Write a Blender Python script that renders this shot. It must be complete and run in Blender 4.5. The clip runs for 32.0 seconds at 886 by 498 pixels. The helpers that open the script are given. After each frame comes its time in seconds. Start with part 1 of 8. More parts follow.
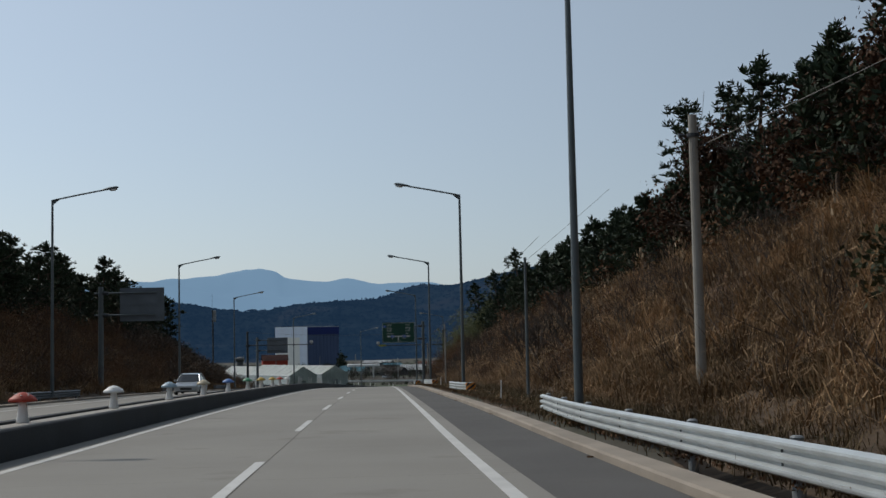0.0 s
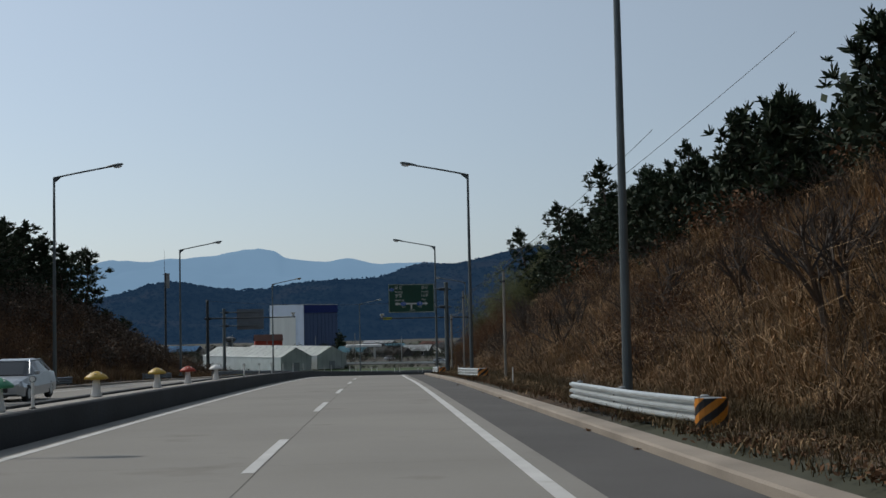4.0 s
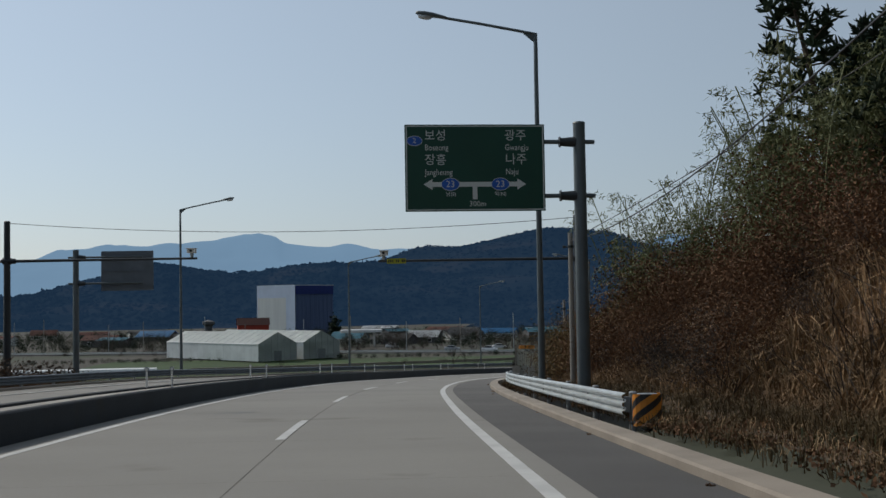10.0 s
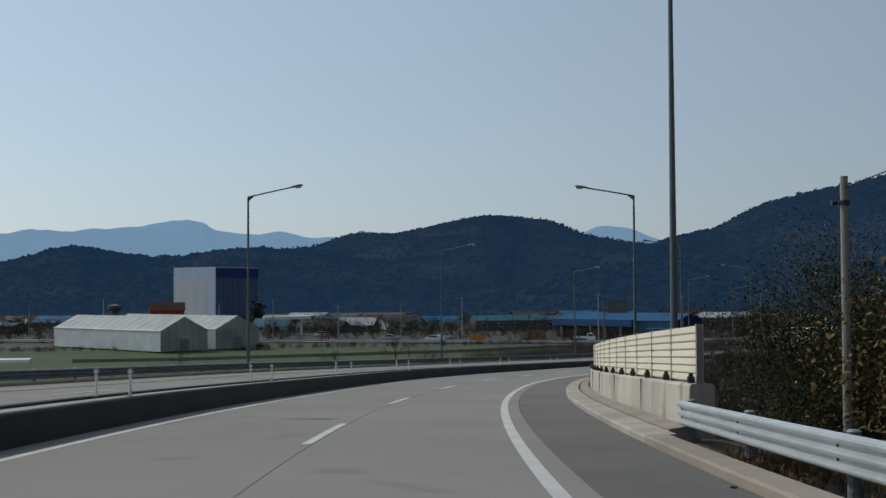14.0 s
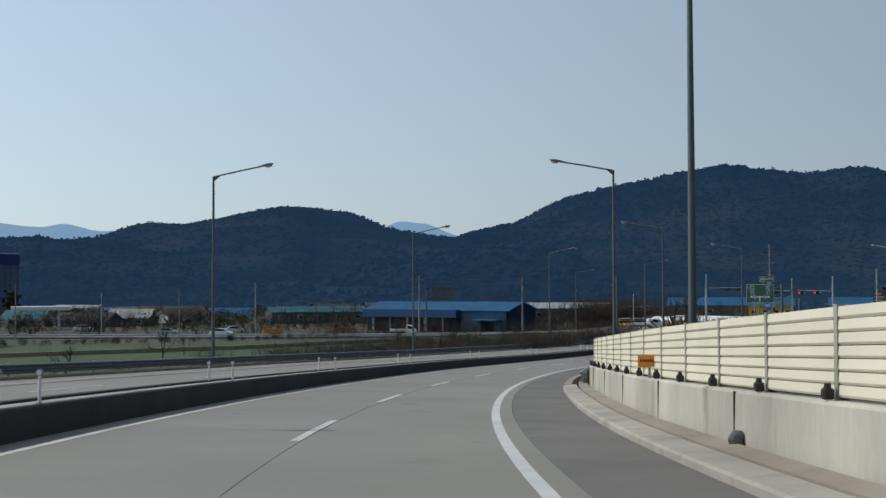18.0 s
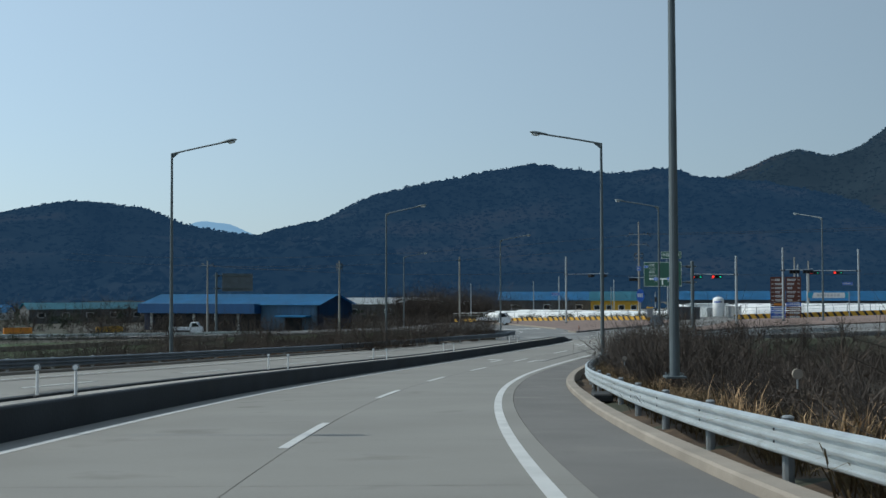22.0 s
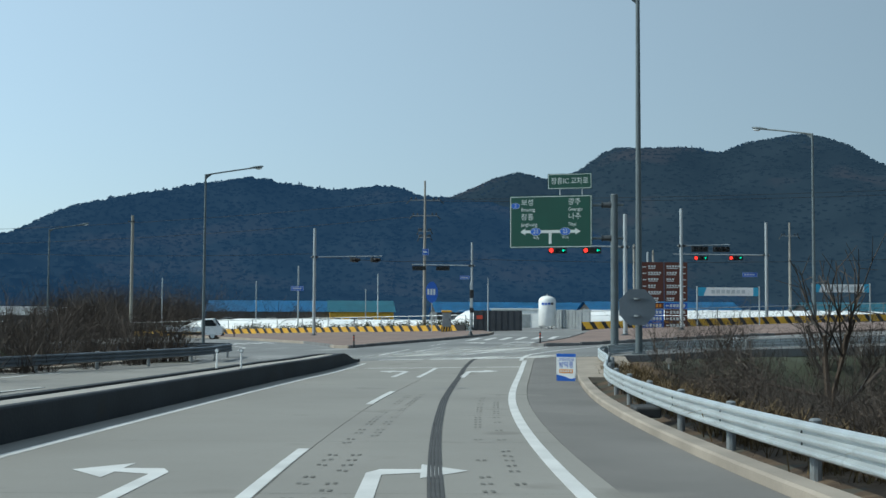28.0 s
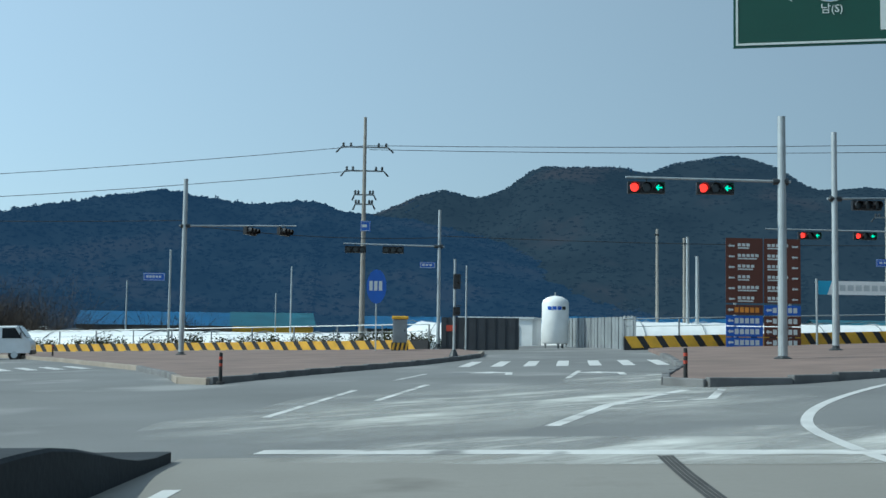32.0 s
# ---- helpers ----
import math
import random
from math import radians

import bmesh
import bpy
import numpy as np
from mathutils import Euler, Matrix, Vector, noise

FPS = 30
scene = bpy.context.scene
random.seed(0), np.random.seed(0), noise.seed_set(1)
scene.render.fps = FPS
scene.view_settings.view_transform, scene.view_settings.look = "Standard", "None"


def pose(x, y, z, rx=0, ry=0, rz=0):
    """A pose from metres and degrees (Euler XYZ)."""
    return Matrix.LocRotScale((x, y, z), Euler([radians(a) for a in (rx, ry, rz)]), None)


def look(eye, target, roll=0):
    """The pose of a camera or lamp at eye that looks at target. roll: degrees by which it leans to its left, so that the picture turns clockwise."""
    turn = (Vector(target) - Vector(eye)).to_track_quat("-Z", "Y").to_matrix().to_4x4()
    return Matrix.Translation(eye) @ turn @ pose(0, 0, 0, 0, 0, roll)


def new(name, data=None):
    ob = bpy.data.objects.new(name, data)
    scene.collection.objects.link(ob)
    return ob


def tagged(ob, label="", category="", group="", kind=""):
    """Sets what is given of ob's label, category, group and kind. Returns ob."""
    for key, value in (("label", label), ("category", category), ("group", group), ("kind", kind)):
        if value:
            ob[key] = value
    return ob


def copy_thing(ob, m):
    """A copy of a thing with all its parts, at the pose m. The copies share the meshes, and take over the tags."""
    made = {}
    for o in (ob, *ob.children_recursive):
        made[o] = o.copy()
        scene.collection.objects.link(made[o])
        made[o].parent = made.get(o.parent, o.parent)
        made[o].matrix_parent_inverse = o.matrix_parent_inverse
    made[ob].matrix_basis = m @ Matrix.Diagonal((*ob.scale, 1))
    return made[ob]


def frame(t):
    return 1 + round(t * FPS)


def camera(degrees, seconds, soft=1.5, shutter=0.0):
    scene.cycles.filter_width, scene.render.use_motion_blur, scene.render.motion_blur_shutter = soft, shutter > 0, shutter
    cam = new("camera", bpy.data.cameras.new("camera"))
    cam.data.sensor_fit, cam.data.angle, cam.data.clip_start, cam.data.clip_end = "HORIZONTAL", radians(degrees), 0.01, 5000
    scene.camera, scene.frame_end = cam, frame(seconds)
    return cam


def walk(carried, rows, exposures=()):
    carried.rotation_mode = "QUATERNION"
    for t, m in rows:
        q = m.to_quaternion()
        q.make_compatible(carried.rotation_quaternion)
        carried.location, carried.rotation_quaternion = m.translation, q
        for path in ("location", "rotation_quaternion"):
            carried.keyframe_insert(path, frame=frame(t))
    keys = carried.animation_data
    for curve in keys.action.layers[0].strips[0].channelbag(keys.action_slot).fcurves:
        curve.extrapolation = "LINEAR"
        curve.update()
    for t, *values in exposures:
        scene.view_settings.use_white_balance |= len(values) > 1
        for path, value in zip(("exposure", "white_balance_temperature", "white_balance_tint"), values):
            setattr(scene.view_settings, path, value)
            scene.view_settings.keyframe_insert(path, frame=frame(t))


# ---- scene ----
cam = camera(40.59, 32.0)
# seconds, place of the eye, yaw, pitch, roll
ROWS = [
    (0.0, -0.116, 0.026, 1.318, -0.292, 3.960, 1.234),
    (0.5, -0.481, 5.081, 1.174, -0.079, 3.370, 1.073),
    (1.0, -0.772, 10.134, 1.025, -0.092, 3.525, 1.127),
    (1.5, -1.043, 15.250, 0.883, -0.145, 3.692, 1.019),
    (2.0, -1.329, 20.562, 0.727, -0.163, 3.072, 0.924),
    (2.5, -1.624, 25.999, 0.562, -0.235, 3.322, 1.072),
    (3.0, -1.926, 31.377, 0.412, -0.252, 3.130, 0.948),
    (3.5, -2.240, 36.847, 0.263, -0.296, 3.118, 1.250),
    (5.5, -3.346, 58.797, -0.421, -0.329, 2.769, 0.723),
    (6.0, -3.646, 64.361, -0.581, -0.844, 3.122, 0.755),
    (6.5, -3.833, 69.977, -0.768, -1.027, 2.703, 0.757),
    (7.0, -4.067, 75.693, -0.958, -1.169, 3.236, 1.057),
    (7.5, -4.306, 81.491, -1.158, -0.905, 2.840, 0.929),
    (8.0, -4.586, 87.280, -1.351, -0.945, 2.990, 1.018),
    (8.5, -4.844, 92.956, -1.556, -0.710, 2.707, 1.145),
    (9.0, -5.130, 98.519, -1.774, -0.389, 2.605, 0.997),
    (9.5, -5.401, 104.099, -1.993, -0.331, 2.774, 0.985),
    (10.0, -5.734, 109.907, -2.223, -0.220, 2.449, 0.927),
    (10.5, -6.047, 115.750, -2.466, -0.209, 2.110, 1.002),
    (11.0, -6.262, 121.476, -2.696, -0.423, 2.317, 0.920),
    (11.5, -6.414, 127.091, -2.915, -0.660, 2.294, 0.299),
    (12.0, -6.649, 132.709, -3.145, -0.864, 2.183, 0.173),
    (12.5, -6.861, 138.303, -3.420, -1.327, 2.152, 0.086),
    (13.0, -6.988, 143.822, -3.685, -1.846, 2.011, 0.219),
    (13.5, -7.063, 149.331, -3.952, -2.497, 1.863, 0.306),
    (14.0, -7.083, 154.938, -4.233, -3.469, 1.972, 0.320),
    (14.5, -7.023, 160.672, -4.531, -4.652, 2.178, 0.333),
    (16.5, -5.343, 184.494, -5.795, -9.541, 1.832, -0.211),
    (17.0, -4.630, 190.392, -6.135, -10.735, 0.955, 0.340),
    (17.5, -3.851, 196.188, -6.480, -12.131, 1.407, -0.165),
    (18.0, -2.933, 201.816, -6.812, -13.142, 1.779, 0.191),
    (18.5, -1.970, 207.398, -7.121, -14.260, 1.822, 0.264),
    (19.0, -0.869, 212.819, -7.432, -15.295, 1.914, -0.069),
    (19.5, 0.339, 218.269, -7.722, -16.264, 1.767, -0.164),
    (20.0, 1.686, 223.691, -8.011, -17.555, 2.097, 0.038),
    (20.5, 3.097, 229.089, -8.310, -19.002, 1.418, -0.013),
    (21.0, 4.804, 234.475, -8.608, -20.515, 1.602, -0.190),
    (21.5, 6.541, 239.902, -8.924, -21.754, 2.040, -0.135),
    (22.0, 8.427, 245.353, -9.244, -22.501, 1.884, 0.173),
    (22.5, 10.312, 250.690, -9.534, -23.005, 2.293, -0.128),
    (23.0, 12.241, 255.888, -9.813, -23.783, 2.141, -0.027),
    (23.5, 14.162, 260.891, -10.066, -24.962, 2.179, -0.354),
    (24.0, 16.309, 265.805, -10.309, -26.467, 2.315, -0.094),
    (24.5, 18.499, 270.616, -10.559, -28.253, 2.730, -0.177),
    (25.0, 20.841, 275.599, -10.817, -29.232, 2.440, 0.311),
    (25.5, 23.357, 280.582, -11.075, -30.197, 2.430, 0.183),
    (27.5, 34.086, 299.826, -11.998, -35.125, 2.540, -0.519),
    (28.0, 36.927, 304.410, -12.190, -36.099, 3.052, -0.268),
    (28.5, 39.823, 308.837, -12.374, -36.715, 2.787, -0.496),
    (29.0, 42.690, 313.199, -12.520, -36.925, 2.928, -0.150),
    (29.5, 45.579, 317.556, -12.655, -37.019, 3.780, -0.030),
    (30.0, 48.469, 321.949, -12.775, -36.941, 3.965, 0.237),
    (30.5, 51.300, 326.250, -12.840, -37.296, 4.317, 0.217),
    (31.0, 54.156, 330.523, -12.900, -37.860, 4.613, 0.090),
    (31.5, 56.837, 334.533, -12.960, -38.687, 5.050, -0.212),
    (32.0, 59.678, 338.543, -13.000, -39.929, 4.124, -0.795),
]
walk(cam, [(t, pose(x, y, z, 90 + pitch, roll, yaw)) for t, x, y, z, yaw, pitch, roll in ROWS],
     exposures=((0.0, -0.1, 6500, 10), (6.0, -0.1, 6500, 10), (12.0, -0.15, 6500, 10), (14.5, -0.12, 6350, 9), (16.5, 0.06, 6350, 9), (19.0, 0.2, 6300, 7), (20.5, 0.26, 6150, 5), (22.2, 0.27, 6000, 2), (23.2, 0.40, 6000, 2), (25.0, 0.48, 5950, 0), (28.0, 0.60, 5950, -2), (32.0, 0.60, 5650, -5)))

# ---- light ----
world = bpy.data.worlds.new("world")
scene.world = world
world.use_nodes = True
SUN_TO = Vector((-0.623, 0.434, 0.650)).normalized()
wn = world.node_tree
sky = wn.nodes.new("ShaderNodeTexSky")
sky.sky_type, sky.sun_disc = "NISHITA", False
sky.sun_elevation = math.asin(SUN_TO.z)
sky.sun_rotation = math.atan2(SUN_TO.x, SUN_TO.y)
sky.air_density, sky.dust_density, sky.ozone_density = 1.0, 1.0, 3.0
haze = wn.nodes.new("ShaderNodeMix")
haze.data_type = "RGBA"
haze.inputs[0].default_value = 0.68
haze.inputs[7].default_value = (3.75, 4.4, 5.0, 1)
wn.links.new(sky.outputs[0], haze.inputs[6])
side = wn.nodes.new("ShaderNodeVectorMath")
side.operation = "DOT_PRODUCT"
side.inputs[1].default_value = (SUN_TO.x, SUN_TO.y, 0.0)
wn.links.new(wn.nodes.new("ShaderNodeTexCoord").outputs["Generated"], side.inputs[0])
amount = wn.nodes.new("ShaderNodeMath")
amount.operation = "MULTIPLY_ADD"
amount.inputs[1].default_value, amount.inputs[2].default_value = 0.82, 0.93
wn.links.new(side.outputs["Value"], amount.inputs[0])
glow = wn.nodes.new("ShaderNodeVectorMath")
glow.operation = "SCALE"
wn.links.new(haze.outputs[2], glow.inputs[0])
wn.links.new(amount.outputs[0], glow.inputs["Scale"])
wn.links.new(glow.outputs[0], wn.nodes["Background"].inputs[0])
wn.nodes["Background"].inputs[1].default_value = 0.093
sun = new("sun", bpy.data.lights.new("sun", "SUN"))
sun.data.energy, sun.data.angle, sun.data.color = 2.2, radians(0.6), (1.0, 0.93, 0.82)
sun.matrix_world = look(SUN_TO * 100, (0, 0, 0))


# ---- materials ----
def mat(name, colour, rough=0.8, metal=0.0, scale=3.0, vary=0.25, fine=40.0, bump=0.2, spots=None, per_piece=0.0, spec=0.5, emit=None, stretch=None):
    """A procedural surface: a base colour with stains at one scale, grain at a finer one, and a little relief."""
    m = bpy.data.materials.new(name)
    m.use_nodes = True
    nt = m.node_tree
    n, l = nt.nodes, nt.links
    b = n["Principled BSDF"]
    b.inputs["Roughness"].default_value, b.inputs["Metallic"].default_value = rough, metal
    b.inputs["Specular IOR Level"].default_value = spec
    co = n.new("ShaderNodeTexCoord")
    src = co.outputs["Object"]
    if stretch:
        mp = n.new("ShaderNodeMapping")
        mp.inputs["Scale"].default_value = stretch
        l.new(src, mp.inputs[0])
        src = mp.outputs[0]
    big, small = n.new("ShaderNodeTexNoise"), n.new("ShaderNodeTexNoise")
    big.inputs["Scale"].default_value, big.inputs["Detail"].default_value = scale, 5
    small.inputs["Scale"].default_value, small.inputs["Detail"].default_value = fine, 3
    for t in (big, small):
        l.new(src, t.inputs["Vector"])
    ramp = n.new("ShaderNodeValToRGB")
    e = ramp.color_ramp.elements
    e[0].position, e[1].position = 0.3, 0.7
    e[0].color = (*[c * (1 - vary) for c in colour], 1)
    e[1].color = (*[min(1, c * (1 + vary)) for c in colour], 1)
    l.new(big.outputs["Fac"], ramp.inputs[0])
    mix = n.new("ShaderNodeMix")
    mix.data_type, mix.blend_type = "RGBA", "MULTIPLY"
    mix.inputs[0].default_value = min(1, vary * 1.6)
    grain = n.new("ShaderNodeValToRGB")
    grain.color_ramp.elements[0].color, grain.color_ramp.elements[1].color = (0.55, 0.55, 0.55, 1), (1.25, 1.25, 1.25, 1)
    l.new(small.outputs["Fac"], grain.inputs[0])
    l.new(ramp.outputs[0], mix.inputs[6])
    l.new(grain.outputs[0], mix.inputs[7])
    out = mix.outputs[2]
    if spots:
        sp = n.new("ShaderNodeTexNoise")
        sp.inputs["Scale"].default_value, sp.inputs["Detail"].default_value = spots[1], 6
        l.new(src, sp.inputs["Vector"])
        sr = n.new("ShaderNodeValToRGB")
        sr.color_ramp.elements[0].position, sr.color_ramp.elements[1].position = spots[2], min(1, spots[2] + 0.12)
        l.new(sp.outputs["Fac"], sr.inputs[0])
        m2 = n.new("ShaderNodeMix")
        m2.data_type = "RGBA"
        l.new(sr.outputs[0], m2.inputs[0])
        l.new(out, m2.inputs[6])
        m2.inputs[7].default_value = (*spots[0], 1)
        out = m2.outputs[2]
    if per_piece:
        info = n.new("ShaderNodeNewGeometry" if per_piece < 0 else "ShaderNodeObjectInfo")
        hs = n.new("ShaderNodeHueSaturation")
        mr = n.new("ShaderNodeMapRange")
        mr.inputs[3].default_value, mr.inputs[4].default_value = 1 - abs(per_piece), 1 + abs(per_piece)
        l.new(info.outputs["Random Per Island" if per_piece < 0 else "Random"], mr.inputs[0])
        l.new(mr.outputs[0], hs.inputs["Value"])
        l.new(out, hs.inputs["Color"])
        out = hs.outputs[0]
    l.new(out, b.inputs["Base Color"])
    if bump:
        bp = n.new("ShaderNodeBump")
        bp.inputs["Strength"].default_value, bp.inputs["Distance"].default_value = bump, 0.02
        l.new(small.outputs["Fac"], bp.inputs["Height"])
        l.new(bp.outputs[0], b.inputs["Normal"])
    if emit:
        b.inputs["Emission Color"].default_value = (*emit[0], 1)
        b.inputs["Emission Strength"].default_value = emit[1]
    return m


CONCRETE_ROAD = mat("road_concrete", (0.235, 0.225, 0.203), 0.85, 0, 0.25, 0.10, 18, 0.12, spots=((0.165, 0.155, 0.138), 0.5, 0.62))
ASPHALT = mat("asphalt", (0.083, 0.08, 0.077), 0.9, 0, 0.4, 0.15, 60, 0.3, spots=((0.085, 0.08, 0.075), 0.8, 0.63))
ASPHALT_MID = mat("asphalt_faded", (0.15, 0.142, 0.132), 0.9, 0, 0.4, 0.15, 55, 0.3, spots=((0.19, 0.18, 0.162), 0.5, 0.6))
ASPHALT_OLD = mat("asphalt_worn", (0.17, 0.172, 0.17), 0.9, 0, 0.2, 0.15, 45, 0.25, spots=((0.27, 0.27, 0.262), 0.22, 0.55))
KERB = mat("kerb_concrete", (0.29, 0.25, 0.205), 0.9, 0, 0.7, 0.18, 25, 0.3)
KERB_DARK = mat("kerb_granite", (0.16, 0.16, 0.16), 0.85, 0, 1.5, 0.25, 40, 0.3)
# Median concrete taken down to near black: the shade on its road face is in the colour.
MEDIAN_SHADED = mat("median_concrete_shaded", (0.024, 0.030, 0.036), 0.9, 0, 0.5, 0.25, 14, 0.35, spots=((0.028, 0.03, 0.03), 0.9, 0.6))
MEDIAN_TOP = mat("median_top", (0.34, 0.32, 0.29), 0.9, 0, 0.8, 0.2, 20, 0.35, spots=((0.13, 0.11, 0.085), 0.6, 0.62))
WALL_CONC = mat("wall_concrete", (0.47, 0.44, 0.38), 0.9, 0, 0.6, 0.22, 12, 0.3, spots=((0.28, 0.25, 0.205), 1.1, 0.57), stretch=(0.8, 0.8, 0.3))
KERB_PALE = mat("gutter_concrete", (0.37, 0.34, 0.295), 0.9, 0, 0.7, 0.2, 25, 0.3, spots=((0.24, 0.215, 0.18), 1.5, 0.6))
PAINT = mat("road_paint", (0.56, 0.56, 0.545), 0.7, 0, 1.2, 0.12, 35, 0.15, spots=((0.42, 0.41, 0.38), 2.5, 0.66))
PAINT_WORN = mat("worn_paint", (0.58, 0.58, 0.56), 0.8, 0, 0.8, 0.2, 25, 0.15, spots=((0.2, 0.2, 0.195), 1.4, 0.52))
JOINT = mat("joint", (0.145, 0.137, 0.122), 0.9, 0, 2, 0.2, 30, 0.2)
SKID = mat("tyre_mark", (0.055, 0.055, 0.055), 0.85, 0, 3, 0.3, 40, 0.1)
GALV = mat("galvanised_steel", (0.55, 0.59, 0.60), 0.45, 0.55, 1.5, 0.12, 30, 0.08, spots=((0.40, 0.42, 0.41), 2.0, 0.66))
# Dark bluish zinc for rails seen against the sun; their shade is in the colour.
RAIL_SHADED = mat("shaded_zinc", (0.135, 0.16, 0.185), 0.6, 0.25, 1.5, 0.15, 30, 0.1, spots=((0.10, 0.115, 0.13), 2.0, 0.62))
GALV_DULL = mat("dull_zinc", (0.26, 0.28, 0.29), 0.55, 0.4, 2, 0.15, 30, 0.1)
POLE = mat("pole_paint", (0.115, 0.14, 0.15), 0.5, 0.2, 1.5, 0.12, 25, 0.05)
POLE_LIGHT = mat("pole_zinc", (0.42, 0.45, 0.46), 0.45, 0.5, 1.5, 0.12, 25, 0.05)
POLE_DARK = mat("gantry_paint", (0.040, 0.047, 0.052), 0.5, 0.3, 1.5, 0.15, 25, 0.05)
POLE_CONC = mat("pole_concrete", (0.30, 0.285, 0.255), 0.9, 0, 1.2, 0.15, 20, 0.2, spots=((0.2, 0.185, 0.16), 2, 0.62))
BLACK = mat("black_paint", (0.022, 0.022, 0.024), 0.5, 0, 2, 0.15, 30, 0.05)
RUBBER = mat("black_rubber", (0.028, 0.028, 0.028), 0.8, 0, 2, 0.2, 30, 0.1)
WHITE = mat("white_paint", (0.78, 0.79, 0.78), 0.5, 0, 1.5, 0.06, 20, 0.03, spots=((0.6, 0.58, 0.54), 2.2, 0.72))
GREEN_SIGN = mat("sign_green", (0.006, 0.062, 0.040), 0.42, 0, 0.7, 0.1, 20, 0.02)
BLUE_SIGN = mat("sign_blue", (0.02, 0.11, 0.48), 0.42, 0, 1, 0.1, 20, 0.02)
BROWN_SIGN = mat("sign_brown", (0.10, 0.030, 0.018), 0.5, 0, 1, 0.12, 20, 0.02)
SIGN_BACK = mat("sign_back", (0.15, 0.175, 0.20), 0.6, 0.3, 1, 0.15, 20, 0.05)
ORANGE = mat("orange_sign", (0.70, 0.26, 0.03), 0.5, 0, 1.5, 0.15, 20, 0.03, spots=((0.45, 0.18, 0.04), 3, 0.66))
YELLOW = mat("yellow_paint", (0.72, 0.40, 0.03), 0.55, 0, 1.5, 0.15, 20, 0.05, spots=((0.48, 0.30, 0.08), 2.5, 0.66))
RED = mat("red_paint", (0.42, 0.045, 0.02), 0.6, 0, 1.5, 0.15, 20, 0.05)
BARRIER_POST = mat("barrier_post_paint", (0.36, 0.34, 0.29), 0.55, 0.2, 1.5, 0.15, 25, 0.05)
CREAM = mat("noise_panel", (0.74, 0.69, 0.54), 0.55, 0, 0.8, 0.06, 20, 0.04, per_piece=0.05, spots=((0.62, 0.56, 0.40), 2.0, 0.70))
GLASS_LAMP = mat("lamp_glass", (0.62, 0.66, 0.68), 0.15, 0, 3, 0.05, 20, 0.02)
GLASS_DARK = mat("dark_glass", (0.02, 0.025, 0.03), 0.08, 0, 3, 0.05, 20, 0.0)
SOIL = mat("verge_soil", (0.078, 0.050, 0.028), 0.95, 0, 0.6, 0.45, 9, 0.9, spots=((0.13, 0.088, 0.052), 2.6, 0.55))
SLOPE = mat("slope_dry_grass", (0.125, 0.068, 0.036), 0.95, 0, 0.35, 0.4, 6, 0.9, spots=((0.19, 0.125, 0.075), 0.9, 0.56))
PLAIN = mat("winter_field", (0.056, 0.050, 0.036), 0.95, 0, 0.05, 0.35, 1.2, 0.6, spots=((0.042, 0.05, 0.026), 0.03, 0.5))
GRASS_FIELD = mat("barley_field", (0.036, 0.070, 0.014), 0.95, 0, 0.08, 0.25, 3, 0.6, spots=((0.05, 0.06, 0.024), 0.15, 0.58))
BRICK_PAVE = mat("brick_paving", (0.175, 0.125, 0.105), 0.9, 0, 0.5, 0.2, 12, 0.3, per_piece=0.18)
PINE = mat("pine_needles", (0.030, 0.048, 0.024), 0.75, 0, 0.5, 0.35, 6, 0.0, per_piece=-0.35, spec=0.3)
PINE_DARK = mat("cypress_leaves", (0.022, 0.036, 0.019), 0.8, 0, 0.5, 0.3, 6, 0.0, per_piece=-0.3, spec=0.3)
BAMBOO = mat("bamboo_leaves", (0.16, 0.175, 0.075), 0.7, 0, 0.6, 0.3, 6, 0.0, per_piece=-0.3, spec=0.3)
BUSH_GREEN = mat("bush_leaves", (0.042, 0.048, 0.018), 0.75, 0, 0.5, 0.35, 6, 0.0, per_piece=-0.4, spec=0.3)
BROWN_LEAF = mat("withered_leaves", (0.14, 0.075, 0.040), 0.85, 0, 0.4, 0.4, 6, 0.0, per_piece=-0.4, spec=0.2)
OAK_LEAF = mat("oak_leaves", (0.070, 0.036, 0.020), 0.85, 0, 0.4, 0.4, 6, 0.0, per_piece=-0.5, spec=0.2)
STRAW = mat("dry_straw", (0.40, 0.27, 0.15), 0.85, 0, 0.3, 0.35, 6, 0.0, per_piece=-0.45, spec=0.2)
VERGE_GRASS = mat("verge_grass", (0.115, 0.082, 0.042), 0.85, 0, 0.3, 0.35, 6, 0.0, per_piece=-0.45, spec=0.2)
STRAW_DARK = mat("dark_straw", (0.22, 0.14, 0.075), 0.85, 0, 0.3, 0.35, 6, 0.0, per_piece=-0.45, spec=0.2)
PLUME = mat("reed_plumes", (0.33, 0.25, 0.165), 0.9, 0, 0.8, 0.25, 6, 0.0, per_piece=-0.25, spec=0.2)
BARK = mat("bark", (0.085, 0.062, 0.045), 0.9, 0, 2, 0.3, 25, 0.5)
TWIG = mat("bare_twigs", (0.060, 0.047, 0.038), 0.9, 0, 1, 0.3, 25, 0.2, per_piece=-0.3)
# Near-black woods; a blue emission adds the haze of the air before them.
HILL_NEAR = mat("wooded_hill_haze", (0.010, 0.014, 0.016), 0.95, 0, 0.012, 0.5, 0.3, 0.0, spots=((0.020, 0.020, 0.020), 0.012, 0.55), spec=0.0, emit=((0.0085, 0.022, 0.046), 1.12))
HILL_MID = mat("wooded_ridge_haze", (0.010, 0.013, 0.014), 0.95, 0, 0.012, 0.5, 0.26, 0.0, spots=((0.026, 0.021, 0.020), 0.010, 0.55), spec=0.0, emit=((0.0115, 0.022, 0.036), 1.08))
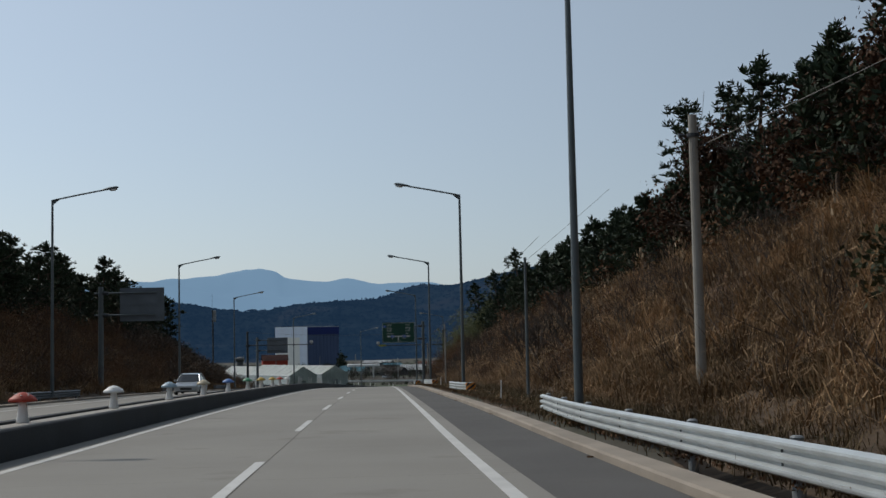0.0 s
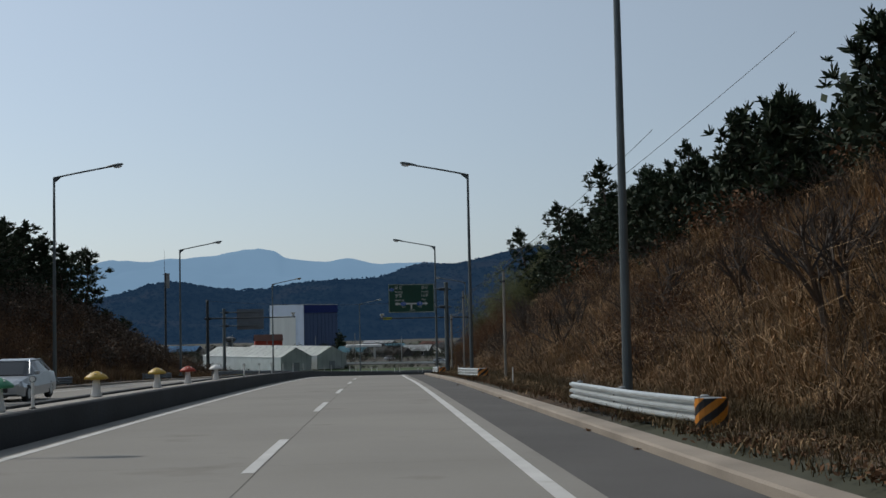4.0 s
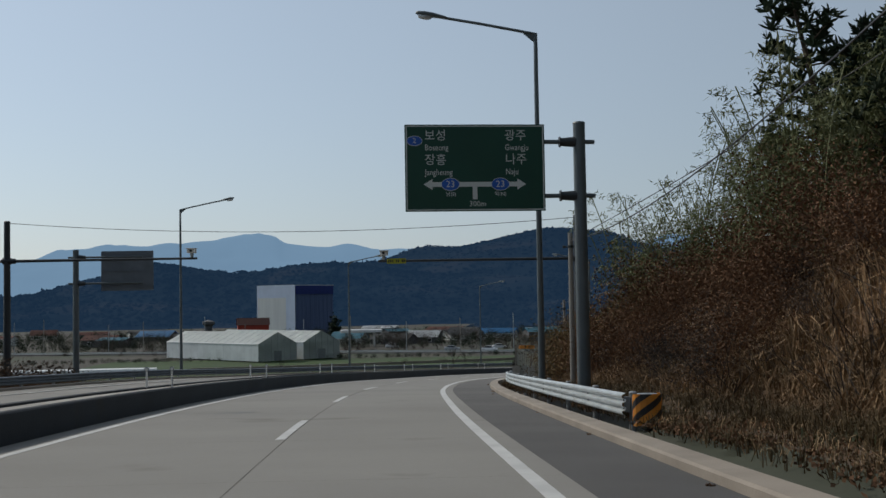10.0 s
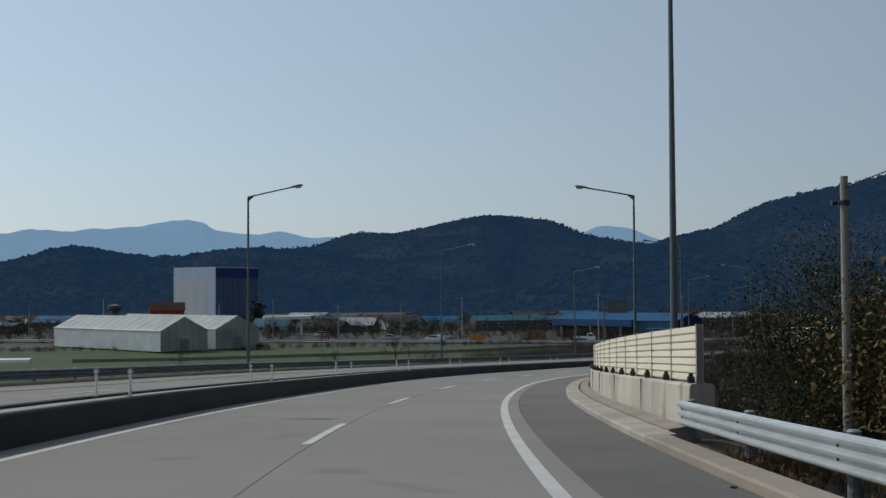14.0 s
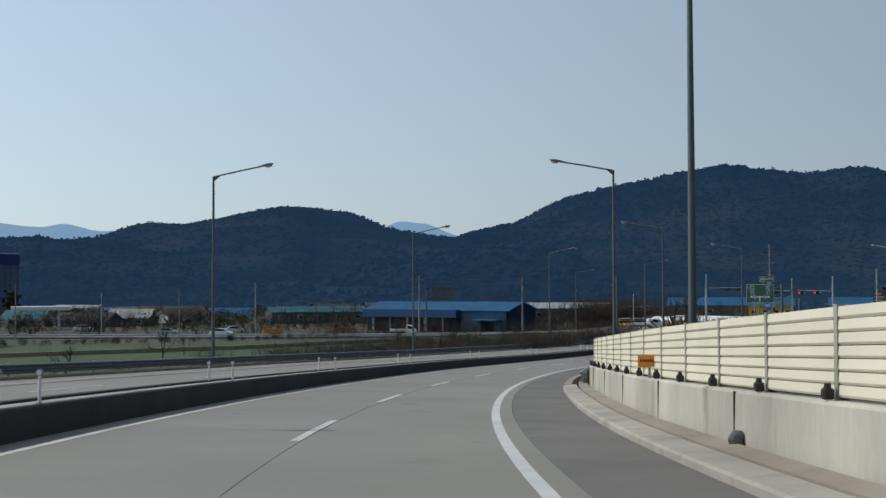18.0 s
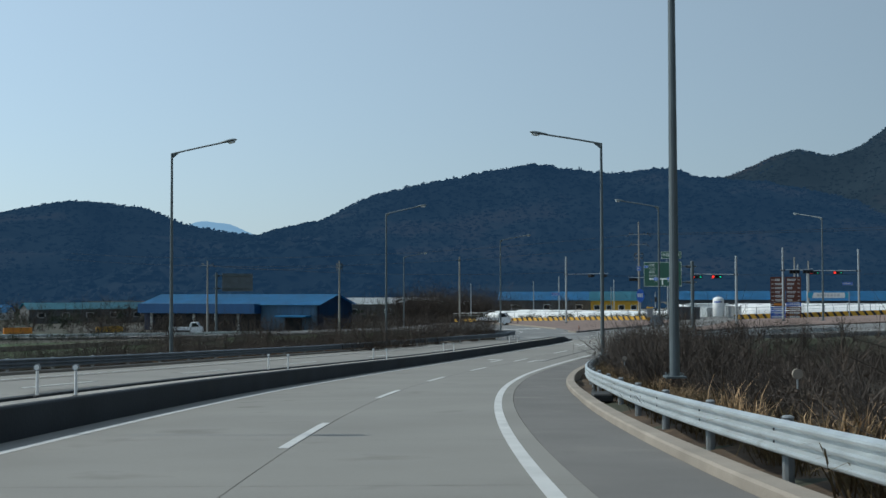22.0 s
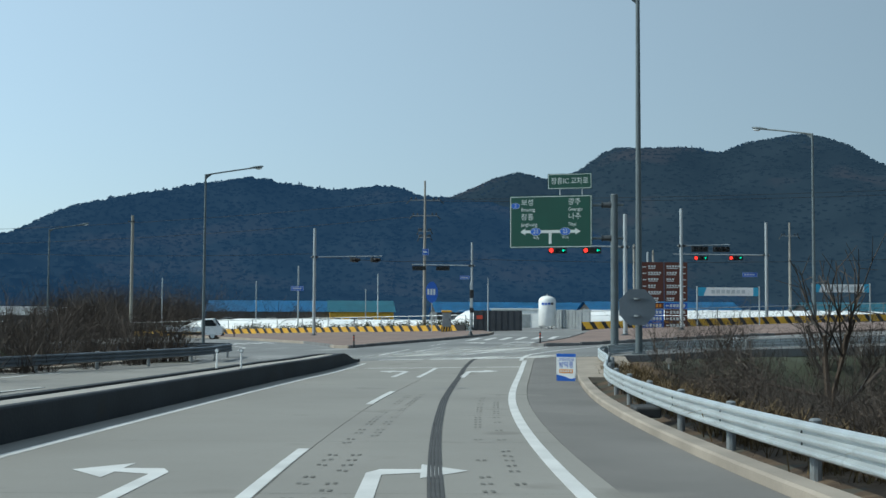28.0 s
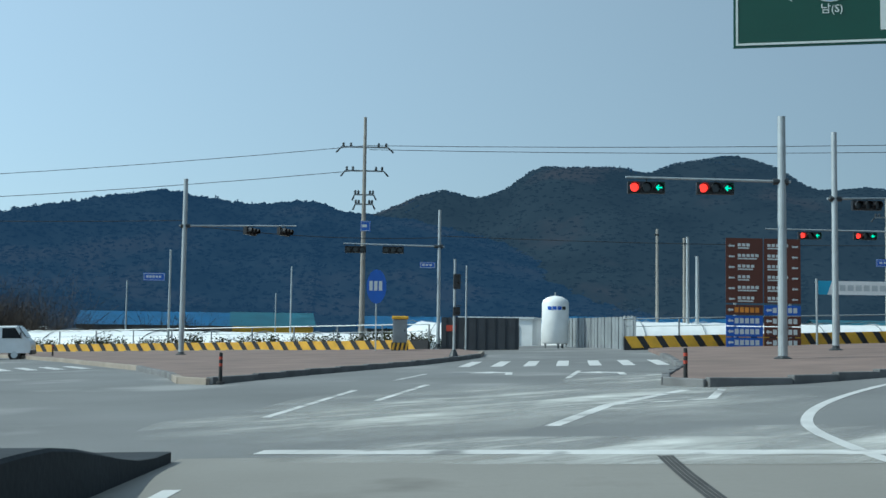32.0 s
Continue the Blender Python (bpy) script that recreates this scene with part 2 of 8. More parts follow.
# The ranges' pale blue emission is distance haze painted into the material.
HILL_FAR = mat("far_range_haze", (0.03, 0.045, 0.06), 1.0, 0, 0.003, 0.15, 0.02, 0.0, spec=0.0, emit=((0.135, 0.225, 0.33), 1.15))
# Crowns and crest trees carry the same haze as emission.
CANOPY = mat("hill_crowns_haze", (0.010, 0.014, 0.016), 0.95, 0, 0.012, 0.5, 0.3, 0.0, spots=((0.020, 0.020, 0.020), 0.012, 0.55), spec=0.0, emit=((0.0085, 0.022, 0.046), 1.12), per_piece=-0.10)
CANOPY_MID = mat("ridge_crowns_haze", (0.010, 0.013, 0.014), 0.95, 0, 0.012, 0.5, 0.3, 0.0, spots=((0.026, 0.021, 0.020), 0.010, 0.55), spec=0.0, emit=((0.0115, 0.022, 0.036), 1.1), per_piece=-0.16)
HILL_TREES = mat("ridge_trees_haze", (0.014, 0.017, 0.021), 0.95, 0, 0.05, 0.3, 1.0, 0.0, spec=0.0, emit=((0.0085, 0.022, 0.046), 1.12), per_piece=-0.16)



# ---- mesh helpers ----
def part(name, bm, material, parent=None, label="", smooth=False):
    me = bpy.data.meshes.new(name)
    bm.to_mesh(me)
    bm.free()
    for m in material if isinstance(material, (list, tuple)) else (material,):
        me.materials.append(m)
    if smooth:
        me.polygons.foreach_set("use_smooth", [True] * len(me.polygons))
    ob = new(name, me)
    if parent:
        ob.parent = parent
    if label:
        ob["label"] = label
    return ob


def raw(name, verts, faces, material, parent=None, kind="", smooth=False):
    me = bpy.data.meshes.new(name)
    me.from_pydata([tuple(v) for v in verts], [], [tuple(int(i) for i in f) for f in faces])
    me.materials.append(material)
    if smooth:
        me.polygons.foreach_set("use_smooth", [True] * len(me.polygons))
    ob = new(name, me)
    if parent:
        ob.parent = parent
    if kind:
        ob["kind"] = kind
    return ob


def thing(name, label, category, group="", at=None, kind=""):
    ob = new(name)
    ob.empty_display_size = 0.3
    if at is not None:
        ob.matrix_world = at
    return tagged(ob, label, category, group, kind)


def B():
    return bmesh.new()


def box(bm, c, size, rz=0.0, bevel=0.0, mi=0):
    m = Matrix.Translation(c) @ Matrix.Rotation(rz, 4, "Z") @ Matrix.Diagonal((*size, 1))
    r = bmesh.ops.create_cube(bm, size=1, matrix=m)
    fs = {f for v in r["verts"] for f in v.link_faces}
    for f in fs:
        f.material_index = mi
    if bevel:
        es = list({e for v in r["verts"] for e in v.link_edges})
        bmesh.ops.bevel(bm, geom=es, offset=bevel, segments=1, affect="EDGES", profile=0.5)
    return bm


def rod(bm, a, b, r0, r1=None, n=10):
    a, b = Vector(a), Vector(b)
    d = b - a
    if d.length < 1e-6:
        return bm
    q = d.to_track_quat("Z", "Y").to_matrix().to_4x4()
    bmesh.ops.create_cone(bm, cap_ends=True, segments=n, radius1=r0, radius2=r0 if r1 is None else r1, depth=d.length,
                          matrix=Matrix.Translation((a + b) / 2) @ q)
    return bm


def sweep(bm, path, profile, closed=True, up=Vector((0, 0, 1)), caps=True):
    """A profile of (sideways, up) pairs swept along a path of points."""
    rings = []
    for i, p in enumerate(path):
        d = (Vector(path[min(i + 1, len(path) - 1)]) - Vector(path[max(i - 1, 0)])).normalized()
        side = d.cross(up).normalized()
        top = side.cross(d).normalized()
        rings.append([bm.verts.new(Vector(p) + side * a + top * b) for a, b in profile])
    n = len(profile)
    for r, s in zip(rings, rings[1:]):
        for k in range(n if closed else n - 1):
            bm.faces.new((r[k], r[(k + 1) % n], s[(k + 1) % n], s[k]))
    if closed and caps:
        bm.faces.new(rings[0][::-1])
        bm.faces.new(rings[-1])
    return bm


def ring(r, n=6):
    return [(r * math.cos(2 * math.pi * k / n), r * math.sin(2 * math.pi * k / n)) for k in range(n)]


def lathe(bm, profile, n=16, c=(0, 0, 0)):
    c = Vector(c)
    rings = [[bm.verts.new(c + Vector((r * math.cos(2 * math.pi * k / n), r * math.sin(2 * math.pi * k / n), z))) for k in range(n)] for r, z in profile]
    for a, b in zip(rings, rings[1:]):
        for k in range(n):
            bm.faces.new((a[k], a[(k + 1) % n], b[(k + 1) % n], b[k]))
    bm.faces.new(rings[0][::-1])
    bm.faces.new(rings[-1])
    return bm


def poly(bm, pts, h0, h1):
    """An upright prism over a plan polygon."""
    lo = [bm.verts.new((p[0], p[1], h0 if len(p) < 3 else p[2] + h0)) for p in pts]
    hi = [bm.verts.new((p[0], p[1], h1 if len(p) < 3 else p[2] + h1)) for p in pts]
    n = len(pts)
    bm.faces.new(lo[::-1])
    bm.faces.new(hi)
    for k in range(n):
        bm.faces.new((lo[k], lo[(k + 1) % n], hi[(k + 1) % n], hi[k]))
    bmesh.ops.recalc_face_normals(bm, faces=bm.faces)
    return bm


def words(body, size, material, parent, at, label="", align="LEFT", depth=0.004):
    """Letters as a flat mesh in the plane of at (x to the right, y up)."""
    cu = bpy.data.curves.new("letters", "FONT")
    cu.body, cu.size, cu.align_x, cu.align_y, cu.extrude, cu.resolution_u = body, size, align, "CENTER", depth, 2
    tmp = bpy.data.objects.new("letters", cu)
    scene.collection.objects.link(tmp)
    me = bpy.data.meshes.new_from_object(tmp.evaluated_get(bpy.context.evaluated_depsgraph_get()))
    bpy.data.objects.remove(tmp)
    bpy.data.curves.remove(cu)
    me.materials.clear()
    me.materials.append(material)
    ob = new("lettering", me)
    ob.parent = parent
    ob.matrix_local = at
    if label:
        ob["label"] = label
    return ob


# ---- plan: the axis of the road (the broken line between the two lanes) ----
AXIS = [(-0.47, -20.10, 0.45), (-1.77, -0.14, -0.06), (-2.92, 19.87, -0.64), (-3.95, 39.85, -1.20), (-4.93, 59.83, -1.82), (-5.89, 79.81, -2.48),
        (-6.85, 99.79, -3.20), (-7.86, 119.75, -4.00), (-8.64, 139.77, -4.86), (-8.76, 159.88, -5.86), (-7.50, 179.88, -6.91), (-4.97, 199.88, -8.05),
        (-1.12, 219.63, -9.14), (4.37, 239.00, -10.22), (11.24, 257.89, -11.25), (19.39, 276.27, -12.19), (28.84, 294.00, -13.08), (39.56, 311.00, -13.80),
        (51.44, 327.12, -14.24), (64.46, 342.39, -14.39), (72.50, 351.37, -14.31)]


def spline(pts, step=1.0):
    P = [Vector(p) for p in pts]
    P = [P[0] * 2 - P[1]] + P + [P[-1] * 2 - P[-2]]
    out = []
    for i in range(1, len(P) - 2):
        n = max(2, int((P[i + 1] - P[i]).length / 0.5))
        for k in range(n):
            t = k / n
            a, b, c, d = P[i - 1], P[i], P[i + 1], P[i + 2]
            out.append(0.5 * (2 * b + (c - a) * t + (2 * a - 5 * b + 4 * c - d) * t * t + (3 * b - a - 3 * c + d) * t ** 3))
    out.append(P[-2])
    acc, res, cum = 0.0, [], [0.0]
    for a, b in zip(out, out[1:]):
        cum.append(cum[-1] + (b - a).length)
    A = np.array([tuple(v) for v in out])
    s = np.arange(0, cum[-1] + step / 2, step)
    return np.stack([np.interp(s, cum, A[:, k]) for k in range(A.shape[1])], 1)


AX = spline([(2.3, -60.0, 1.54), (1.0, -40.0, 0.99)] + AXIS)
S0 = -60.0 + 0.04
AS = S0 + np.arange(len(AX))
AT = np.gradient(AX[:, :2], axis=0)
AT /= np.linalg.norm(AT, axis=1)[:, None]
S_END = AS[-1]


def level(x, y):
    """The height of the paving at the crossing."""
    return -14.32 + 0.0285 * (x - 67) - 0.0145 * (y - 350)


def road(s, u, dz=0.0):
    """The point at station s, u metres to the right of the axis."""
    x, y, z = (np.interp(s, AS, AX[:, k]) for k in range(3))
    tx, ty = np.interp(s, AS, AT[:, 0]), np.interp(s, AS, AT[:, 1])
    if s > S_END:
        x, y = x + tx * (s - S_END), y + ty * (s - S_END)
    if u > 3.7:
        u += min(1.0, u - 3.7) * float(np.interp(s, (13, 32, 76, 99, 121, 145, 156, 167, 226, 237, 247, 260, 281, 292, 320), (-0.12, -0.03, -0.13, -0.08, -0.15, -0.12, 0, 0.03, 0.07, 0.12, 0.02, 0.0, 0.22, 0.16, 0.1)))
    lift = 0.0
    if u < -5.6:
        lift = 0.25 * min(1, max(0, (s - 140) / 40)) * min(1, max(0, (350 - s) / 30))
    x, y = x + ty * u, y - tx * u
    if s > 354:
        # the lanes tilt to meet the sloping paving of the crossing
        k = min(1.0, (s - 354) / 14)
        lift += max(-0.22, level(x, y) - 0.024 - z) * k
    return Vector((x, y, z + dz + lift))


def heading(s):
    return math.atan2(np.interp(s, AS, AT[:, 1]), np.interp(s, AS, AT[:, 0]))


def on_road(s, u, dz=0.0, turn=0.0):
    """A pose with y along the road at station s."""
    return Matrix.Translation(road(s, u, dz)) @ Matrix.Rotation(heading(s) - math.pi / 2 + radians(turn), 4, "Z")


def stations(s0, s1, step):
    n = max(1, round((s1 - s0) / step))
    return [s0 + (s1 - s0) * k / n for k in range(n + 1)]


def strip(bm, s0, s1, section, step=2.0):
    """A closed section of (u, height) pairs carried along the road."""
    along = stations(s0, s1, step) if s1 < 354 or s0 > 352 else stations(s0, 352, step) + stations(352.25, s1, 0.25)
    rings = [[bm.verts.new(road(s, u, h)) for u, h in section] for s in along]
    n = len(section)
    for r, q in zip(rings, rings[1:]):
        for k in range(n):
            bm.faces.new((r[k], q[k], q[(k + 1) % n], r[(k + 1) % n]))
    bm.faces.new(rings[0])
    bm.faces.new(rings[-1][::-1])
    bmesh.ops.recalc_face_normals(bm, faces=bm.faces)
    return bm


# ---- plan: the other roads ----
LEFT_LEG = spline([(72, 358, -14.38), (75, 372, -14.45), (77, 388, -14.62), (76.5, 402, -14.9), (68, 415, -15.3), (50, 424, -15.9), (20, 434, -16.2),
                   (-40, 450, -16.2), (-150, 470, -16.2), (-400, 500, -16.2)], 3.0)
RIGHT_LEG = spline([(74, 352, -14.2), (88, 346, -13.75), (105, 341, -13.2), (130, 333, -12.5), (180, 318, -11.5)], 3.0)
GATE_LEG = spline([(76, 356, -14.2), (88, 366, -14.0), (100, 378, -13.8), (112, 392, -13.7), (124, 408, -13.6)], 3.0)
MEDIAN_END = 368.2


def near(x, y, table):
    """Distance to a table of points, and the index of the nearest, for arrays of places."""
    d = np.full(x.shape, 1e9)
    k = np.zeros(x.shape, int)
    for i in range(len(table)):
        e = (x - table[i, 0]) ** 2 + (y - table[i, 1]) ** 2
        m = e < d
        d[m] = e[m]
        k[m] = i
    return np.sqrt(d), k


def smooth(a, b, v):
    t = np.clip((v - a) / (b - a), 0, 1)
    return t * t * (3 - 2 * t)


def wave(x, y, f, seed=0.0):
    return (np.sin(x * f + seed) * np.cos(y * f * 0.83 + 1.7 * seed) + 0.5 * np.sin(x * f * 2.3 + 2.1 + seed) * np.sin(y * f * 2.1 + seed)
            + 0.3 * np.sin(x * f * 4.9 + 1.2 * seed + y * f * 3.7)) / 1.8


def ground_z(x, y, want_zone=False):
    x, y = np.atleast_1d(np.asarray(x, float)), np.atleast_1d(np.asarray(y, float))
    d, k = near(x, y, AX)
    s = AS[k]
    u = (x - AX[k, 0]) * AT[k, 1] - (y - AX[k, 1]) * AT[k, 0]
    end = (k == len(AX) - 1) | (k == 0)
    u = np.where(end, np.sign(u) * d, u)
    zr = AX[k, 2]
    plain = -16.6 + 0.25 * wave(x, y, 0.02) + 5.5 * (1 - smooth(-30, 160, y)) * (np.abs(x) < 1e9)
    # bank on the right of the road
    a = np.maximum(u - 8.3, 0)
    bank = np.where(a < 6.5, a * 0.8, 5.2 + (a - 6.5) * 0.33)
    bank = np.minimum(bank, 26) + (0.5 * wave(x, y, 0.35) + 0.35 * wave(x, y, 0.9, 3)) * smooth(0.5, 4, a)
    kr = 1 - smooth(138, 170, s)
    right_hill = zr + 0.12 + bank * kr
    right_low = np.maximum(plain, zr - 0.05 - np.maximum(u - 7.6, 0) * 0.62)
    kd = 1 - smooth(140, 176, s)
    right = np.where(u > 5.9, right_low * (1 - kd) + right_hill * kd, zr)
    # bank on the left of the opposite carriageway
    b = np.maximum(-u - 17.2, 0)
    lb = np.where(b < 7, b * 0.74, 5.2 + (b - 7) * 0.2)
    lb = np.minimum(lb, 13) + (0.4 * wave(x, y, 0.4, 5)) * smooth(0.5, 4, b)
    kl = 1 - smooth(142, 180, s + 0.3 * np.maximum(-u - 18, 0))
    left_hill = zr + 0.1 + lb * kl
    left_low = np.maximum(plain, zr - np.maximum(-u - 16.6, 0) * 0.6)
    ke = 1 - smooth(150, 182, s)
    left = left_low * (1 - ke) + left_hill * ke
    z = np.where(u > 5.9, right, np.where(u < -16.4, left, zr - 0.3))
    far = smooth(140, 300, d)
    z = z * (1 - far) + plain * far
    z = np.where((k == len(AX) - 1), plain, z)
    # the other roads stand on low banks
    for table, half in ((LEFT_LEG, 7.0), (RIGHT_LEG, 11.0), (GATE_LEG, 9.0)):
        dd, kk = near(x, y, table)
        w = 1 - smooth(half, half + 5.5, dd)
        z = np.where(w > 0, z * (1 - w) + (table[kk, 2] - 0.32) * w, z)
    yard = 1 - smooth(22, 33, np.hypot(x - 118, y - 402))
    z = z * (1 - yard) + (level(x, y) * 0.5 - 7.0 - 0.32) * yard
    pad = 1 - smooth(17, 22, np.hypot(x - 77, y - 360))
    z = z * (1 - pad) + (level(x, y) - 0.32) * pad
    corr = (u > -16.4) & (u < 5.9) & (k < len(AX) - 1) & (k > 0)
    z = np.where(corr, zr - 0.3, z)
    if want_zone:
        zone = np.full(x.shape, 2)
        zone[((u > 5.5) & (u < 8.6)) | ((u < -15) & (u > -18.6))] = 0
        zone[((u >= 8.6) & (u < 140) & (s < 176)) | ((u <= -18.6) & (u > -120) & (s < 178))] = 1
        zone[(u < -22) & (s > 165) & (d < 260) & (y < 418) & (x > -95)] = 3
        zone[(u > 14) & (s > 200) & (s < 360) & (d < 90) & (d > 26)] = 3
        zone[(far > 0.5) & (zone < 2)] = 2
        return z, zone
    return z


def gz(x, y):
    return float(ground_z(x, y)[0])


# ---- ground ----
def graded(lo, hi, step, far):
    inner = list(np.arange(lo, hi + 1e-6, step))
    d, outer, v = step, [], 0.0
    while v < far:
        d *= 1.28
        v += d
        outer.append(v)
    return np.array([lo - o for o in outer[::-1]] + inner + [hi + o for o in outer])


gx, gy = graded(-64, 150, 1.6, 4700), graded(-30, 440, 2.0, 4700)
GX, GY = np.meshgrid(gx, gy)
gzz, zone = ground_z(GX.ravel(), GY.ravel(), True)
nx, ny = len(gx), len(gy)
idx = np.arange(nx * ny).reshape(ny, nx)
quads = np.stack([idx[:-1, :-1], idx[:-1, 1:], idx[1:, 1:], idx[1:, :-1]], -1).reshape(-1, 4)
me = bpy.data.meshes.new("ground")
me.from_pydata(np.stack([GX.ravel(), GY.ravel(), gzz], 1).tolist(), [], quads.tolist())
for m in (SOIL, SLOPE, PLAIN, GRASS_FIELD):
    me.materials.append(m)
me.polygons.foreach_set("material_index", zone[quads[:, 0]].astype(np.int32))
me.polygons.foreach_set("use_smooth", [True] * len(me.polygons))
tagged(new("ground", me), "dry winter ground with brown banks and a green barley field", "ground", kind="structure")

# ---- carriageways ----
def structure(name, bm, material, label, category="road"):
    return tagged(part(name, bm, material), label, category, kind="structure")


structure("road", strip(B(), -60, S_END - 5.5, [(-4.25, -0.4), (-4.25, 0), (3.60, 0), (3.60, -0.4)]), CONCRETE_ROAD, "pale grey concrete carriageway with two lanes")
structure("road_opposite", strip(B(), -60, S_END - 5.5, [(-15.2, -0.4), (-15.2, 0), (-5.55, 0), (-5.55, -0.4)]), CONCRETE_ROAD, "pale concrete carriageway of the opposite direction")
SHOULDER = [(3.61, -0.4), (3.61, -0.006), (5.10, -0.012), (5.10, -0.4)]
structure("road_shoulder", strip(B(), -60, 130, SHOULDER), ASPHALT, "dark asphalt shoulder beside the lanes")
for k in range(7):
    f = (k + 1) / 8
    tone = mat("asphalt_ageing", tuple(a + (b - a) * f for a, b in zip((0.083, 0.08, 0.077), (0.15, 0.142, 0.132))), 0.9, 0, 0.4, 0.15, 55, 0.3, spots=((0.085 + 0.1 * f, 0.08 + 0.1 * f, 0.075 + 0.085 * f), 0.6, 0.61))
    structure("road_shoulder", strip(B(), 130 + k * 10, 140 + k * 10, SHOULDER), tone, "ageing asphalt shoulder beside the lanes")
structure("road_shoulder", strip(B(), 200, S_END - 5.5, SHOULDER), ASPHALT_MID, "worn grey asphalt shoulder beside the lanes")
structure("kerb", strip(B(), -60, 174, [(5.11, -0.4), (5.11, 0.08), (5.14, 0.11), (5.47, 0.12), (5.51, -0.3)]), KERB, "sandy concrete kerb along the shoulder", "kerb")
structure("kerb_broad", strip(B(), 174, 249, [(5.11, -0.4), (5.11, 0.07), (5.15, 0.10), (5.60, 0.12), (5.66, -0.3)]), KERB_PALE, "sandy concrete gutter kerb below the parapet", "kerb")
structure("kerb_narrow", strip(B(), 249, 356, [(5.11, -0.4), (5.11, 0.09), (5.14, 0.12), (5.40, 0.12), (5.43, -0.3)]), KERB, "narrow sandy concrete kerb below the guard rail", "kerb")
structure("corner_apron", strip(B(), 356.1, 369, [(5.11, -0.4), (5.11, -0.01), (7.4, -0.01), (7.4, -0.4)]), KERB, "pale concrete apron at the corner of the crossing", "pavement")
structure("kerb_opposite", strip(B(), -60, S_END - 2, [(-15.6, -0.3), (-15.6, 0.12), (-15.21, 0.10), (-15.21, -0.4)]), KERB, "concrete kerb of the opposite carriageway", "kerb")

# median: two low walls with fill between them, sloping down at its end
def smooth_step(k):
    k = min(1.0, max(0.0, k))
    return k * k * (3 - 2 * k)


def median_section(s, lo, hi):
    return [(lo, -0.35), (lo, 0.0), (lo + 0.05, 0.50), (lo + 0.08, 0.52), (hi - 0.03, 0.52), (hi, 0.49), (hi, -0.35)]


for nm, lo, hi, m, lab in (("median_wall", -4.55, -4.26, MEDIAN_SHADED, "low concrete median wall coloured near black for its shaded face"), ("median_wall", -5.55, -5.28, MEDIAN_SHADED, "far wall of the low concrete median")):
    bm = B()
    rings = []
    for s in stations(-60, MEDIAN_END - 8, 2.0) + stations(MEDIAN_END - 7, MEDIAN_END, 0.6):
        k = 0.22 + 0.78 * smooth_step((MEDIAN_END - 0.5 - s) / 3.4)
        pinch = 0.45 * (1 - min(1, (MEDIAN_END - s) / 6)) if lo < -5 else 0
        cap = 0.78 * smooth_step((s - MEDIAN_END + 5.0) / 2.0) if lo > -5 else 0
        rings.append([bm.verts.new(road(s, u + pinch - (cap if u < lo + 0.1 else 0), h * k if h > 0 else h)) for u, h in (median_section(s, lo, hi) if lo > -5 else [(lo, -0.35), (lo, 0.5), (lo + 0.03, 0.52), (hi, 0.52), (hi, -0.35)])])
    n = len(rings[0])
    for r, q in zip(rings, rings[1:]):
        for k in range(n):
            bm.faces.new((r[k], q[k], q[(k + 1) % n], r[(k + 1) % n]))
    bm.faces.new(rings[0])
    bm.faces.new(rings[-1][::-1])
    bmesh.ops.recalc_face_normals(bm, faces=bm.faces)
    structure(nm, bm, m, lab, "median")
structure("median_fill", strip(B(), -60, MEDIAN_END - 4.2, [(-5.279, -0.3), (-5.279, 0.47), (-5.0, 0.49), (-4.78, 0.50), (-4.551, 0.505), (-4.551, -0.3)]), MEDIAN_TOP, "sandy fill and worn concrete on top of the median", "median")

# ---- road markings: thin layers of paint ----
def band(s0, s1, u0, u1, h=0.004, step=2.0, bm=None):
    bm = bm or B()
    rows = [[bm.verts.new(road(s, u, dz)) for u, dz in ((u0, -0.01), (u0, h), (u1, h), (u1, -0.01))] for s in stations(s0, s1, step)]
    for r, q in zip(rows, rows[1:]):
        for k in range(3):
            bm.faces.new((r[k], q[k], q[k + 1], r[k + 1]))
    return bm


structure("edge_line", band(-60, 366, 3.13, 3.31), PAINT, "solid white edge line", "road marking")
structure("edge_line", band(-60, 366, -3.74, -3.58), PAINT, "solid white line beside the median", "road marking")
structure("edge_line", band(-60, 366, -6.25, -6.1), PAINT, "solid white line of the opposite carriageway", "road marking")
structure("edge_line", band(-60, 366, -13.35, -13.2), PAINT, "solid white outer line of the opposite carriageway", "road marking")
DASH_ENDS = [4.3, 18.7, 33.0, 46.8, 62.0, 76.8, 90.6, 106.0, 120.0, 134.8, 150.2, 164.8, 179.2, 194.6, 210.9, 226.9, 241.0, 255.6, 270.4, 285.8, 299.9, 314.6, 331.0, 347.0]
for s in DASH_ENDS:
    tagged(part("lane_dash", band(s - 5.4, s, -0.075, 0.075), PAINT), "white lane dash on concrete", "road marking", "lane dashes", "structure")
    tagged(part("lane_dash", band(s - 5.4, s, -9.75, -9.6), PAINT), "white lane dash of the opposite carriageway", "road marking", "opposite lane dashes", "structure")
structure("lane_line", band(355.2, 361.5, -0.22, -0.07), PAINT, "solid white line between the turning lanes", "road marking")
structure("lane_joint", band(-60, 354, 0.085, 0.099, 0.003), JOINT, "dark seam between the concrete lanes", "road joint")
for s in stations(-56, 362, 6.0):
    tagged(part("slab_joint", band(s, s + 0.012, -4.2, 3.6, 0.0025, 0.012), JOINT), "fine cross joint of the concrete slabs", "road joint", "slab joints", "structure")

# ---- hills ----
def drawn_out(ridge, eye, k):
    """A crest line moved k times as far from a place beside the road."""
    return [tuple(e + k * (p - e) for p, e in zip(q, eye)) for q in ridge]


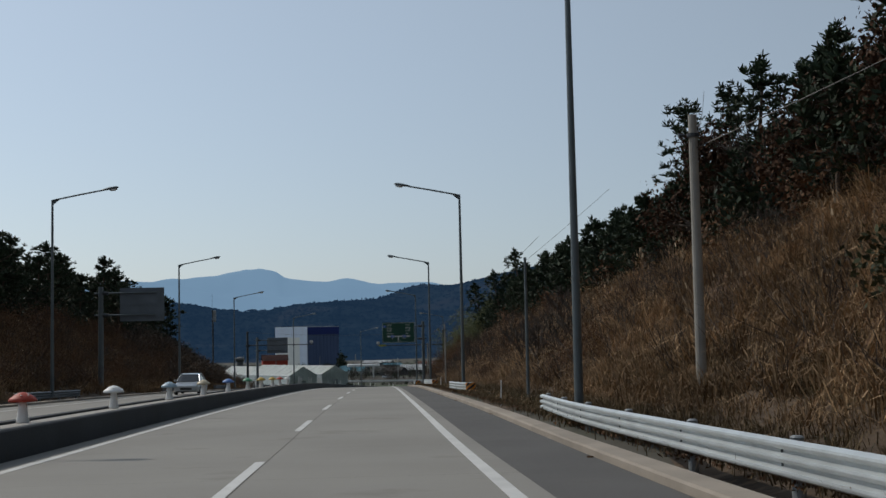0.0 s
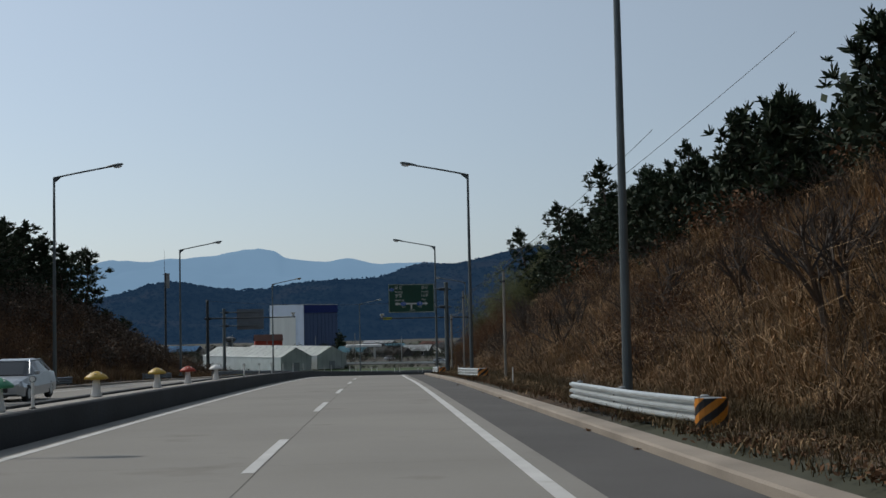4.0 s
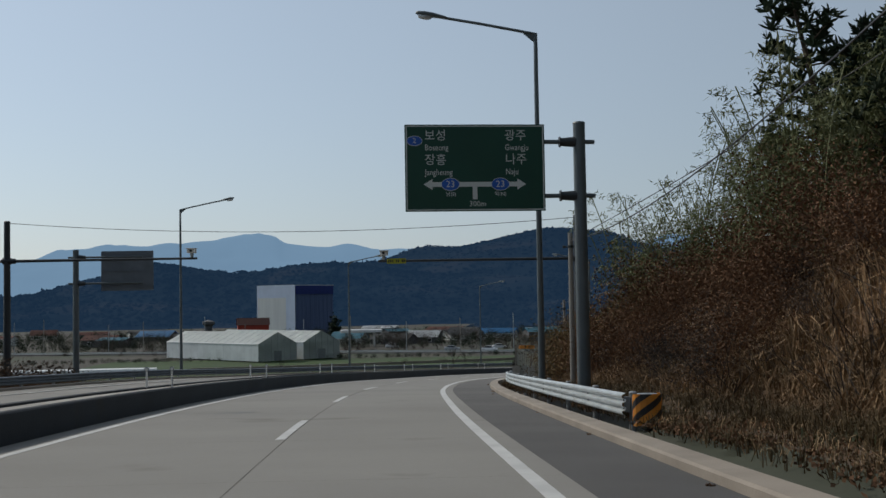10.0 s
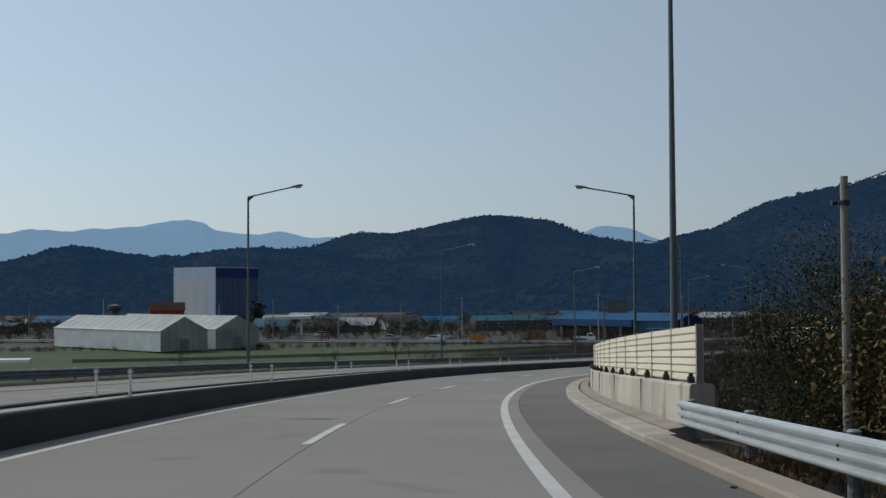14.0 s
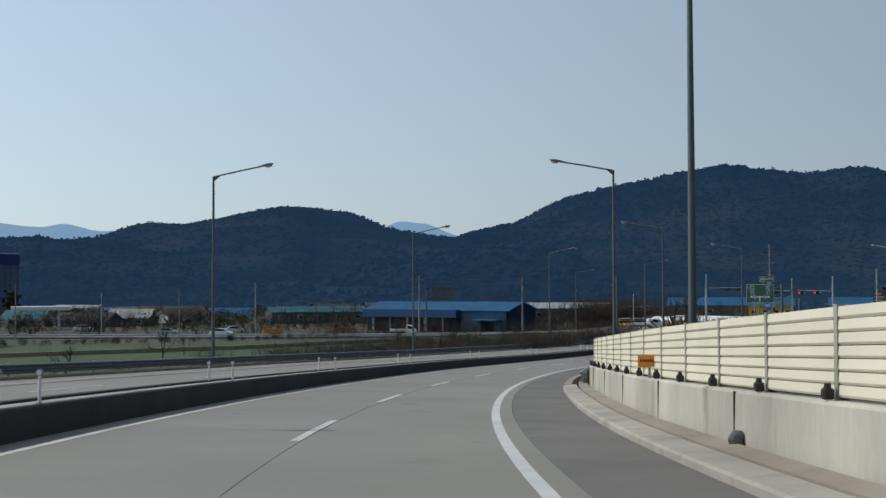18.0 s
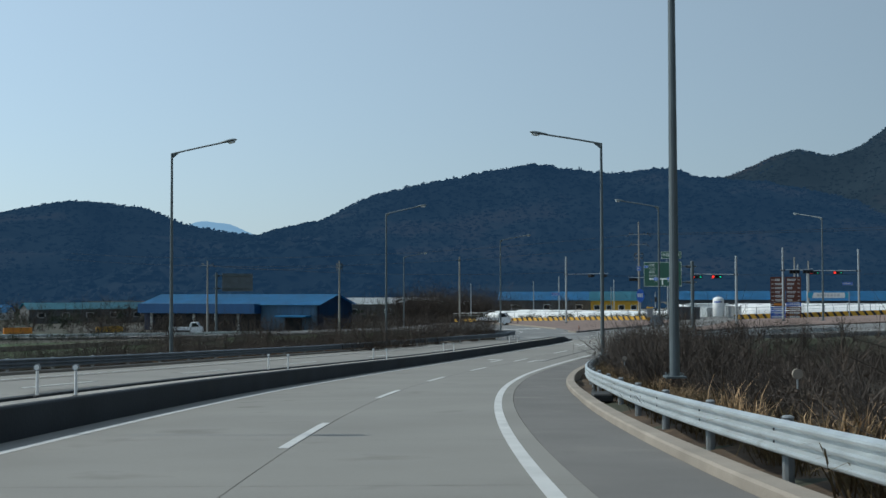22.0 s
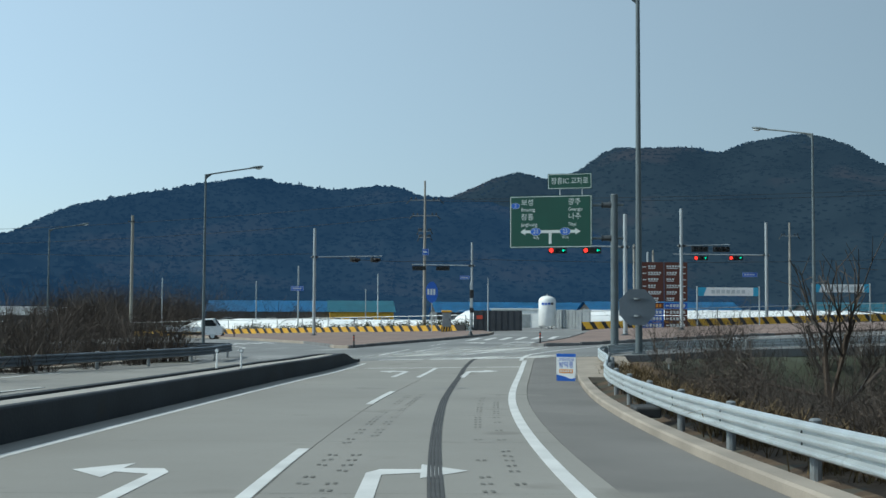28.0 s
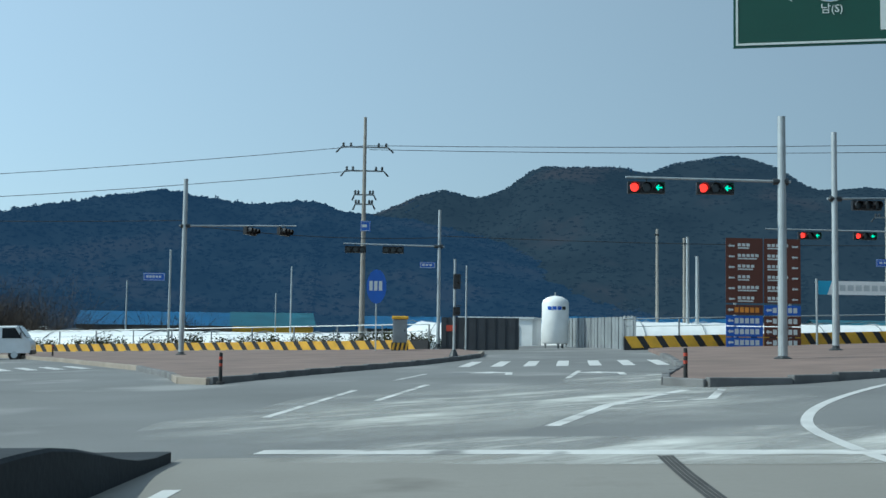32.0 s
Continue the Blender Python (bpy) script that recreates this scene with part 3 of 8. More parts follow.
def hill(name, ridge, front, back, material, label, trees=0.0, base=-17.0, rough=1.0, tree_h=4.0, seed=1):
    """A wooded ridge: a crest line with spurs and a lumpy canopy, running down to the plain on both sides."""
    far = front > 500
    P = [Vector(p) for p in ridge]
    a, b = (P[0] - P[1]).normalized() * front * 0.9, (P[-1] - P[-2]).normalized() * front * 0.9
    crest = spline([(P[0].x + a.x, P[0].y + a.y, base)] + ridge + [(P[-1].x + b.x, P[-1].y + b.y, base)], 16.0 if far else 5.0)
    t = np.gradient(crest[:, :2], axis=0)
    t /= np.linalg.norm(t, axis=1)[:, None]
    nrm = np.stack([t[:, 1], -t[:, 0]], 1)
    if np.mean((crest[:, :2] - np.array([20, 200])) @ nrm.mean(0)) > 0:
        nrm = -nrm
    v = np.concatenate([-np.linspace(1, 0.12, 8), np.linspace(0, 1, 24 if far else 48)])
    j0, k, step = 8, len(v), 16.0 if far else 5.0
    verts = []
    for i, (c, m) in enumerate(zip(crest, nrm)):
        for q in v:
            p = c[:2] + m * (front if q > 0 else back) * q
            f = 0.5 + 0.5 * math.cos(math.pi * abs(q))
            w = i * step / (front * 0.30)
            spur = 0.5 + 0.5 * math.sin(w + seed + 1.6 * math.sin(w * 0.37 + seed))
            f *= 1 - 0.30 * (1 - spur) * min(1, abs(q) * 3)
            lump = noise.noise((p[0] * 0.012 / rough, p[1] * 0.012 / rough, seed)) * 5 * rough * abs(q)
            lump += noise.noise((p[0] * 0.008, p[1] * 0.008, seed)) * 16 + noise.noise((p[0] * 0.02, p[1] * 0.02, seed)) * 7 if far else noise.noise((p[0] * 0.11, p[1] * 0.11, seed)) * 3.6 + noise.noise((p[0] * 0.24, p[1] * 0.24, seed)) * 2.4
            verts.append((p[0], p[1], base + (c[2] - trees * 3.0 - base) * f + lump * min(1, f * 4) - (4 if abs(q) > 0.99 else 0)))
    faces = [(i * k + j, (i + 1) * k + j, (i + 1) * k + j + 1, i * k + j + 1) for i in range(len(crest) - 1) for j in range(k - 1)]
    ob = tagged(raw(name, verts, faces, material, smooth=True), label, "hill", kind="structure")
    if trees:
        rng = np.random.default_rng(seed)
        V, F = [], []
        for _ in range(int(len(crest) * step * trees / 1.6)):
            i, w = int(rng.integers(0, len(crest) - 1)), rng.random()
            j = j0 + int(rng.integers(-1, 3))
            a, b = np.array(verts[i * k + j]), np.array(verts[(i + 1) * k + j])
            p = a * (1 - w) + b * w
            gap = 0.55 + 0.45 * math.sin(i * 0.31 + seed) * math.sin(i * 0.083)
            h, r = tree_h * rng.uniform(0.4, 0.9) * gap, rng.uniform(0.8, 1.6)
            o = len(V)
            prof = [(0.2, -0.3), (1.0, 0.3), (0.7, 0.7), (0.0, 1.0)] if rng.random() < 0.5 else [(0.15, -0.3), (0.5, 0.4), (1.0, 0.72), (0.0, 1.02)]
            for rr, hh in prof[:-1]:
                for q in range(5):
                    an, g = q * 1.2566 + hh * 3, r * rr * rng.uniform(0.6, 1.3)
                    V.append((p[0] + g * math.cos(an), p[1] + g * math.sin(an), p[2] + h * (hh + rng.uniform(-0.06, 0.06))))
            V.append((p[0], p[1], p[2] + h * prof[-1][1]))
            for l in range(2):
                for q in range(5):
                    F.append((o + l * 5 + q, o + l * 5 + (q + 1) % 5, o + l * 5 + 5 + (q + 1) % 5, o + l * 5 + 5 + q))
            for q in range(5):
                F.append((o + 10 + q, o + 10 + (q + 1) % 5, o + 15))
        # crowns over the slope that faces the valley
        G = np.array(verts).reshape(len(crest), k, 3)
        n = int(min(15000, len(crest) * step * front / 17.0))
        ii, jj = rng.integers(0, len(crest) - 1, n), j0 + (rng.random(n) ** 1.25 * (k - j0 - 6)).astype(int)
        wi, wj = rng.random(n)[:, None], rng.random(n)[:, None]
        C = (G[ii, jj] * (1 - wi) + G[ii + 1, jj] * wi) * (1 - wj) + (G[ii, jj + 1] * (1 - wi) + G[ii + 1, jj + 1] * wi) * wj
        rr, hh = rng.uniform(1.4, 3.2, n), rng.uniform(1.0, 2.4, n)
        parts = []
        for q in range(5):
            an = q * 1.2566 + rng.random(n)
            gq = rr * rng.uniform(0.7, 1.25, n)
            parts.append(np.stack([C[:, 0] + gq * np.cos(an), C[:, 1] + gq * np.sin(an), C[:, 2] + hh * rng.uniform(0.1, 0.4, n)], 1))
        parts.append(C + np.stack([rng.normal(0, 0.4, n), rng.normal(0, 0.4, n), hh], 1))
        W = np.stack(parts, 1).reshape(-1, 3)
        base6 = np.arange(n)[:, None] * 6
        tri = np.concatenate([np.concatenate([base6 + q, base6 + (q + 1) % 5, base6 + 5], 1) for q in range(5)])
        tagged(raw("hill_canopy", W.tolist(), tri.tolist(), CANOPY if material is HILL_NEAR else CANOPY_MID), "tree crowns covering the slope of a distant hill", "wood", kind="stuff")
        tagged(raw("hill_wood", V, F, HILL_TREES), "distant wood with a bluish haze glow along the crest of a hill", "wood", kind="stuff")
    return ob


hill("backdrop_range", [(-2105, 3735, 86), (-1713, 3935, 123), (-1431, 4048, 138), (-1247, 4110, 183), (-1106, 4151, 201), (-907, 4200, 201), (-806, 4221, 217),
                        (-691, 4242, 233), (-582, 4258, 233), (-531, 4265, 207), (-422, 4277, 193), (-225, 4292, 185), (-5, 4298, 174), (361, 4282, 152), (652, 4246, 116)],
     900, 300, HILL_FAR, "far mountain range with a pale blue haze glow", rough=4, seed=3)
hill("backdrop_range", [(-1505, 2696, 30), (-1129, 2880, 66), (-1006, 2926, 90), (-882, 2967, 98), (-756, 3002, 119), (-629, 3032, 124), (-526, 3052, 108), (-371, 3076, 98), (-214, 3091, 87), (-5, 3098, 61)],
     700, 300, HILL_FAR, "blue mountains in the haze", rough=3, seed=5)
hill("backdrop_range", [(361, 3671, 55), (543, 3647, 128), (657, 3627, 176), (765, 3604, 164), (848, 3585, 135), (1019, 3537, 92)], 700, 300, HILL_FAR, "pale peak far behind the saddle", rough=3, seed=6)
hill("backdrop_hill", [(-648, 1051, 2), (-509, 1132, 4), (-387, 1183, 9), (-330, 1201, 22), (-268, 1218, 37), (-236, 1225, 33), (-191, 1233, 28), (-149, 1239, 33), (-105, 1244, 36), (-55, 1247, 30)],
     450, 150, HILL_NEAR, "wooded hill with a dark blue haze glow", 1.0, seed=7)
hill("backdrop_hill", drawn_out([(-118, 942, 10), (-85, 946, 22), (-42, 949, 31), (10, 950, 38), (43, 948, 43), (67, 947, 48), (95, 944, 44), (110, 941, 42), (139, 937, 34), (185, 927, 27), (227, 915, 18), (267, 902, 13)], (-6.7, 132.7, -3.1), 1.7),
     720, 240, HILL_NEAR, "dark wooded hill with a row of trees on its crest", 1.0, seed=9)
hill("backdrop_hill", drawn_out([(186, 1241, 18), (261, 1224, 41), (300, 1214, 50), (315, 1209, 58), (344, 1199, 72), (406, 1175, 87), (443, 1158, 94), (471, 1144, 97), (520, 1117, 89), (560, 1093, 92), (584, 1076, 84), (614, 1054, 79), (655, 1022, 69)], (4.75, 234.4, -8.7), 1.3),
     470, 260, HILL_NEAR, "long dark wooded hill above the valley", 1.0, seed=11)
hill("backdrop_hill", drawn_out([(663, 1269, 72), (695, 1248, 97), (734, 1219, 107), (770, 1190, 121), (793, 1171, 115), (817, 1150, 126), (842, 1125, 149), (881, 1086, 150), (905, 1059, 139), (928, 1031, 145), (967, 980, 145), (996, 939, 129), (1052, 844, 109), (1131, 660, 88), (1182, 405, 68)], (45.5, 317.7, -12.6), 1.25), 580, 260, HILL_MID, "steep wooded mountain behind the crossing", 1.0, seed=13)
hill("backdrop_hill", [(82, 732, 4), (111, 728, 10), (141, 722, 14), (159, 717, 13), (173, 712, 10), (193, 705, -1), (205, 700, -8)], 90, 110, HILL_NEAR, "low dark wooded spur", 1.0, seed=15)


# ---- crossing: paving, islands, kerbs ----
def ribbon(table, half, dz=0.0, depth=0.4):
    bm = B()
    rows = []
    for i, p in enumerate(table):
        d = table[min(i + 1, len(table) - 1)][:2] - table[max(i - 1, 0)][:2]
        d = d / np.linalg.norm(d)
        n = np.array([d[1], -d[0]])
        a, b = p[:2] - n * half, p[:2] + n * half
        rows.append([bm.verts.new((a[0], a[1], p[2] + dz - depth)), bm.verts.new((a[0], a[1], p[2] + dz)), bm.verts.new((b[0], b[1], p[2] + dz)), bm.verts.new((b[0], b[1], p[2] + dz - depth))])
    for r, q in zip(rows, rows[1:]):
        for k in range(4):
            bm.faces.new((r[k], q[k], q[(k + 1) % 4], r[(k + 1) % 4]))
    bm.faces.new(rows[0])
    bm.faces.new(rows[-1][::-1])
    bmesh.ops.recalc_face_normals(bm, faces=bm.faces)
    return bm


structure("cross_road", ribbon(LEFT_LEG[8:], 6.2, -0.03), ASPHALT_OLD, "worn asphalt road running off beside the fields")
structure("cross_road", ribbon(RIGHT_LEG[5:], 9.0, 0.02), ASPHALT_OLD, "worn asphalt road climbing away from the crossing")
PAD = [(57.0, 357.5), (62.2, 361.4), (65.0, 364.5), (64.4, 368), (66.0, 376), (67.5, 384), (68.5, 392), (68.5, 404), (66, 412), (84, 428), (90, 424), (94, 414), (100, 404), (106, 394), (112, 399), (118, 396), (113, 386), (109, 378),
       (118, 372), (124, 368), (119, 352), (108, 336), (96, 334.5), (86, 337.5), (79.5, 341.5), (75.6, 341.7), (72.6, 343.8)]
pb = B()
poly(pb, [(x, y, level(x, y)) for x, y in PAD], -0.4, -0.028)
bmesh.ops.triangulate(pb, faces=[f for f in pb.faces if len(f.verts) > 4])
structure("crossing", pb, ASPHALT_OLD, "worn grey asphalt of the road crossing")

LEFT_ISLAND = [(75.0, 366.2), (77.2, 367.6), (80, 369.2), (86.8, 372.6), (92, 376), (95.3, 378.6), (99, 382.5), (103.2, 389.2), (103.0, 391.6), (97.4, 404.6), (90.6, 419), (86.6, 418.5), (85.2, 407), (83.2, 396), (81.4, 388.5), (79.2, 379), (76.6, 371.5), (74.9, 367.6)]
RIGHT_ISLAND = [(80.6, 354.7), (82.5, 353.9), (86, 353.9), (92, 353.9), (100, 352.6), (110, 350), (120, 347), (126, 358), (125, 368.5), (114, 374.5), (108.5, 378.6), (105.5, 377.5), (101, 373.2), (95.5, 368), (88, 361.3), (82.5, 357.4), (80.8, 356)]
for nm, pts in (("pavement", LEFT_ISLAND), ("pavement", RIGHT_ISLAND)):
    bm = B()
    poly(bm, [(x, y, level(x, y)) for x, y in pts], -0.3, 0.11)
    bmesh.ops.triangulate(bm, faces=[f for f in bm.faces if len(f.verts) > 4])
    structure(nm, bm, BRICK_PAVE, "reddish brick pavement at the corner of the crossing", "pavement")
    n = len(pts)
    for k in range(n):
        a, b = Vector((*pts[k], 0)), Vector((*pts[(k + 1) % n], 0))
        if (b - a).length < 0.3:
            continue
        m = max(1, round((b - a).length / 2.0))
        for q in range(m):
            p, r = a.lerp(b, q / m), a.lerp(b, (q + 1) / m)
            if nm == "pavement" and max(p.x, r.x) > 99:
                continue
            c = (p + r) / 2
            bm2 = B()
            box(bm2, (c.x, c.y, level(c.x, c.y) + 0.0), ((r - p).length - 0.012, 0.2, 0.30), math.atan2(r.y - p.y, r.x - p.x), 0.015)
            tagged(part("kerb_stone", bm2, KERB_DARK if pts is RIGHT_ISLAND or c.x > 76 and c.y < 379 else KERB), "grey kerb stone at the edge of the brick pavement", "kerb stone", "kerb stones of the islands", "structure")


def mark(pts, material=PAINT, label="white painted marking on asphalt", h=-0.023):
    bm = B()
    poly(bm, [(x, y, level(x, y)) for x, y in pts], h - 0.01, h)
    return tagged(part("road_marking", bm, material), label, "road marking", kind="structure")


def line_mark(pts, w, material=PAINT, label="white painted line on asphalt", h=-0.023):
    """A painted line of width w along plan points."""
    P = [Vector((x, y)) for x, y in pts]
    lt, rt = [], []
    for i, p in enumerate(P):
        d = (P[min(i + 1, len(P) - 1)] - P[max(i - 1, 0)]).normalized()
        n = Vector((-d.y, d.x)) * w / 2
        lt.append(p + n)
        rt.append(p - n)
    bm = B()
    lo = [bm.verts.new((p.x, p.y, level(p.x, p.y) + h)) for p in lt]
    hi = [bm.verts.new((p.x, p.y, level(p.x, p.y) + h)) for p in rt]
    for k in range(len(P) - 1):
        bm.faces.new((lo[k], hi[k], hi[k + 1], lo[k + 1]))
    return tagged(part("road_marking", bm, material), label, "road marking", kind="structure")


# ---- street lamps ----
LAMP_H, ARM, RISE = 10.85, 3.3, 0.60


def street_lamp():
    """A tapered pole with a slanting arm to its +x side and a flat luminaire at its end."""
    t = thing("street_lamp", "tall grey-green steel street lamp with a slanting arm", "street lamp", "street lamps along the road")
    bm = B()
    rod(bm, (0, 0, 0), (0, 0, LAMP_H), 0.105, 0.06, 12)
    part("pole", bm, POLE, t, smooth=False)
    bm = B()
    box(bm, (0, 0, 0.02), (0.42, 0.42, 0.04), 0, 0.008)
    for a in (-1, 1):
        for b in (-1, 1):
            rod(bm, (a * 0.15, b * 0.15, 0.03), (a * 0.15, b * 0.15, 0.1), 0.018, None, 6)
    part("base_plate", bm, POLE, t)
    bm = B()
    sweep(bm, [Vector((-0.04, 0, LAMP_H - 0.04)), Vector((0.12, 0, LAMP_H + 0.0)), Vector((ARM * 0.5, 0, LAMP_H + RISE * 0.5)), Vector((ARM - 0.45, 0, LAMP_H + RISE * 0.86))], ring(0.045, 8), up=Vector((0, 1, 0)))
    vs = [bm.verts.new(p) for p in ((0.05, -0.012, LAMP_H), (0.42, -0.012, LAMP_H + 0.03), (0.05, -0.012, LAMP_H - 0.28), (0.05, 0.012, LAMP_H), (0.42, 0.012, LAMP_H + 0.03), (0.05, 0.012, LAMP_H - 0.28))]
    for f in ((0, 1, 2), (5, 4, 3), (0, 3, 4, 1), (1, 4, 5, 2), (2, 5, 3, 0)):
        bm.faces.new([vs[i] for i in f])
    part("arm", bm, POLE, t)
    bm = B()
    prof = [(-0.50, 0.05, 0.05), (-0.40, 0.09, 0.07), (-0.1, 0.17, 0.10), (0.18, 0.19, 0.10), (0.36, 0.15, 0.075), (0.44, 0.07, 0.03)]
    rows = []
    for x, w, h in prof:
        rows.append([bm.verts.new((ARM - 0.1 + x, w * math.cos(a), LAMP_H + RISE * (ARM - 0.1 + x) / ARM + (h * math.sin(a) if math.sin(a) > 0 else h * 0.5 * math.sin(a)))) for a in [2 * math.pi * k / 10 for k in range(10)]])
    for r, q in zip(rows, rows[1:]):
        for k in range(10):
            bm.faces.new((r[k], r[(k + 1) % 10], q[(k + 1) % 10], q[k]))
    bm.faces.new(rows[0][::-1])
    bm.faces.new(rows[-1])
    head = part("luminaire", bm, POLE, t, "flat grey street lamp head", True)
    bm = B()
    bmesh.ops.create_uvsphere(bm, u_segments=10, v_segments=6, radius=1, matrix=Matrix.Translation((ARM + 0.06, 0, LAMP_H + RISE - 0.06)) @ Matrix.Rotation(-0.13, 4, "Y") @ Matrix.Diagonal((0.23, 0.13, 0.085, 1)))
    part("lens", bm, GLASS_LAMP, head, "pale glass bowl", True)
    bm = B()
    box(bm, (0, -0.10, 1.0), (0.11, 0.02, 0.34), 0, 0.005)
    part("service_door", bm, POLE, t)
    return t


LAMP = street_lamp()
RIGHT_LAMPS = [(3.0, 26.7), (1.3, 66.7), (-0.75, 106.6), (-2.65, 146.1), (0.86, 185.95), (9.16, 227.87), (22.06, 266.02), (39.25, 298.6), (62.75, 329.9)]
LEFT_LAMPS = [(-19.6, 27.2), (-21.4, 66.6), (-22.8, 105.95), (-24.7, 145.9), (-22.6, 188.5), (-14.8, 231.4), (-0.1, 272.7), (19.6, 310.5), (43.2, 342.0)]
def plan_pose(x, y, z, ang):
    return Matrix.Translation((x, y, z)) @ Matrix.Rotation(ang, 4, "Z")


def nearest_station(x, y):
    d, k = near(np.array([x]), np.array([y]), AX)
    return float(AS[k[0]])


def foot(x, y):
    s = nearest_station(x, y)
    return float(np.interp(s, AS, AX[:, 2])) + 0.1


first = True
for pts, side in ((RIGHT_LAMPS, 1), (LEFT_LAMPS, -1)):
    for x, y in pts:
        s = nearest_station(x, y)
        ang = heading(s) + (math.pi / 2 if side > 0 else -math.pi / 2)
        z = foot(x, y) + (0.55 if side < 0 and s > 290 else 0.35 if side < 0 and s > 150 else 0.25 if side < 0 else 0.65 if 250 < s < 335 else 0.85 if s > 335 else 0.35 if s > 195 else 0.05)
        m = plan_pose(x, y, z, ang)
        if first:
            LAMP.matrix_world, first = m, False
        else:
            copy_thing(LAMP, m)
copy_thing(LAMP, plan_pose(69.1, 374.0, -14.4, radians(-18)))
copy_thing(LAMP, plan_pose(74.0, 419.5, -15.2, radians(-18)))
copy_thing(LAMP, plan_pose(93.8, 346.8, -12.75, radians(105)))

# ---- guard rails ----
RAIL = [(0.0, -0.195), (-0.07, -0.165), (-0.075, -0.14), (-0.07, -0.112), (-0.005, -0.085), (-0.005, -0.052), (-0.07, -0.028), (-0.075, 0.0), (-0.07, 0.028), (-0.005, 0.052), (-0.005, 0.085), (-0.07, 0.112), (-0.075, 0.14), (-0.07, 0.165), (0.0, 0.195)]
RAIL_Z = 0.335
RAIL_PROFILE = RAIL + [(a + 0.007, b) for a, b in RAIL[::-1]]


def guard_rail(points, label, group="guard rails", panel=4.0, reflectors=True, side=1, material=GALV):
    """A three-ridged steel rail on round posts along points; side 1: the traffic passes on its left."""
    P = spline(points, 0.5)
    cum = np.concatenate([[0], np.cumsum(np.linalg.norm(np.diff(P, axis=0), axis=1))])
    L = cum[-1]
    at = lambda d: Vector([float(np.interp(d, cum, P[:, k])) for k in range(3)])
    t = thing("guard_rail", label, "guard rail", group)
    n = max(1, round(L / panel))
    prof = [(a * side, b) for a, b in RAIL_PROFILE]
    for k in range(n):
        bm = B()
        a, b = k * L / n, (k + 1) * L / n
        m = max(2, int((b - a) / 1.0))
        sweep(bm, [at(a + (b - a) * i / m) + Vector((0, 0, RAIL_Z)) for i in range(m + 1)], prof)
        bmesh.ops.recalc_face_normals(bm, faces=bm.faces)
        part("beam", bm, material, t)
    for k in range(n + 1):
        d = min(max(k * L / n, 0.15), L - 0.15)
        p, q = at(d), at(min(d + 0.3, L))
        o = at(max(d - 0.3, 0))
        v = (q - o).normalized()
        sd = Vector((v.y, -v.x, 0)) * side
        bm = B()
        c = p + sd * 0.15
        rod(bm, c + Vector((0, 0, -0.7)), c + Vector((0, 0, RAIL_Z + 0.20)), 0.07, None, 10)
        post = part("post", bm, GALV_DULL, t)
        bm = B()
        rod(bm, c + Vector((0, 0, RAIL_Z + 0.201)), c + Vector((0, 0, RAIL_Z + 0.22)), 0.076, 0.05, 10)
        part("cap", bm, GALV_DULL, post)
        bm = B()
        box(bm, p + sd * 0.045 + Vector((0, 0, RAIL_Z)), (0.10, 0.09, 0.26), math.atan2(v.y, v.x))
        part("bracket", bm, GALV_DULL, t)
        for dz in (-0.068, 0.068):
            bm = B()
            rod(bm, p - sd * 0.002 + Vector((0, 0, RAIL_Z + dz)), p - sd * 0.02 + Vector((0, 0, RAIL_Z + dz)), 0.016, None, 6)
            part("bolt", bm, POLE_DARK, t)
    return t


def line_at(s0, s1, u, step=8.0, dz=0.05):
    return [tuple(road(s, u if not callable(u) else u(s), dz)) for s in stations(s0, s1, step)]


guard_rail(line_at(-24, 32.3, lambda s: 5.95 + 0.5 * max(0, (s - 26) / 8.0) ** 2), "galvanised three-ridged guard rail at the foot of the bank")
guard_rail(line_at(60.5, 70.5, lambda s: 6.15 + 0.3 * max(0, (63.5 - s) / 3), 2), "short galvanised guard rail round a street lamp")
guard_rail(line_at(101.4, 110.4, lambda s: 6.15 + 0.4 * max(0, (105 - s) / 3.6), 2), "short galvanised guard rail round a street lamp")
guard_rail(line_at(130.6, 175.4, 5.9), "long galvanised guard rail beside the shoulder")
guard_rail(line_at(249.5, 352, lambda s: 5.9 - 0.05 * max(0, 252 - s)) + [tuple(road(359, 6.3, 0.05)), (73.6, 343.0, -14.2), (76.2, 344.2, -14.1), (79.0, 343.9, -14.0), (83, 342, -13.9), (90, 339, -13.7)], "long galvanised guard rail curving round the corner of the crossing")
for a, b in ((62, 74), (103, 113), (134, 144)):
    guard_rail(line_at(a, b, -16.2, 5), "short guard rail in a shaded tone round a lamp beside the opposite carriageway", side=-1, material=RAIL_SHADED)
guard_rail(line_at(160, 348, -15.75) + [(59.9, 355.4, -14.35), (63.0, 358.9, -14.35), (64.7, 361.0, -14.35), (65.0, 362.6, -14.36), (63.6, 364.4, -14.38), (60.5, 365.9, -14.4), (55, 367.3, -14.45)], "long guard rail of the opposite carriageway in a shaded tone", side=-1, material=RAIL_SHADED)


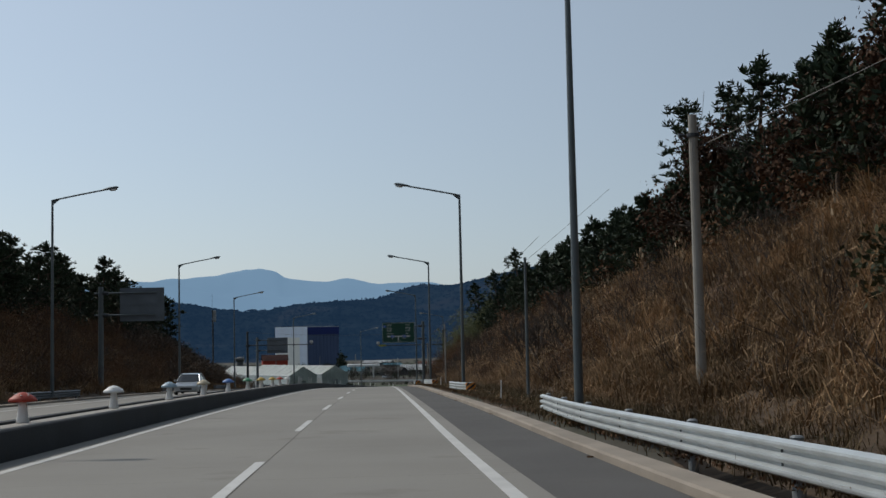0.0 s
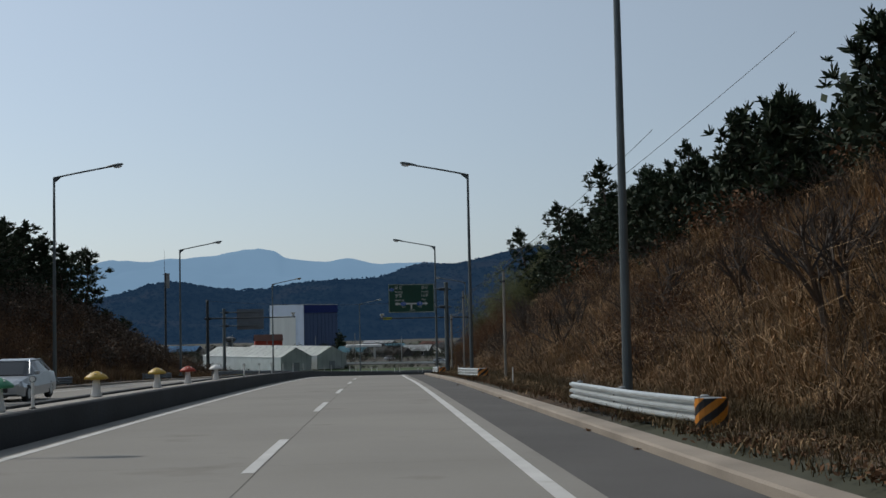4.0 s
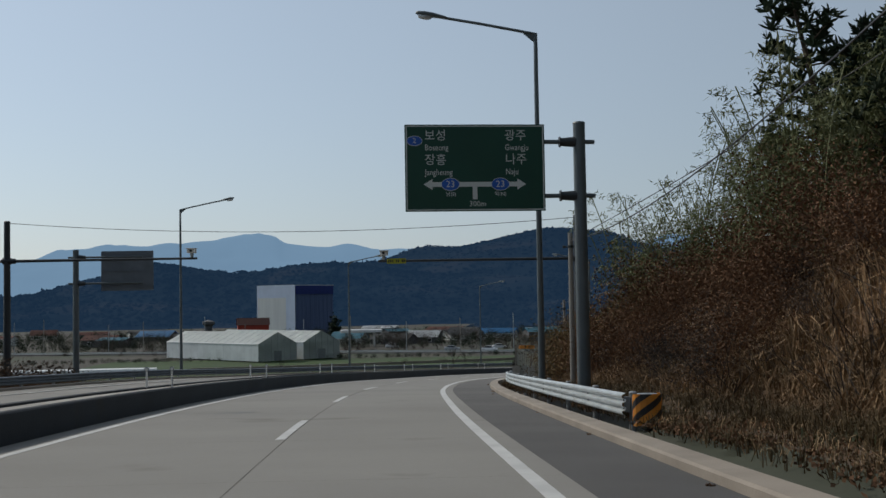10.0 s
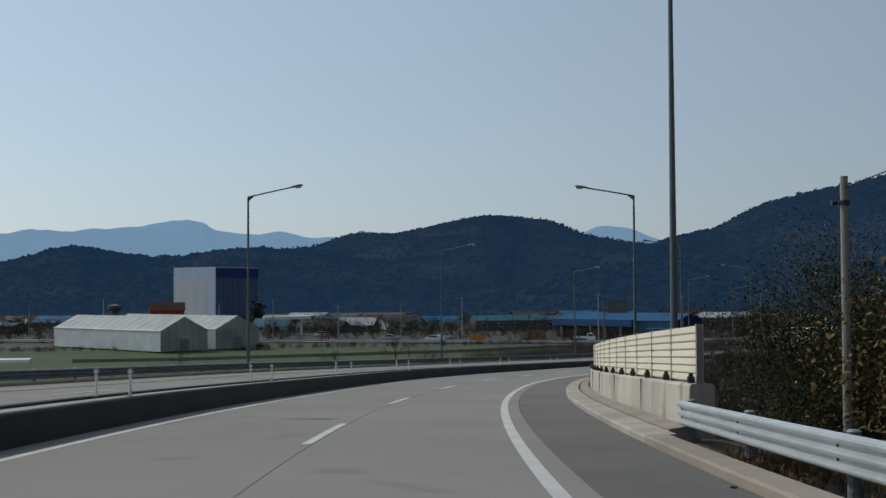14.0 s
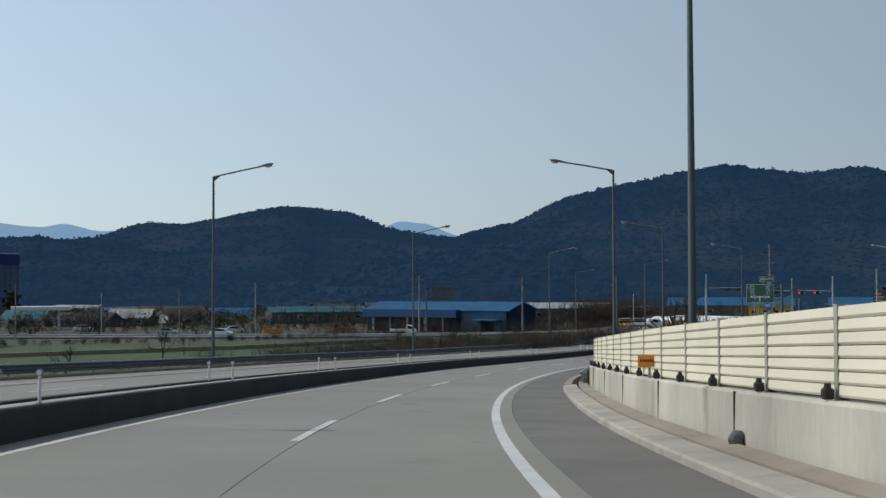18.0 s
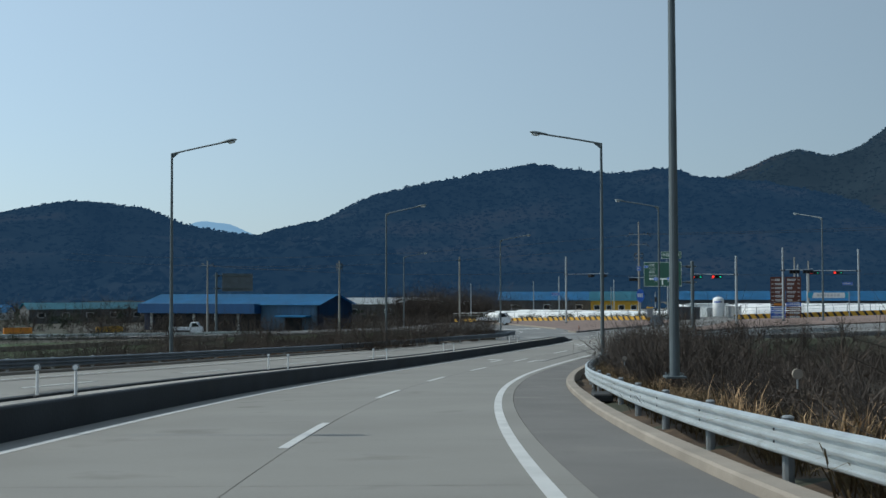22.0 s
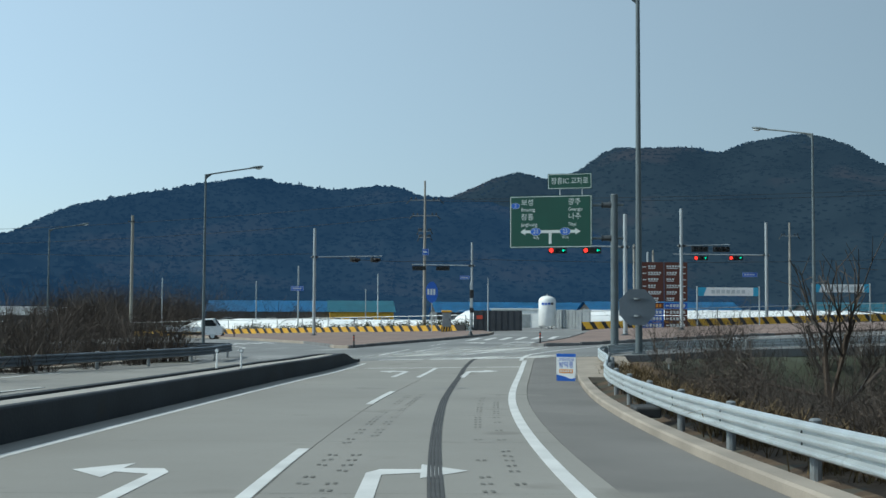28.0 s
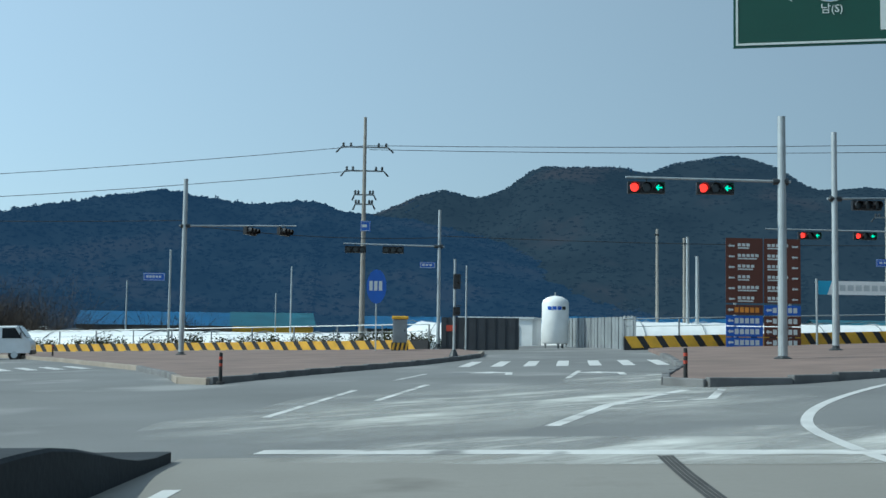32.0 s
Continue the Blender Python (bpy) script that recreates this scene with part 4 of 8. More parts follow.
def chevron_end(m):
    t = thing("chevron_marker", "rounded rail end with black and orange slanting stripes", "rail end marker", "chevron rail ends", m)
    rows = []
    n = 10
    for k in range(n):
        bm = B()
        # slanting bands round the drum
        z0 = -0.62 + k * 0.13
        cols = 10
        for c in range(cols):
            a0, a1 = -0.3 + math.pi * 1.3 * c / cols, -0.3 + math.pi * 1.3 * (c + 1) / cols
            def pt(a, z):
                z = min(max(z, 0.04), 0.58)
                return (0.25 * math.cos(a + math.pi), 0.20 * math.sin(a + math.pi), z)
            o0, o1 = 0.17 * a0, 0.17 * a1
            za, zb, zc, zd = z0 + o0, z0 + o1, z0 + 0.13 + o1, z0 + 0.13 + o0
            q = [pt(a0, za), pt(a1, zb), pt(a1, zc), pt(a0, zd)]
            if max(v[2] for v in q) - min(v[2] for v in q) > 0.01:
                bm.faces.new([bm.verts.new(v) for v in q])
        if not bm.faces:
            bm.free()
            continue
        bmesh.ops.remove_doubles(bm, verts=bm.verts, dist=0.0005)
        bmesh.ops.dissolve_degenerate(bm, edges=bm.edges, dist=0.0005)
        bmesh.ops.solidify(bm, geom=bm.faces, thickness=0.012)
        part("stripe", bm, BLACK if k % 2 else ORANGE, t)
    bm = B()
    lathe(bm, [(0.17, 0.03), (0.19, 0.06), (0.19, 0.56), (0.16, 0.58)], 14)
    part("drum", bm, GALV_DULL, t)
    bm = B()
    rod(bm, (0, 0.1, -0.5), (0, 0.1, 0.3), 0.06, None, 8)
    part("post", bm, GALV_DULL, t)
    return t


for s, u in ((60.3, 6.55), (101.2, 6.62), (130.4, 6.2)):
    chevron_end(on_road(s - 0.1, u, 0.0))

# ---- parapet wall with a noise barrier on top ----
W0, W1, WU = 175.6, 249.9, 6.08
WALL_JOINT = mat("wall_joint", (0.07, 0.065, 0.055), 0.9, 0, 2, 0.2, 30, 0.2)
structure("parapet_wall", strip(B(), W0, W1, [(WU, -1.2), (WU, 0.1), (WU + 0.02, 0.80), (WU + 0.06, 0.84), (WU + 0.40, 0.84), (WU + 0.44, 0.80), (WU + 0.44, -1.2)], 2.0), WALL_CONC, "stained concrete parapet wall beside the shoulder", "wall")
structure("wall_footing", strip(B(), W0 - 0.5, W1 + 4, [(5.67, -0.4), (5.67, 0.13), (5.999, 0.17), (5.999, -0.4)], 2.0), KERB, "narrow concrete ledge at the foot of the parapet", "kerb")
for s in stations(W0 + 6, W1 - 6, 6.3):
    tagged(part("wall_joint", strip(B(), s, s + 0.02, [(WU - 0.004, 0.16), (WU - 0.004, 0.82), (WU + 0.05, 0.82), (WU + 0.05, 0.16)], 0.02), WALL_JOINT), "dark vertical joint in the concrete wall", "wall joint", "wall joints", "structure")
barrier = thing("noise_barrier", "cream ribbed metal noise barrier on a concrete parapet", "noise barrier")
NB = list(np.linspace(W0 + 0.15, W1 - 0.3, 29))
BU = WU + 0.22
for k, (a, b) in enumerate(zip(NB, NB[1:])):
    for r in range(7):
        z0 = 0.87 + r * 0.135
        bm = strip(B(), a + 0.06, b - 0.06, [(BU - 0.035, z0 + 0.004), (BU - 0.055, z0 + 0.03), (BU - 0.045, z0 + 0.129), (BU + 0.045, z0 + 0.129), (BU + 0.045, z0 + 0.004)], 1.0)
        part("panel", bm, CREAM, barrier)
for s in NB:
    h = heading(s)
    bm = B()
    for du in (-0.055, 0.055):
        box(bm, road(s, BU + du, 1.335), (0.10, 0.012, 1.0), h)
    box(bm, road(s, BU, 1.335), (0.012, 0.1, 1.0), h)
    post = part("post", bm, BARRIER_POST, barrier)
    bm = B()
    c = road(s, BU - 0.15, 0.91)
    box(bm, c, (0.11, 0.12, 0.12), h, 0.02)
    rod(bm, c + Vector((0, 0, 0.02)), c + Vector((0, 0, 0.11)), 0.045, 0.035, 8)
    part("foot_cover", bm, RUBBER, post, "black rubber cap over the post's foot")


# ---- signs ----
def facing(c, right):
    """A pose whose x runs to the right along the plan direction, y upwards, z towards the reader."""
    r = Vector((right[0], right[1], 0)).normalized()
    up = Vector((0, 0, 1))
    m = Matrix((r, up, r.cross(up))).transposed().to_4x4()
    m.translation = Vector(c)
    return m


def flat(name, pts, material, parent, z0=0.0, z1=0.01, label=""):
    bm = B()
    poly(bm, [(x, y) for x, y in pts], z0, z1)
    return part(name, bm, material, parent, label)


def rect(x0, y0, x1, y1):
    return [(x0, y0), (x1, y0), (x1, y1), (x0, y1)]


def ellipse(cx, cy, a, b, n=24):
    return [(cx + a * math.cos(2 * math.pi * k / n), cy + b * math.sin(2 * math.pi * k / n)) for k in range(n)]


SIGN_WHITE = mat("sign_white", (0.62, 0.66, 0.64), 0.45, 0, 1, 0.05, 20, 0.0)
LETTER_BLUE = mat("letter_blue", (0.02, 0.10, 0.50), 0.5, 0, 1, 0.05, 20, 0.0)
W_SIGN, H_SIGN = 3.84, 2.37


def frame_line(parent, x0, y0, x1, y1, w, z, material):
    for r in (rect(x0, y0, x1, y0 + w), rect(x0, y1 - w, x1, y1), rect(x0, y0 + w, x0 + w, y1 - w), rect(x1 - w, y0 + w, x1, y1 - w)):
        flat("border", r, material, parent, z, z + 0.006)


def guide_sign(m, pole_at, z_base, with_distance, label):
    """A green direction sign on two arms from a thick pole. m: the board's lower left corner."""
    t = thing("direction_sign", label, "road sign", "green direction signs", m)
    board = flat("board", rect(0, 0, W_SIGN, H_SIGN), GREEN_SIGN, t, -0.03, 0.0)
    frame_line(board, 0.03, 0.03, W_SIGN - 0.03, H_SIGN - 0.03, 0.028, 0.001, SIGN_WHITE)
    Y = lambda v: H_SIGN - v
    for body, size, x, y in (("보성", 0.33, 0.53, 0.315), ("Boseong", 0.235, 0.54, 0.635), ("장흥", 0.33, 0.53, 0.98), ("Jangheung", 0.235, 0.54, 1.31),
                             ("광주", 0.33, 2.73, 0.315), ("Gwangju", 0.235, 2.735, 0.635), ("나주", 0.33, 2.74, 0.97), ("Naju", 0.235, 2.75, 1.30)):
        o = words(body, size, SIGN_WHITE, board, Matrix.Translation((x, Y(y), 0.004)))
        if ord(body[0]) < 256:
            o.scale.x = 0.80
    for body, x in (("남(S)", 1.24), ("북(N)", 2.60)):
        words(body, 0.14, SIGN_WHITE, board, Matrix.Translation((x, Y(1.905), 0.004)), align="CENTER")
    yb = Y(1.635)
    flat("arrow", [(0.50, yb), (0.74, yb + 0.15), (0.74, yb + 0.065), (3.07, yb + 0.065), (3.07, yb + 0.15), (3.31, yb), (3.07, yb - 0.15), (3.07, yb - 0.065), (1.965, yb - 0.065), (1.965, yb - (0.41 if with_distance else 0.56)),
                   (1.835, yb - (0.41 if with_distance else 0.56)), (1.835, yb - 0.065), (0.74, yb - 0.065), (0.74, yb - 0.15)], SIGN_WHITE, board, 0.001, 0.006)
    for body, x, y, a, b in (("23", 1.23, yb, 0.255, 0.175), ("23", 2.60, yb, 0.255, 0.175), ("2", 0.265, Y(0.447), 0.215, 0.14)):
        e = flat("route_shield", ellipse(x, y, a, b), SIGN_WHITE, board, 0.001, 0.009)
        flat("shield_face", ellipse(x, y, a - 0.014, b - 0.014), BLUE_SIGN, e, 0.009, 0.012)
        words(body, 0.25 if len(body) > 1 else 0.2, SIGN_WHITE, e, Matrix.Translation((x, y, 0.015)), align="CENTER", depth=0.002)
    if with_distance:
        words("300m", 0.21, SIGN_WHITE, board, Matrix.Translation((1.97, Y(2.17), 0.004)), align="CENTER")
    else:
        x0, x1, y0 = 1.79, 3.83, H_SIGN + 0.28
        nb = flat("name_board", rect(x0, y0, x1, y0 + 0.70), GREEN_SIGN, t, -0.03, 0.0)
        frame_line(nb, x0 + 0.025, y0 + 0.025, x1 - 0.025, y0 + 0.675, 0.022, 0.001, SIGN_WHITE)
        o = words("장흥IC 교차로", 0.33, SIGN_WHITE, nb, Matrix.Translation(((x0 + x1) / 2, y0 + 0.35, 0.004)), align="CENTER")
        o.scale.x = 0.9
        for x in (2.35, 3.38):
            bm = B()
            rod(bm, (x, H_SIGN - 0.3, -0.06), (x, y0 + 0.5, -0.06), 0.025, None, 8)
            part("stay", bm, POLE_LIGHT, t)
    if not with_distance:
        t.matrix_world = Matrix.Translation((0, 0, -0.15)) @ m @ Matrix.Diagonal((1.015, 1.035, 1.0, 1.0))
        m = t.matrix_world.copy()
    inv = m.inverted()
    top = inv @ Vector((pole_at[0], pole_at[1], m.translation.z + H_SIGN + 0.05))
    bot = inv @ Vector((pole_at[0], pole_at[1], z_base))
    top.z = bot.z = -0.20
    bm = B()
    rod(bm, bot, top, 0.185, 0.165, 18)
    pole = part("pole", bm, POLE, t, smooth=False)
    bm = B()
    rod(bm, top, top + Vector((0, 0.05, 0)), 0.18, 0.15, 18)
    part("cap", bm, POLE, pole)
    for y in (H_SIGN - 0.46, 0.42):
        bm = B()
        rod(bm, (W_SIGN * 0.25, y, -0.10), (top.x + 0.42, y, top.z), 0.062, None, 12)
        part("arm", bm, POLE, t)
        bm = B()
        rod(bm, (top.x - 0.55, y, top.z), (top.x - 0.14, y, top.z), 0.11, 0.145, 12)
        for dx in (-0.55, -0.14):
            rod(bm, (top.x + dx - 0.02, y, top.z), (top.x + dx + 0.02, y, top.z), 0.15, None, 12)
        part("clamp", bm, POLE_DARK, t)
    return t


guide_sign(facing((-6.58, 142.2, 0.18), (0.995, 0.10)), (-1.72, 142.4), -5.1, True, "large green direction sign with white Korean place names")
guide_sign(facing((72.71, 348.16, -8.98), (0.62, -0.785)), (75.64, 344.23), -14.4, False, "large green direction sign with a junction name board above it")


def back_sign(m, pole_x, z_base, w, h, label):
    """A sign seen from behind: bare sheet with ribs, two arms and a pole."""
    t = thing("sign_back", label, "road sign", "signs seen from behind", m)
    board = flat("board", rect(0, 0, w, h), SIGN_BACK, t, -0.02, 0.0)
    for y in (0.25, h * 0.5, h - 0.25):
        flat("rib", rect(0.04, y - 0.03, w - 0.04, y + 0.03), SIGN_BACK, board, 0.001, 0.04)
    z0 = z_base - m.translation.z
    bm = B()
    rod(bm, (pole_x, z0, 0.15), (pole_x, h + 0.1, 0.15), 0.19, 0.17, 14)
    part("pole", bm, POLE, t)
    for y in (h - 0.35, 0.45):
        bm = B()
        rod(bm, (pole_x - 0.45, y, 0.15), (w * 0.8, y, 0.09), 0.06, None, 10)
        part("arm", bm, POLE, t)
        bm = B()
        rod(bm, (pole_x + 0.14, y, 0.15), (pole_x + 0.55, y, 0.14), 0.16, 0.11, 10)
        part("clamp", bm, POLE_DARK, t)
    return t


back_sign(facing((-22.5, 85.0, 2.55), (1, 0.05)), -1.3, -2.0, 3.1, 2.35, "dark back of a road sign beside the opposite carriageway")
back_sign(facing((-25.7, 181.0, -1.35), (1, 0.0)), -1.45, -7.5, 3.1, 2.35, "grey back of a road sign on a pole with two arms")

# ---- camera gantries over the road ----
YELLOW_GREEN = mat("camera_sign", (0.36, 0.36, 0.02), 0.5, 0, 2, 0.1, 20, 0.02)


def camera_gantry(x, y, z, top, arm_z, reach, label, plate):
    t = thing("camera_gantry", label, "traffic camera", "camera gantries", Matrix.Translation((x, y, z)))
    sg = 1 if reach > 0 else -1
    bm = B()
    rod(bm, (0, 0, -1.2), (0, 0, top - z), 0.19, 0.145, 16)
    pole = part("pole", bm, POLE_DARK, t)
    bm = B()
    rod(bm, (0, 0, top - z), (0, 0, top - z + 0.05), 0.16, 0.12, 16)
    part("cap", bm, POLE_DARK, pole)
    bm = B()
    rod(bm, (-sg * 0.32, 0, arm_z - z), (reach, 0, arm_z - z), 0.075, 0.055, 12)
    part("arm", bm, POLE_DARK, t)
    bm = B()
    rod(bm, (sg * 0.16, 0, arm_z - z), (sg * 0.40, 0, arm_z - z), 0.13, None, 12)
    rod(bm, (-sg * 0.2, 0, arm_z - z), (sg * 0.2, 0, arm_z - z), 0.16, None, 12)
    part("clamp", bm, POLE_DARK, t)
    cx = reach - sg * 0.25
    bm = B()
    rod(bm, (cx, 0, arm_z - z + 0.05), (cx, 0, arm_z - z + 0.26), 0.07, 0.09, 10)
    part("camera_mount", bm, POLE_LIGHT, t)
    bm = B()
    box(bm, (cx - sg * 0.02, 0.05, arm_z - z + 0.36), (0.36, 0.6, 0.2), 0, 0.02)
    cam_box = part("camera_housing", bm, WHITE, t, "white weatherproof camera housing")
    bm = B()
    box(bm, (cx - sg * 0.02, 0.0, arm_z - z + 0.475), (0.46, 0.78, 0.025), 0, 0.008)
    part("sun_shield", bm, WHITE, cam_box)
    bm = B()
    rod(bm, (cx, -0.26, arm_z - z + 0.36), (cx, -0.29, arm_z - z + 0.36), 0.06, None, 12)
    part("lens", bm, GLASS_DARK, cam_box)
    if plate:
        px = reach - sg * 0.85
        bm = B()
        box(bm, (px, -0.09, arm_z - z - 0.01), (0.88, 0.02, 0.24), 0)
        pl = part("notice_plate", bm, YELLOW_GREEN, t, "yellow-green notice plate")
        for k in range(9):
            if k in (3, 6):
                continue
            bm = B()
            box(bm, (px - 0.36 + k * 0.09, -0.103, arm_z - z - 0.01), (0.06, 0.004, 0.11), 0)
            part("mark", bm, BLACK, pl)
    return t


camera_gantry(0.75, 165.6, -6.2, 1.62, -0.36, -9.25, "dark camera gantry arm with a white traffic camera", True)
camera_gantry(-26.6, 168.0, -6.2, 1.9, 0.0, 9.2, "dark camera gantry over the opposite carriageway", False)


# ---- poles and wires ----
def cable(a, b, sag, label="thin black overhead cable", r=0.014, parent=None):
    a, b = Vector(a), Vector(b)
    pts = [a.lerp(b, k / 16) - Vector((0, 0, sag * 4 * (k / 16) * (1 - k / 16))) for k in range(17)]
    return tagged(part("overhead_cable", sweep(B(), pts, ring(r, 5)), BLACK), label, "cable", "overhead cables")


def utility_pole(x, y, h, r, z=None, material=POLE_CONC, label="plain round concrete utility pole at the roadside", fittings=True):
    z = gz(x, y) if z is None else z
    t = thing("utility_pole", label, "utility pole", "utility poles", Matrix.Translation((x, y, z)))
    bm = B()
    rod(bm, (0, 0, -0.8), (0, 0, h), r, r * 0.78, 12)
    part("pole", bm, material, t)
    if fittings:
        bm = B()
        rod(bm, (0, 0, h - 0.5), (0, 0, h - 0.42), r * 1.15, None, 12)
        part("band", bm, POLE_DARK, t)
        bm = B()
        rod(bm, (-r * 1.4, 0, h - 0.46), (-r * 2.6, 0, h - 0.46), 0.035, 0.05, 8)
        part("insulator", bm, POLE_DARK, t)
    return t


utility_pole(5.67, 26.4, 6.2, 0.125)
utility_pole(3.2, 44.3, 5.2, 0.065, material=POLE, label="slim zinc pole beside the shoulder", fittings=False)
utility_pole(0.52, 97.0, 4.9, 0.068, label="slim concrete pole at the foot of the bank")
utility_pole(-0.8, 122.4, 5.5, 0.06, label="slim round pole at the foot of the bank")
utility_pole(-1.3, 149.8, 5.2, 0.10)
utility_pole(1.1, 175.15, 4.6, 0.085, z=-6.9)
cable((5.67, 26.4, 5.45), (14.6, 64, 14.0), 0.5)
cable((5.67, 26.4, 5.25), (20, 10, 12.0), 0.4)
cable((-0.8, 122.4, 1.1), (9.0, 105, 9.5), 0.3)
cable((-0.8, 122.4, 0.9), (-1.3, 149.8, -0.3), 0.5)
cable((-1.3, 149.8, -0.3), (9.5, 128, 7.0), 0.4)
cable((1.1, 175.15, -2.5), (10, 152, 3.6), 0.3)
cable((0.75, 165.6, 1.55), (-26.6, 168.0, 1.85), 0.55)
cable((-0.8, 122.4, 1.0), (14, 96, 12.5), 0.3)


def antenna_pole(x, y):
    z = gz(x, y)
    t = thing("antenna_pole", "dark pole with a grey equipment cabinet and a whip antenna", "antenna pole", at=Matrix.Translation((x, y, z)))
    top = 5.3 - z
    bm = B()
    rod(bm, (0, 0, -0.8), (0, 0, top), 0.14, 0.11, 12)
    part("pole", bm, POLE_DARK, t)
    bm = B()
    box(bm, (0.28, 0, top - 0.9), (0.38, 0.34, 1.7), 0, 0.03)
    part("cabinet", bm, GALV_DULL, t)
    bm = B()
    rod(bm, (-0.08, 0, top - 1.0), (-0.08, 0, top + 2.6), 0.03, 0.012, 8)
    part("whip", bm, POLE_DARK, t)
    for dz in (-1.6, -0.2):
        bm = B()
        box(bm, (0.05, 0, top + dz), (0.6, 0.08, 0.06))
        part("bracket", bm, POLE_DARK, t)
    return t


antenna_pole(-33.4, 178.7)


# ---- small things on the median ----
def mushroom(m, cap, label):
    t = thing("mushroom_ornament", label, "ornament", "mushroom ornaments on the median", m)
    bm = B()
    lathe(bm, [(0.125, 0.0), (0.13, 0.03), (0.105, 0.12), (0.085, 0.3), (0.075, 0.44)], 14)
    part("stem", bm, WHITE, t, smooth=True)
    bm = B()
    lathe(bm, [(0.07, 0.43), (0.25, 0.40), (0.275, 0.42), (0.24, 0.47), (0.15, 0.53), (0.06, 0.575), (0.015, 0.585)], 18)
    c = part("cap", bm, cap, t, smooth=True)
    for k in range(6):
        a, rr = k * 2.4, 0.10 + 0.03 * (k % 3)
        bm = B()
        bmesh.ops.create_uvsphere(bm, u_segments=8, v_segments=4, radius=1, matrix=Matrix.Translation((rr * math.cos(a), rr * math.sin(a), 0.575 - rr * rr * 1.9)) @ Matrix.Diagonal((0.028, 0.028, 0.008, 1)))
        part("spot", bm, WHITE, c)
    return t


CAPS = [("red", RED), ("white", WHITE), ("pale blue", mat("cap_pale_blue", (0.32, 0.45, 0.55), 0.5, 0, 3, 0.15, 20, 0.05)), ("cream", mat("cap_cream", (0.55, 0.47, 0.33), 0.5, 0, 3, 0.15, 20, 0.05)),
        ("blue", mat("cap_blue", (0.08, 0.20, 0.50), 0.5, 0, 3, 0.15, 20, 0.05)), ("green", mat("cap_green", (0.06, 0.28, 0.15), 0.5, 0, 3, 0.15, 20, 0.05)), ("yellow", mat("cap_yellow", (0.55, 0.36, 0.05), 0.5, 0, 3, 0.15, 20, 0.05))]
for s, k in ((15.5, 5), (23.6, 0), (31.6, 1), (39.9, 2), (47.6, 3), (55.3, 4), (63.4, 5), (70.5, 6), (78.0, 6), (83.6, 0), (90.5, 1)):
    mushroom(on_road(s, -4.95, 0.50), CAPS[k][1], CAPS[k][0] + " capped mushroom ornament with a white stem on the median")


def delineator(m):
    t = thing("delineator_post", "slim white delineator post with a round reflector", "delineator", "delineator posts on the median", m)
    bm = B()
    rod(bm, (0, 0, 0), (0, 0, 0.50), 0.03, 0.026, 10)
    part("post", bm, WHITE, t)
    bm = B()
    rod(bm, (0, -0.028, 0.53), (0, 0.028, 0.53), 0.062, None, 14)
    part("reflector_housing", bm, GALV_DULL, t)
    bm = B()
    rod(bm, (0, -0.0285, 0.53), (0, -0.034, 0.53), 0.047, None, 14)
    part("reflector", bm, WHITE, t, "pale round reflector")
    bm = B()
    lathe(bm, [(0.07, 0.0), (0.07, 0.015), (0.035, 0.03)], 10)
    part("foot", bm, RUBBER, t)
    return t


D0 = delineator(on_road(64.3, -4.62, 0.50))
for s in (64.3, 96, 110, 126.3, 144, 162, 180, 194.5, 209, 223, 237.4, 252.9, 270, 290.3, 309.8, 328, 348.3):
    for u in (-4.47, -5.17):
        if s < 100 and u < -5:
            continue
        if s > 64.3:
            copy_thing(D0, on_road(s, u, 0.50))


def rail_reflector(m):
    t = thing("rail_reflector", "round reflector on a short stem fixed to the guard rail", "reflector", "rail reflectors", m)
    bm = B()
    rod(bm, (0, 0, 0), (0, 0, 0.12), 0.012, None, 6)
    part("stem", bm, GALV_DULL, t)
    bm = B()
    rod(bm, (0, -0.02, 0.17), (0, 0.02, 0.17), 0.06, None, 14)
    part("disc", bm, KERB, t)
    return t


RR = rail_reflector(on_road(110.5, 6.4, 0.90))
for s in (150, 262, 279, 296, 311, 325, 339):
    copy_thing(RR, on_road(s, 6.2, 0.90))

# ---- small sign on the parapet, block and stake ----
t = thing("notice_sign", "small orange notice sign on a short post before the noise barrier", "notice sign", at=on_road(226.9, 6.16, 0.84))
bm = B()
rod(bm, (0, 0, 0), (0, 0, 0.22), 0.025, None, 8)
part("post", bm, GALV_DULL, t)
bm = B()
box(bm, (0, -0.03, 0.33), (0.46, 0.015, 0.24), 0, 0.004)
pl = part("plate", bm, ORANGE, t)
for k in range(8):
    bm = B()
    box(bm, (-0.17 + k * 0.049, -0.040, 0.34), (0.034, 0.004, 0.055))
    part("mark", bm, BROWN_SIGN, pl)
t = thing("rubble_stone", "dark lump of broken stone on the wall footing", "stone", at=on_road(218.5, 6.0, 0.14))
bm = B()
bmesh.ops.create_icosphere(bm, subdivisions=2, radius=0.12, matrix=Matrix.Diagonal((1, 0.8, 1.0, 1)) @ Matrix.Translation((0, 0, 0.08)))
for v in bm.verts:
    v.co *= 1 + 0.25 * noise.noise(v.co * 9)
part("lump", bm, KERB_DARK, t)
t = thing("drain_block", "black drain block set in a gap of the kerb", "drain block", at=on_road(338.5, 5.66, 0.0))
bm = B()
box(bm, (0, 0, 0.09), (0.5, 0.9, 0.2), 0, 0.03)
part("block", bm, RUBBER, t)
t2 = copy_thing(t, on_road(279.5, 5.66, 0.0))
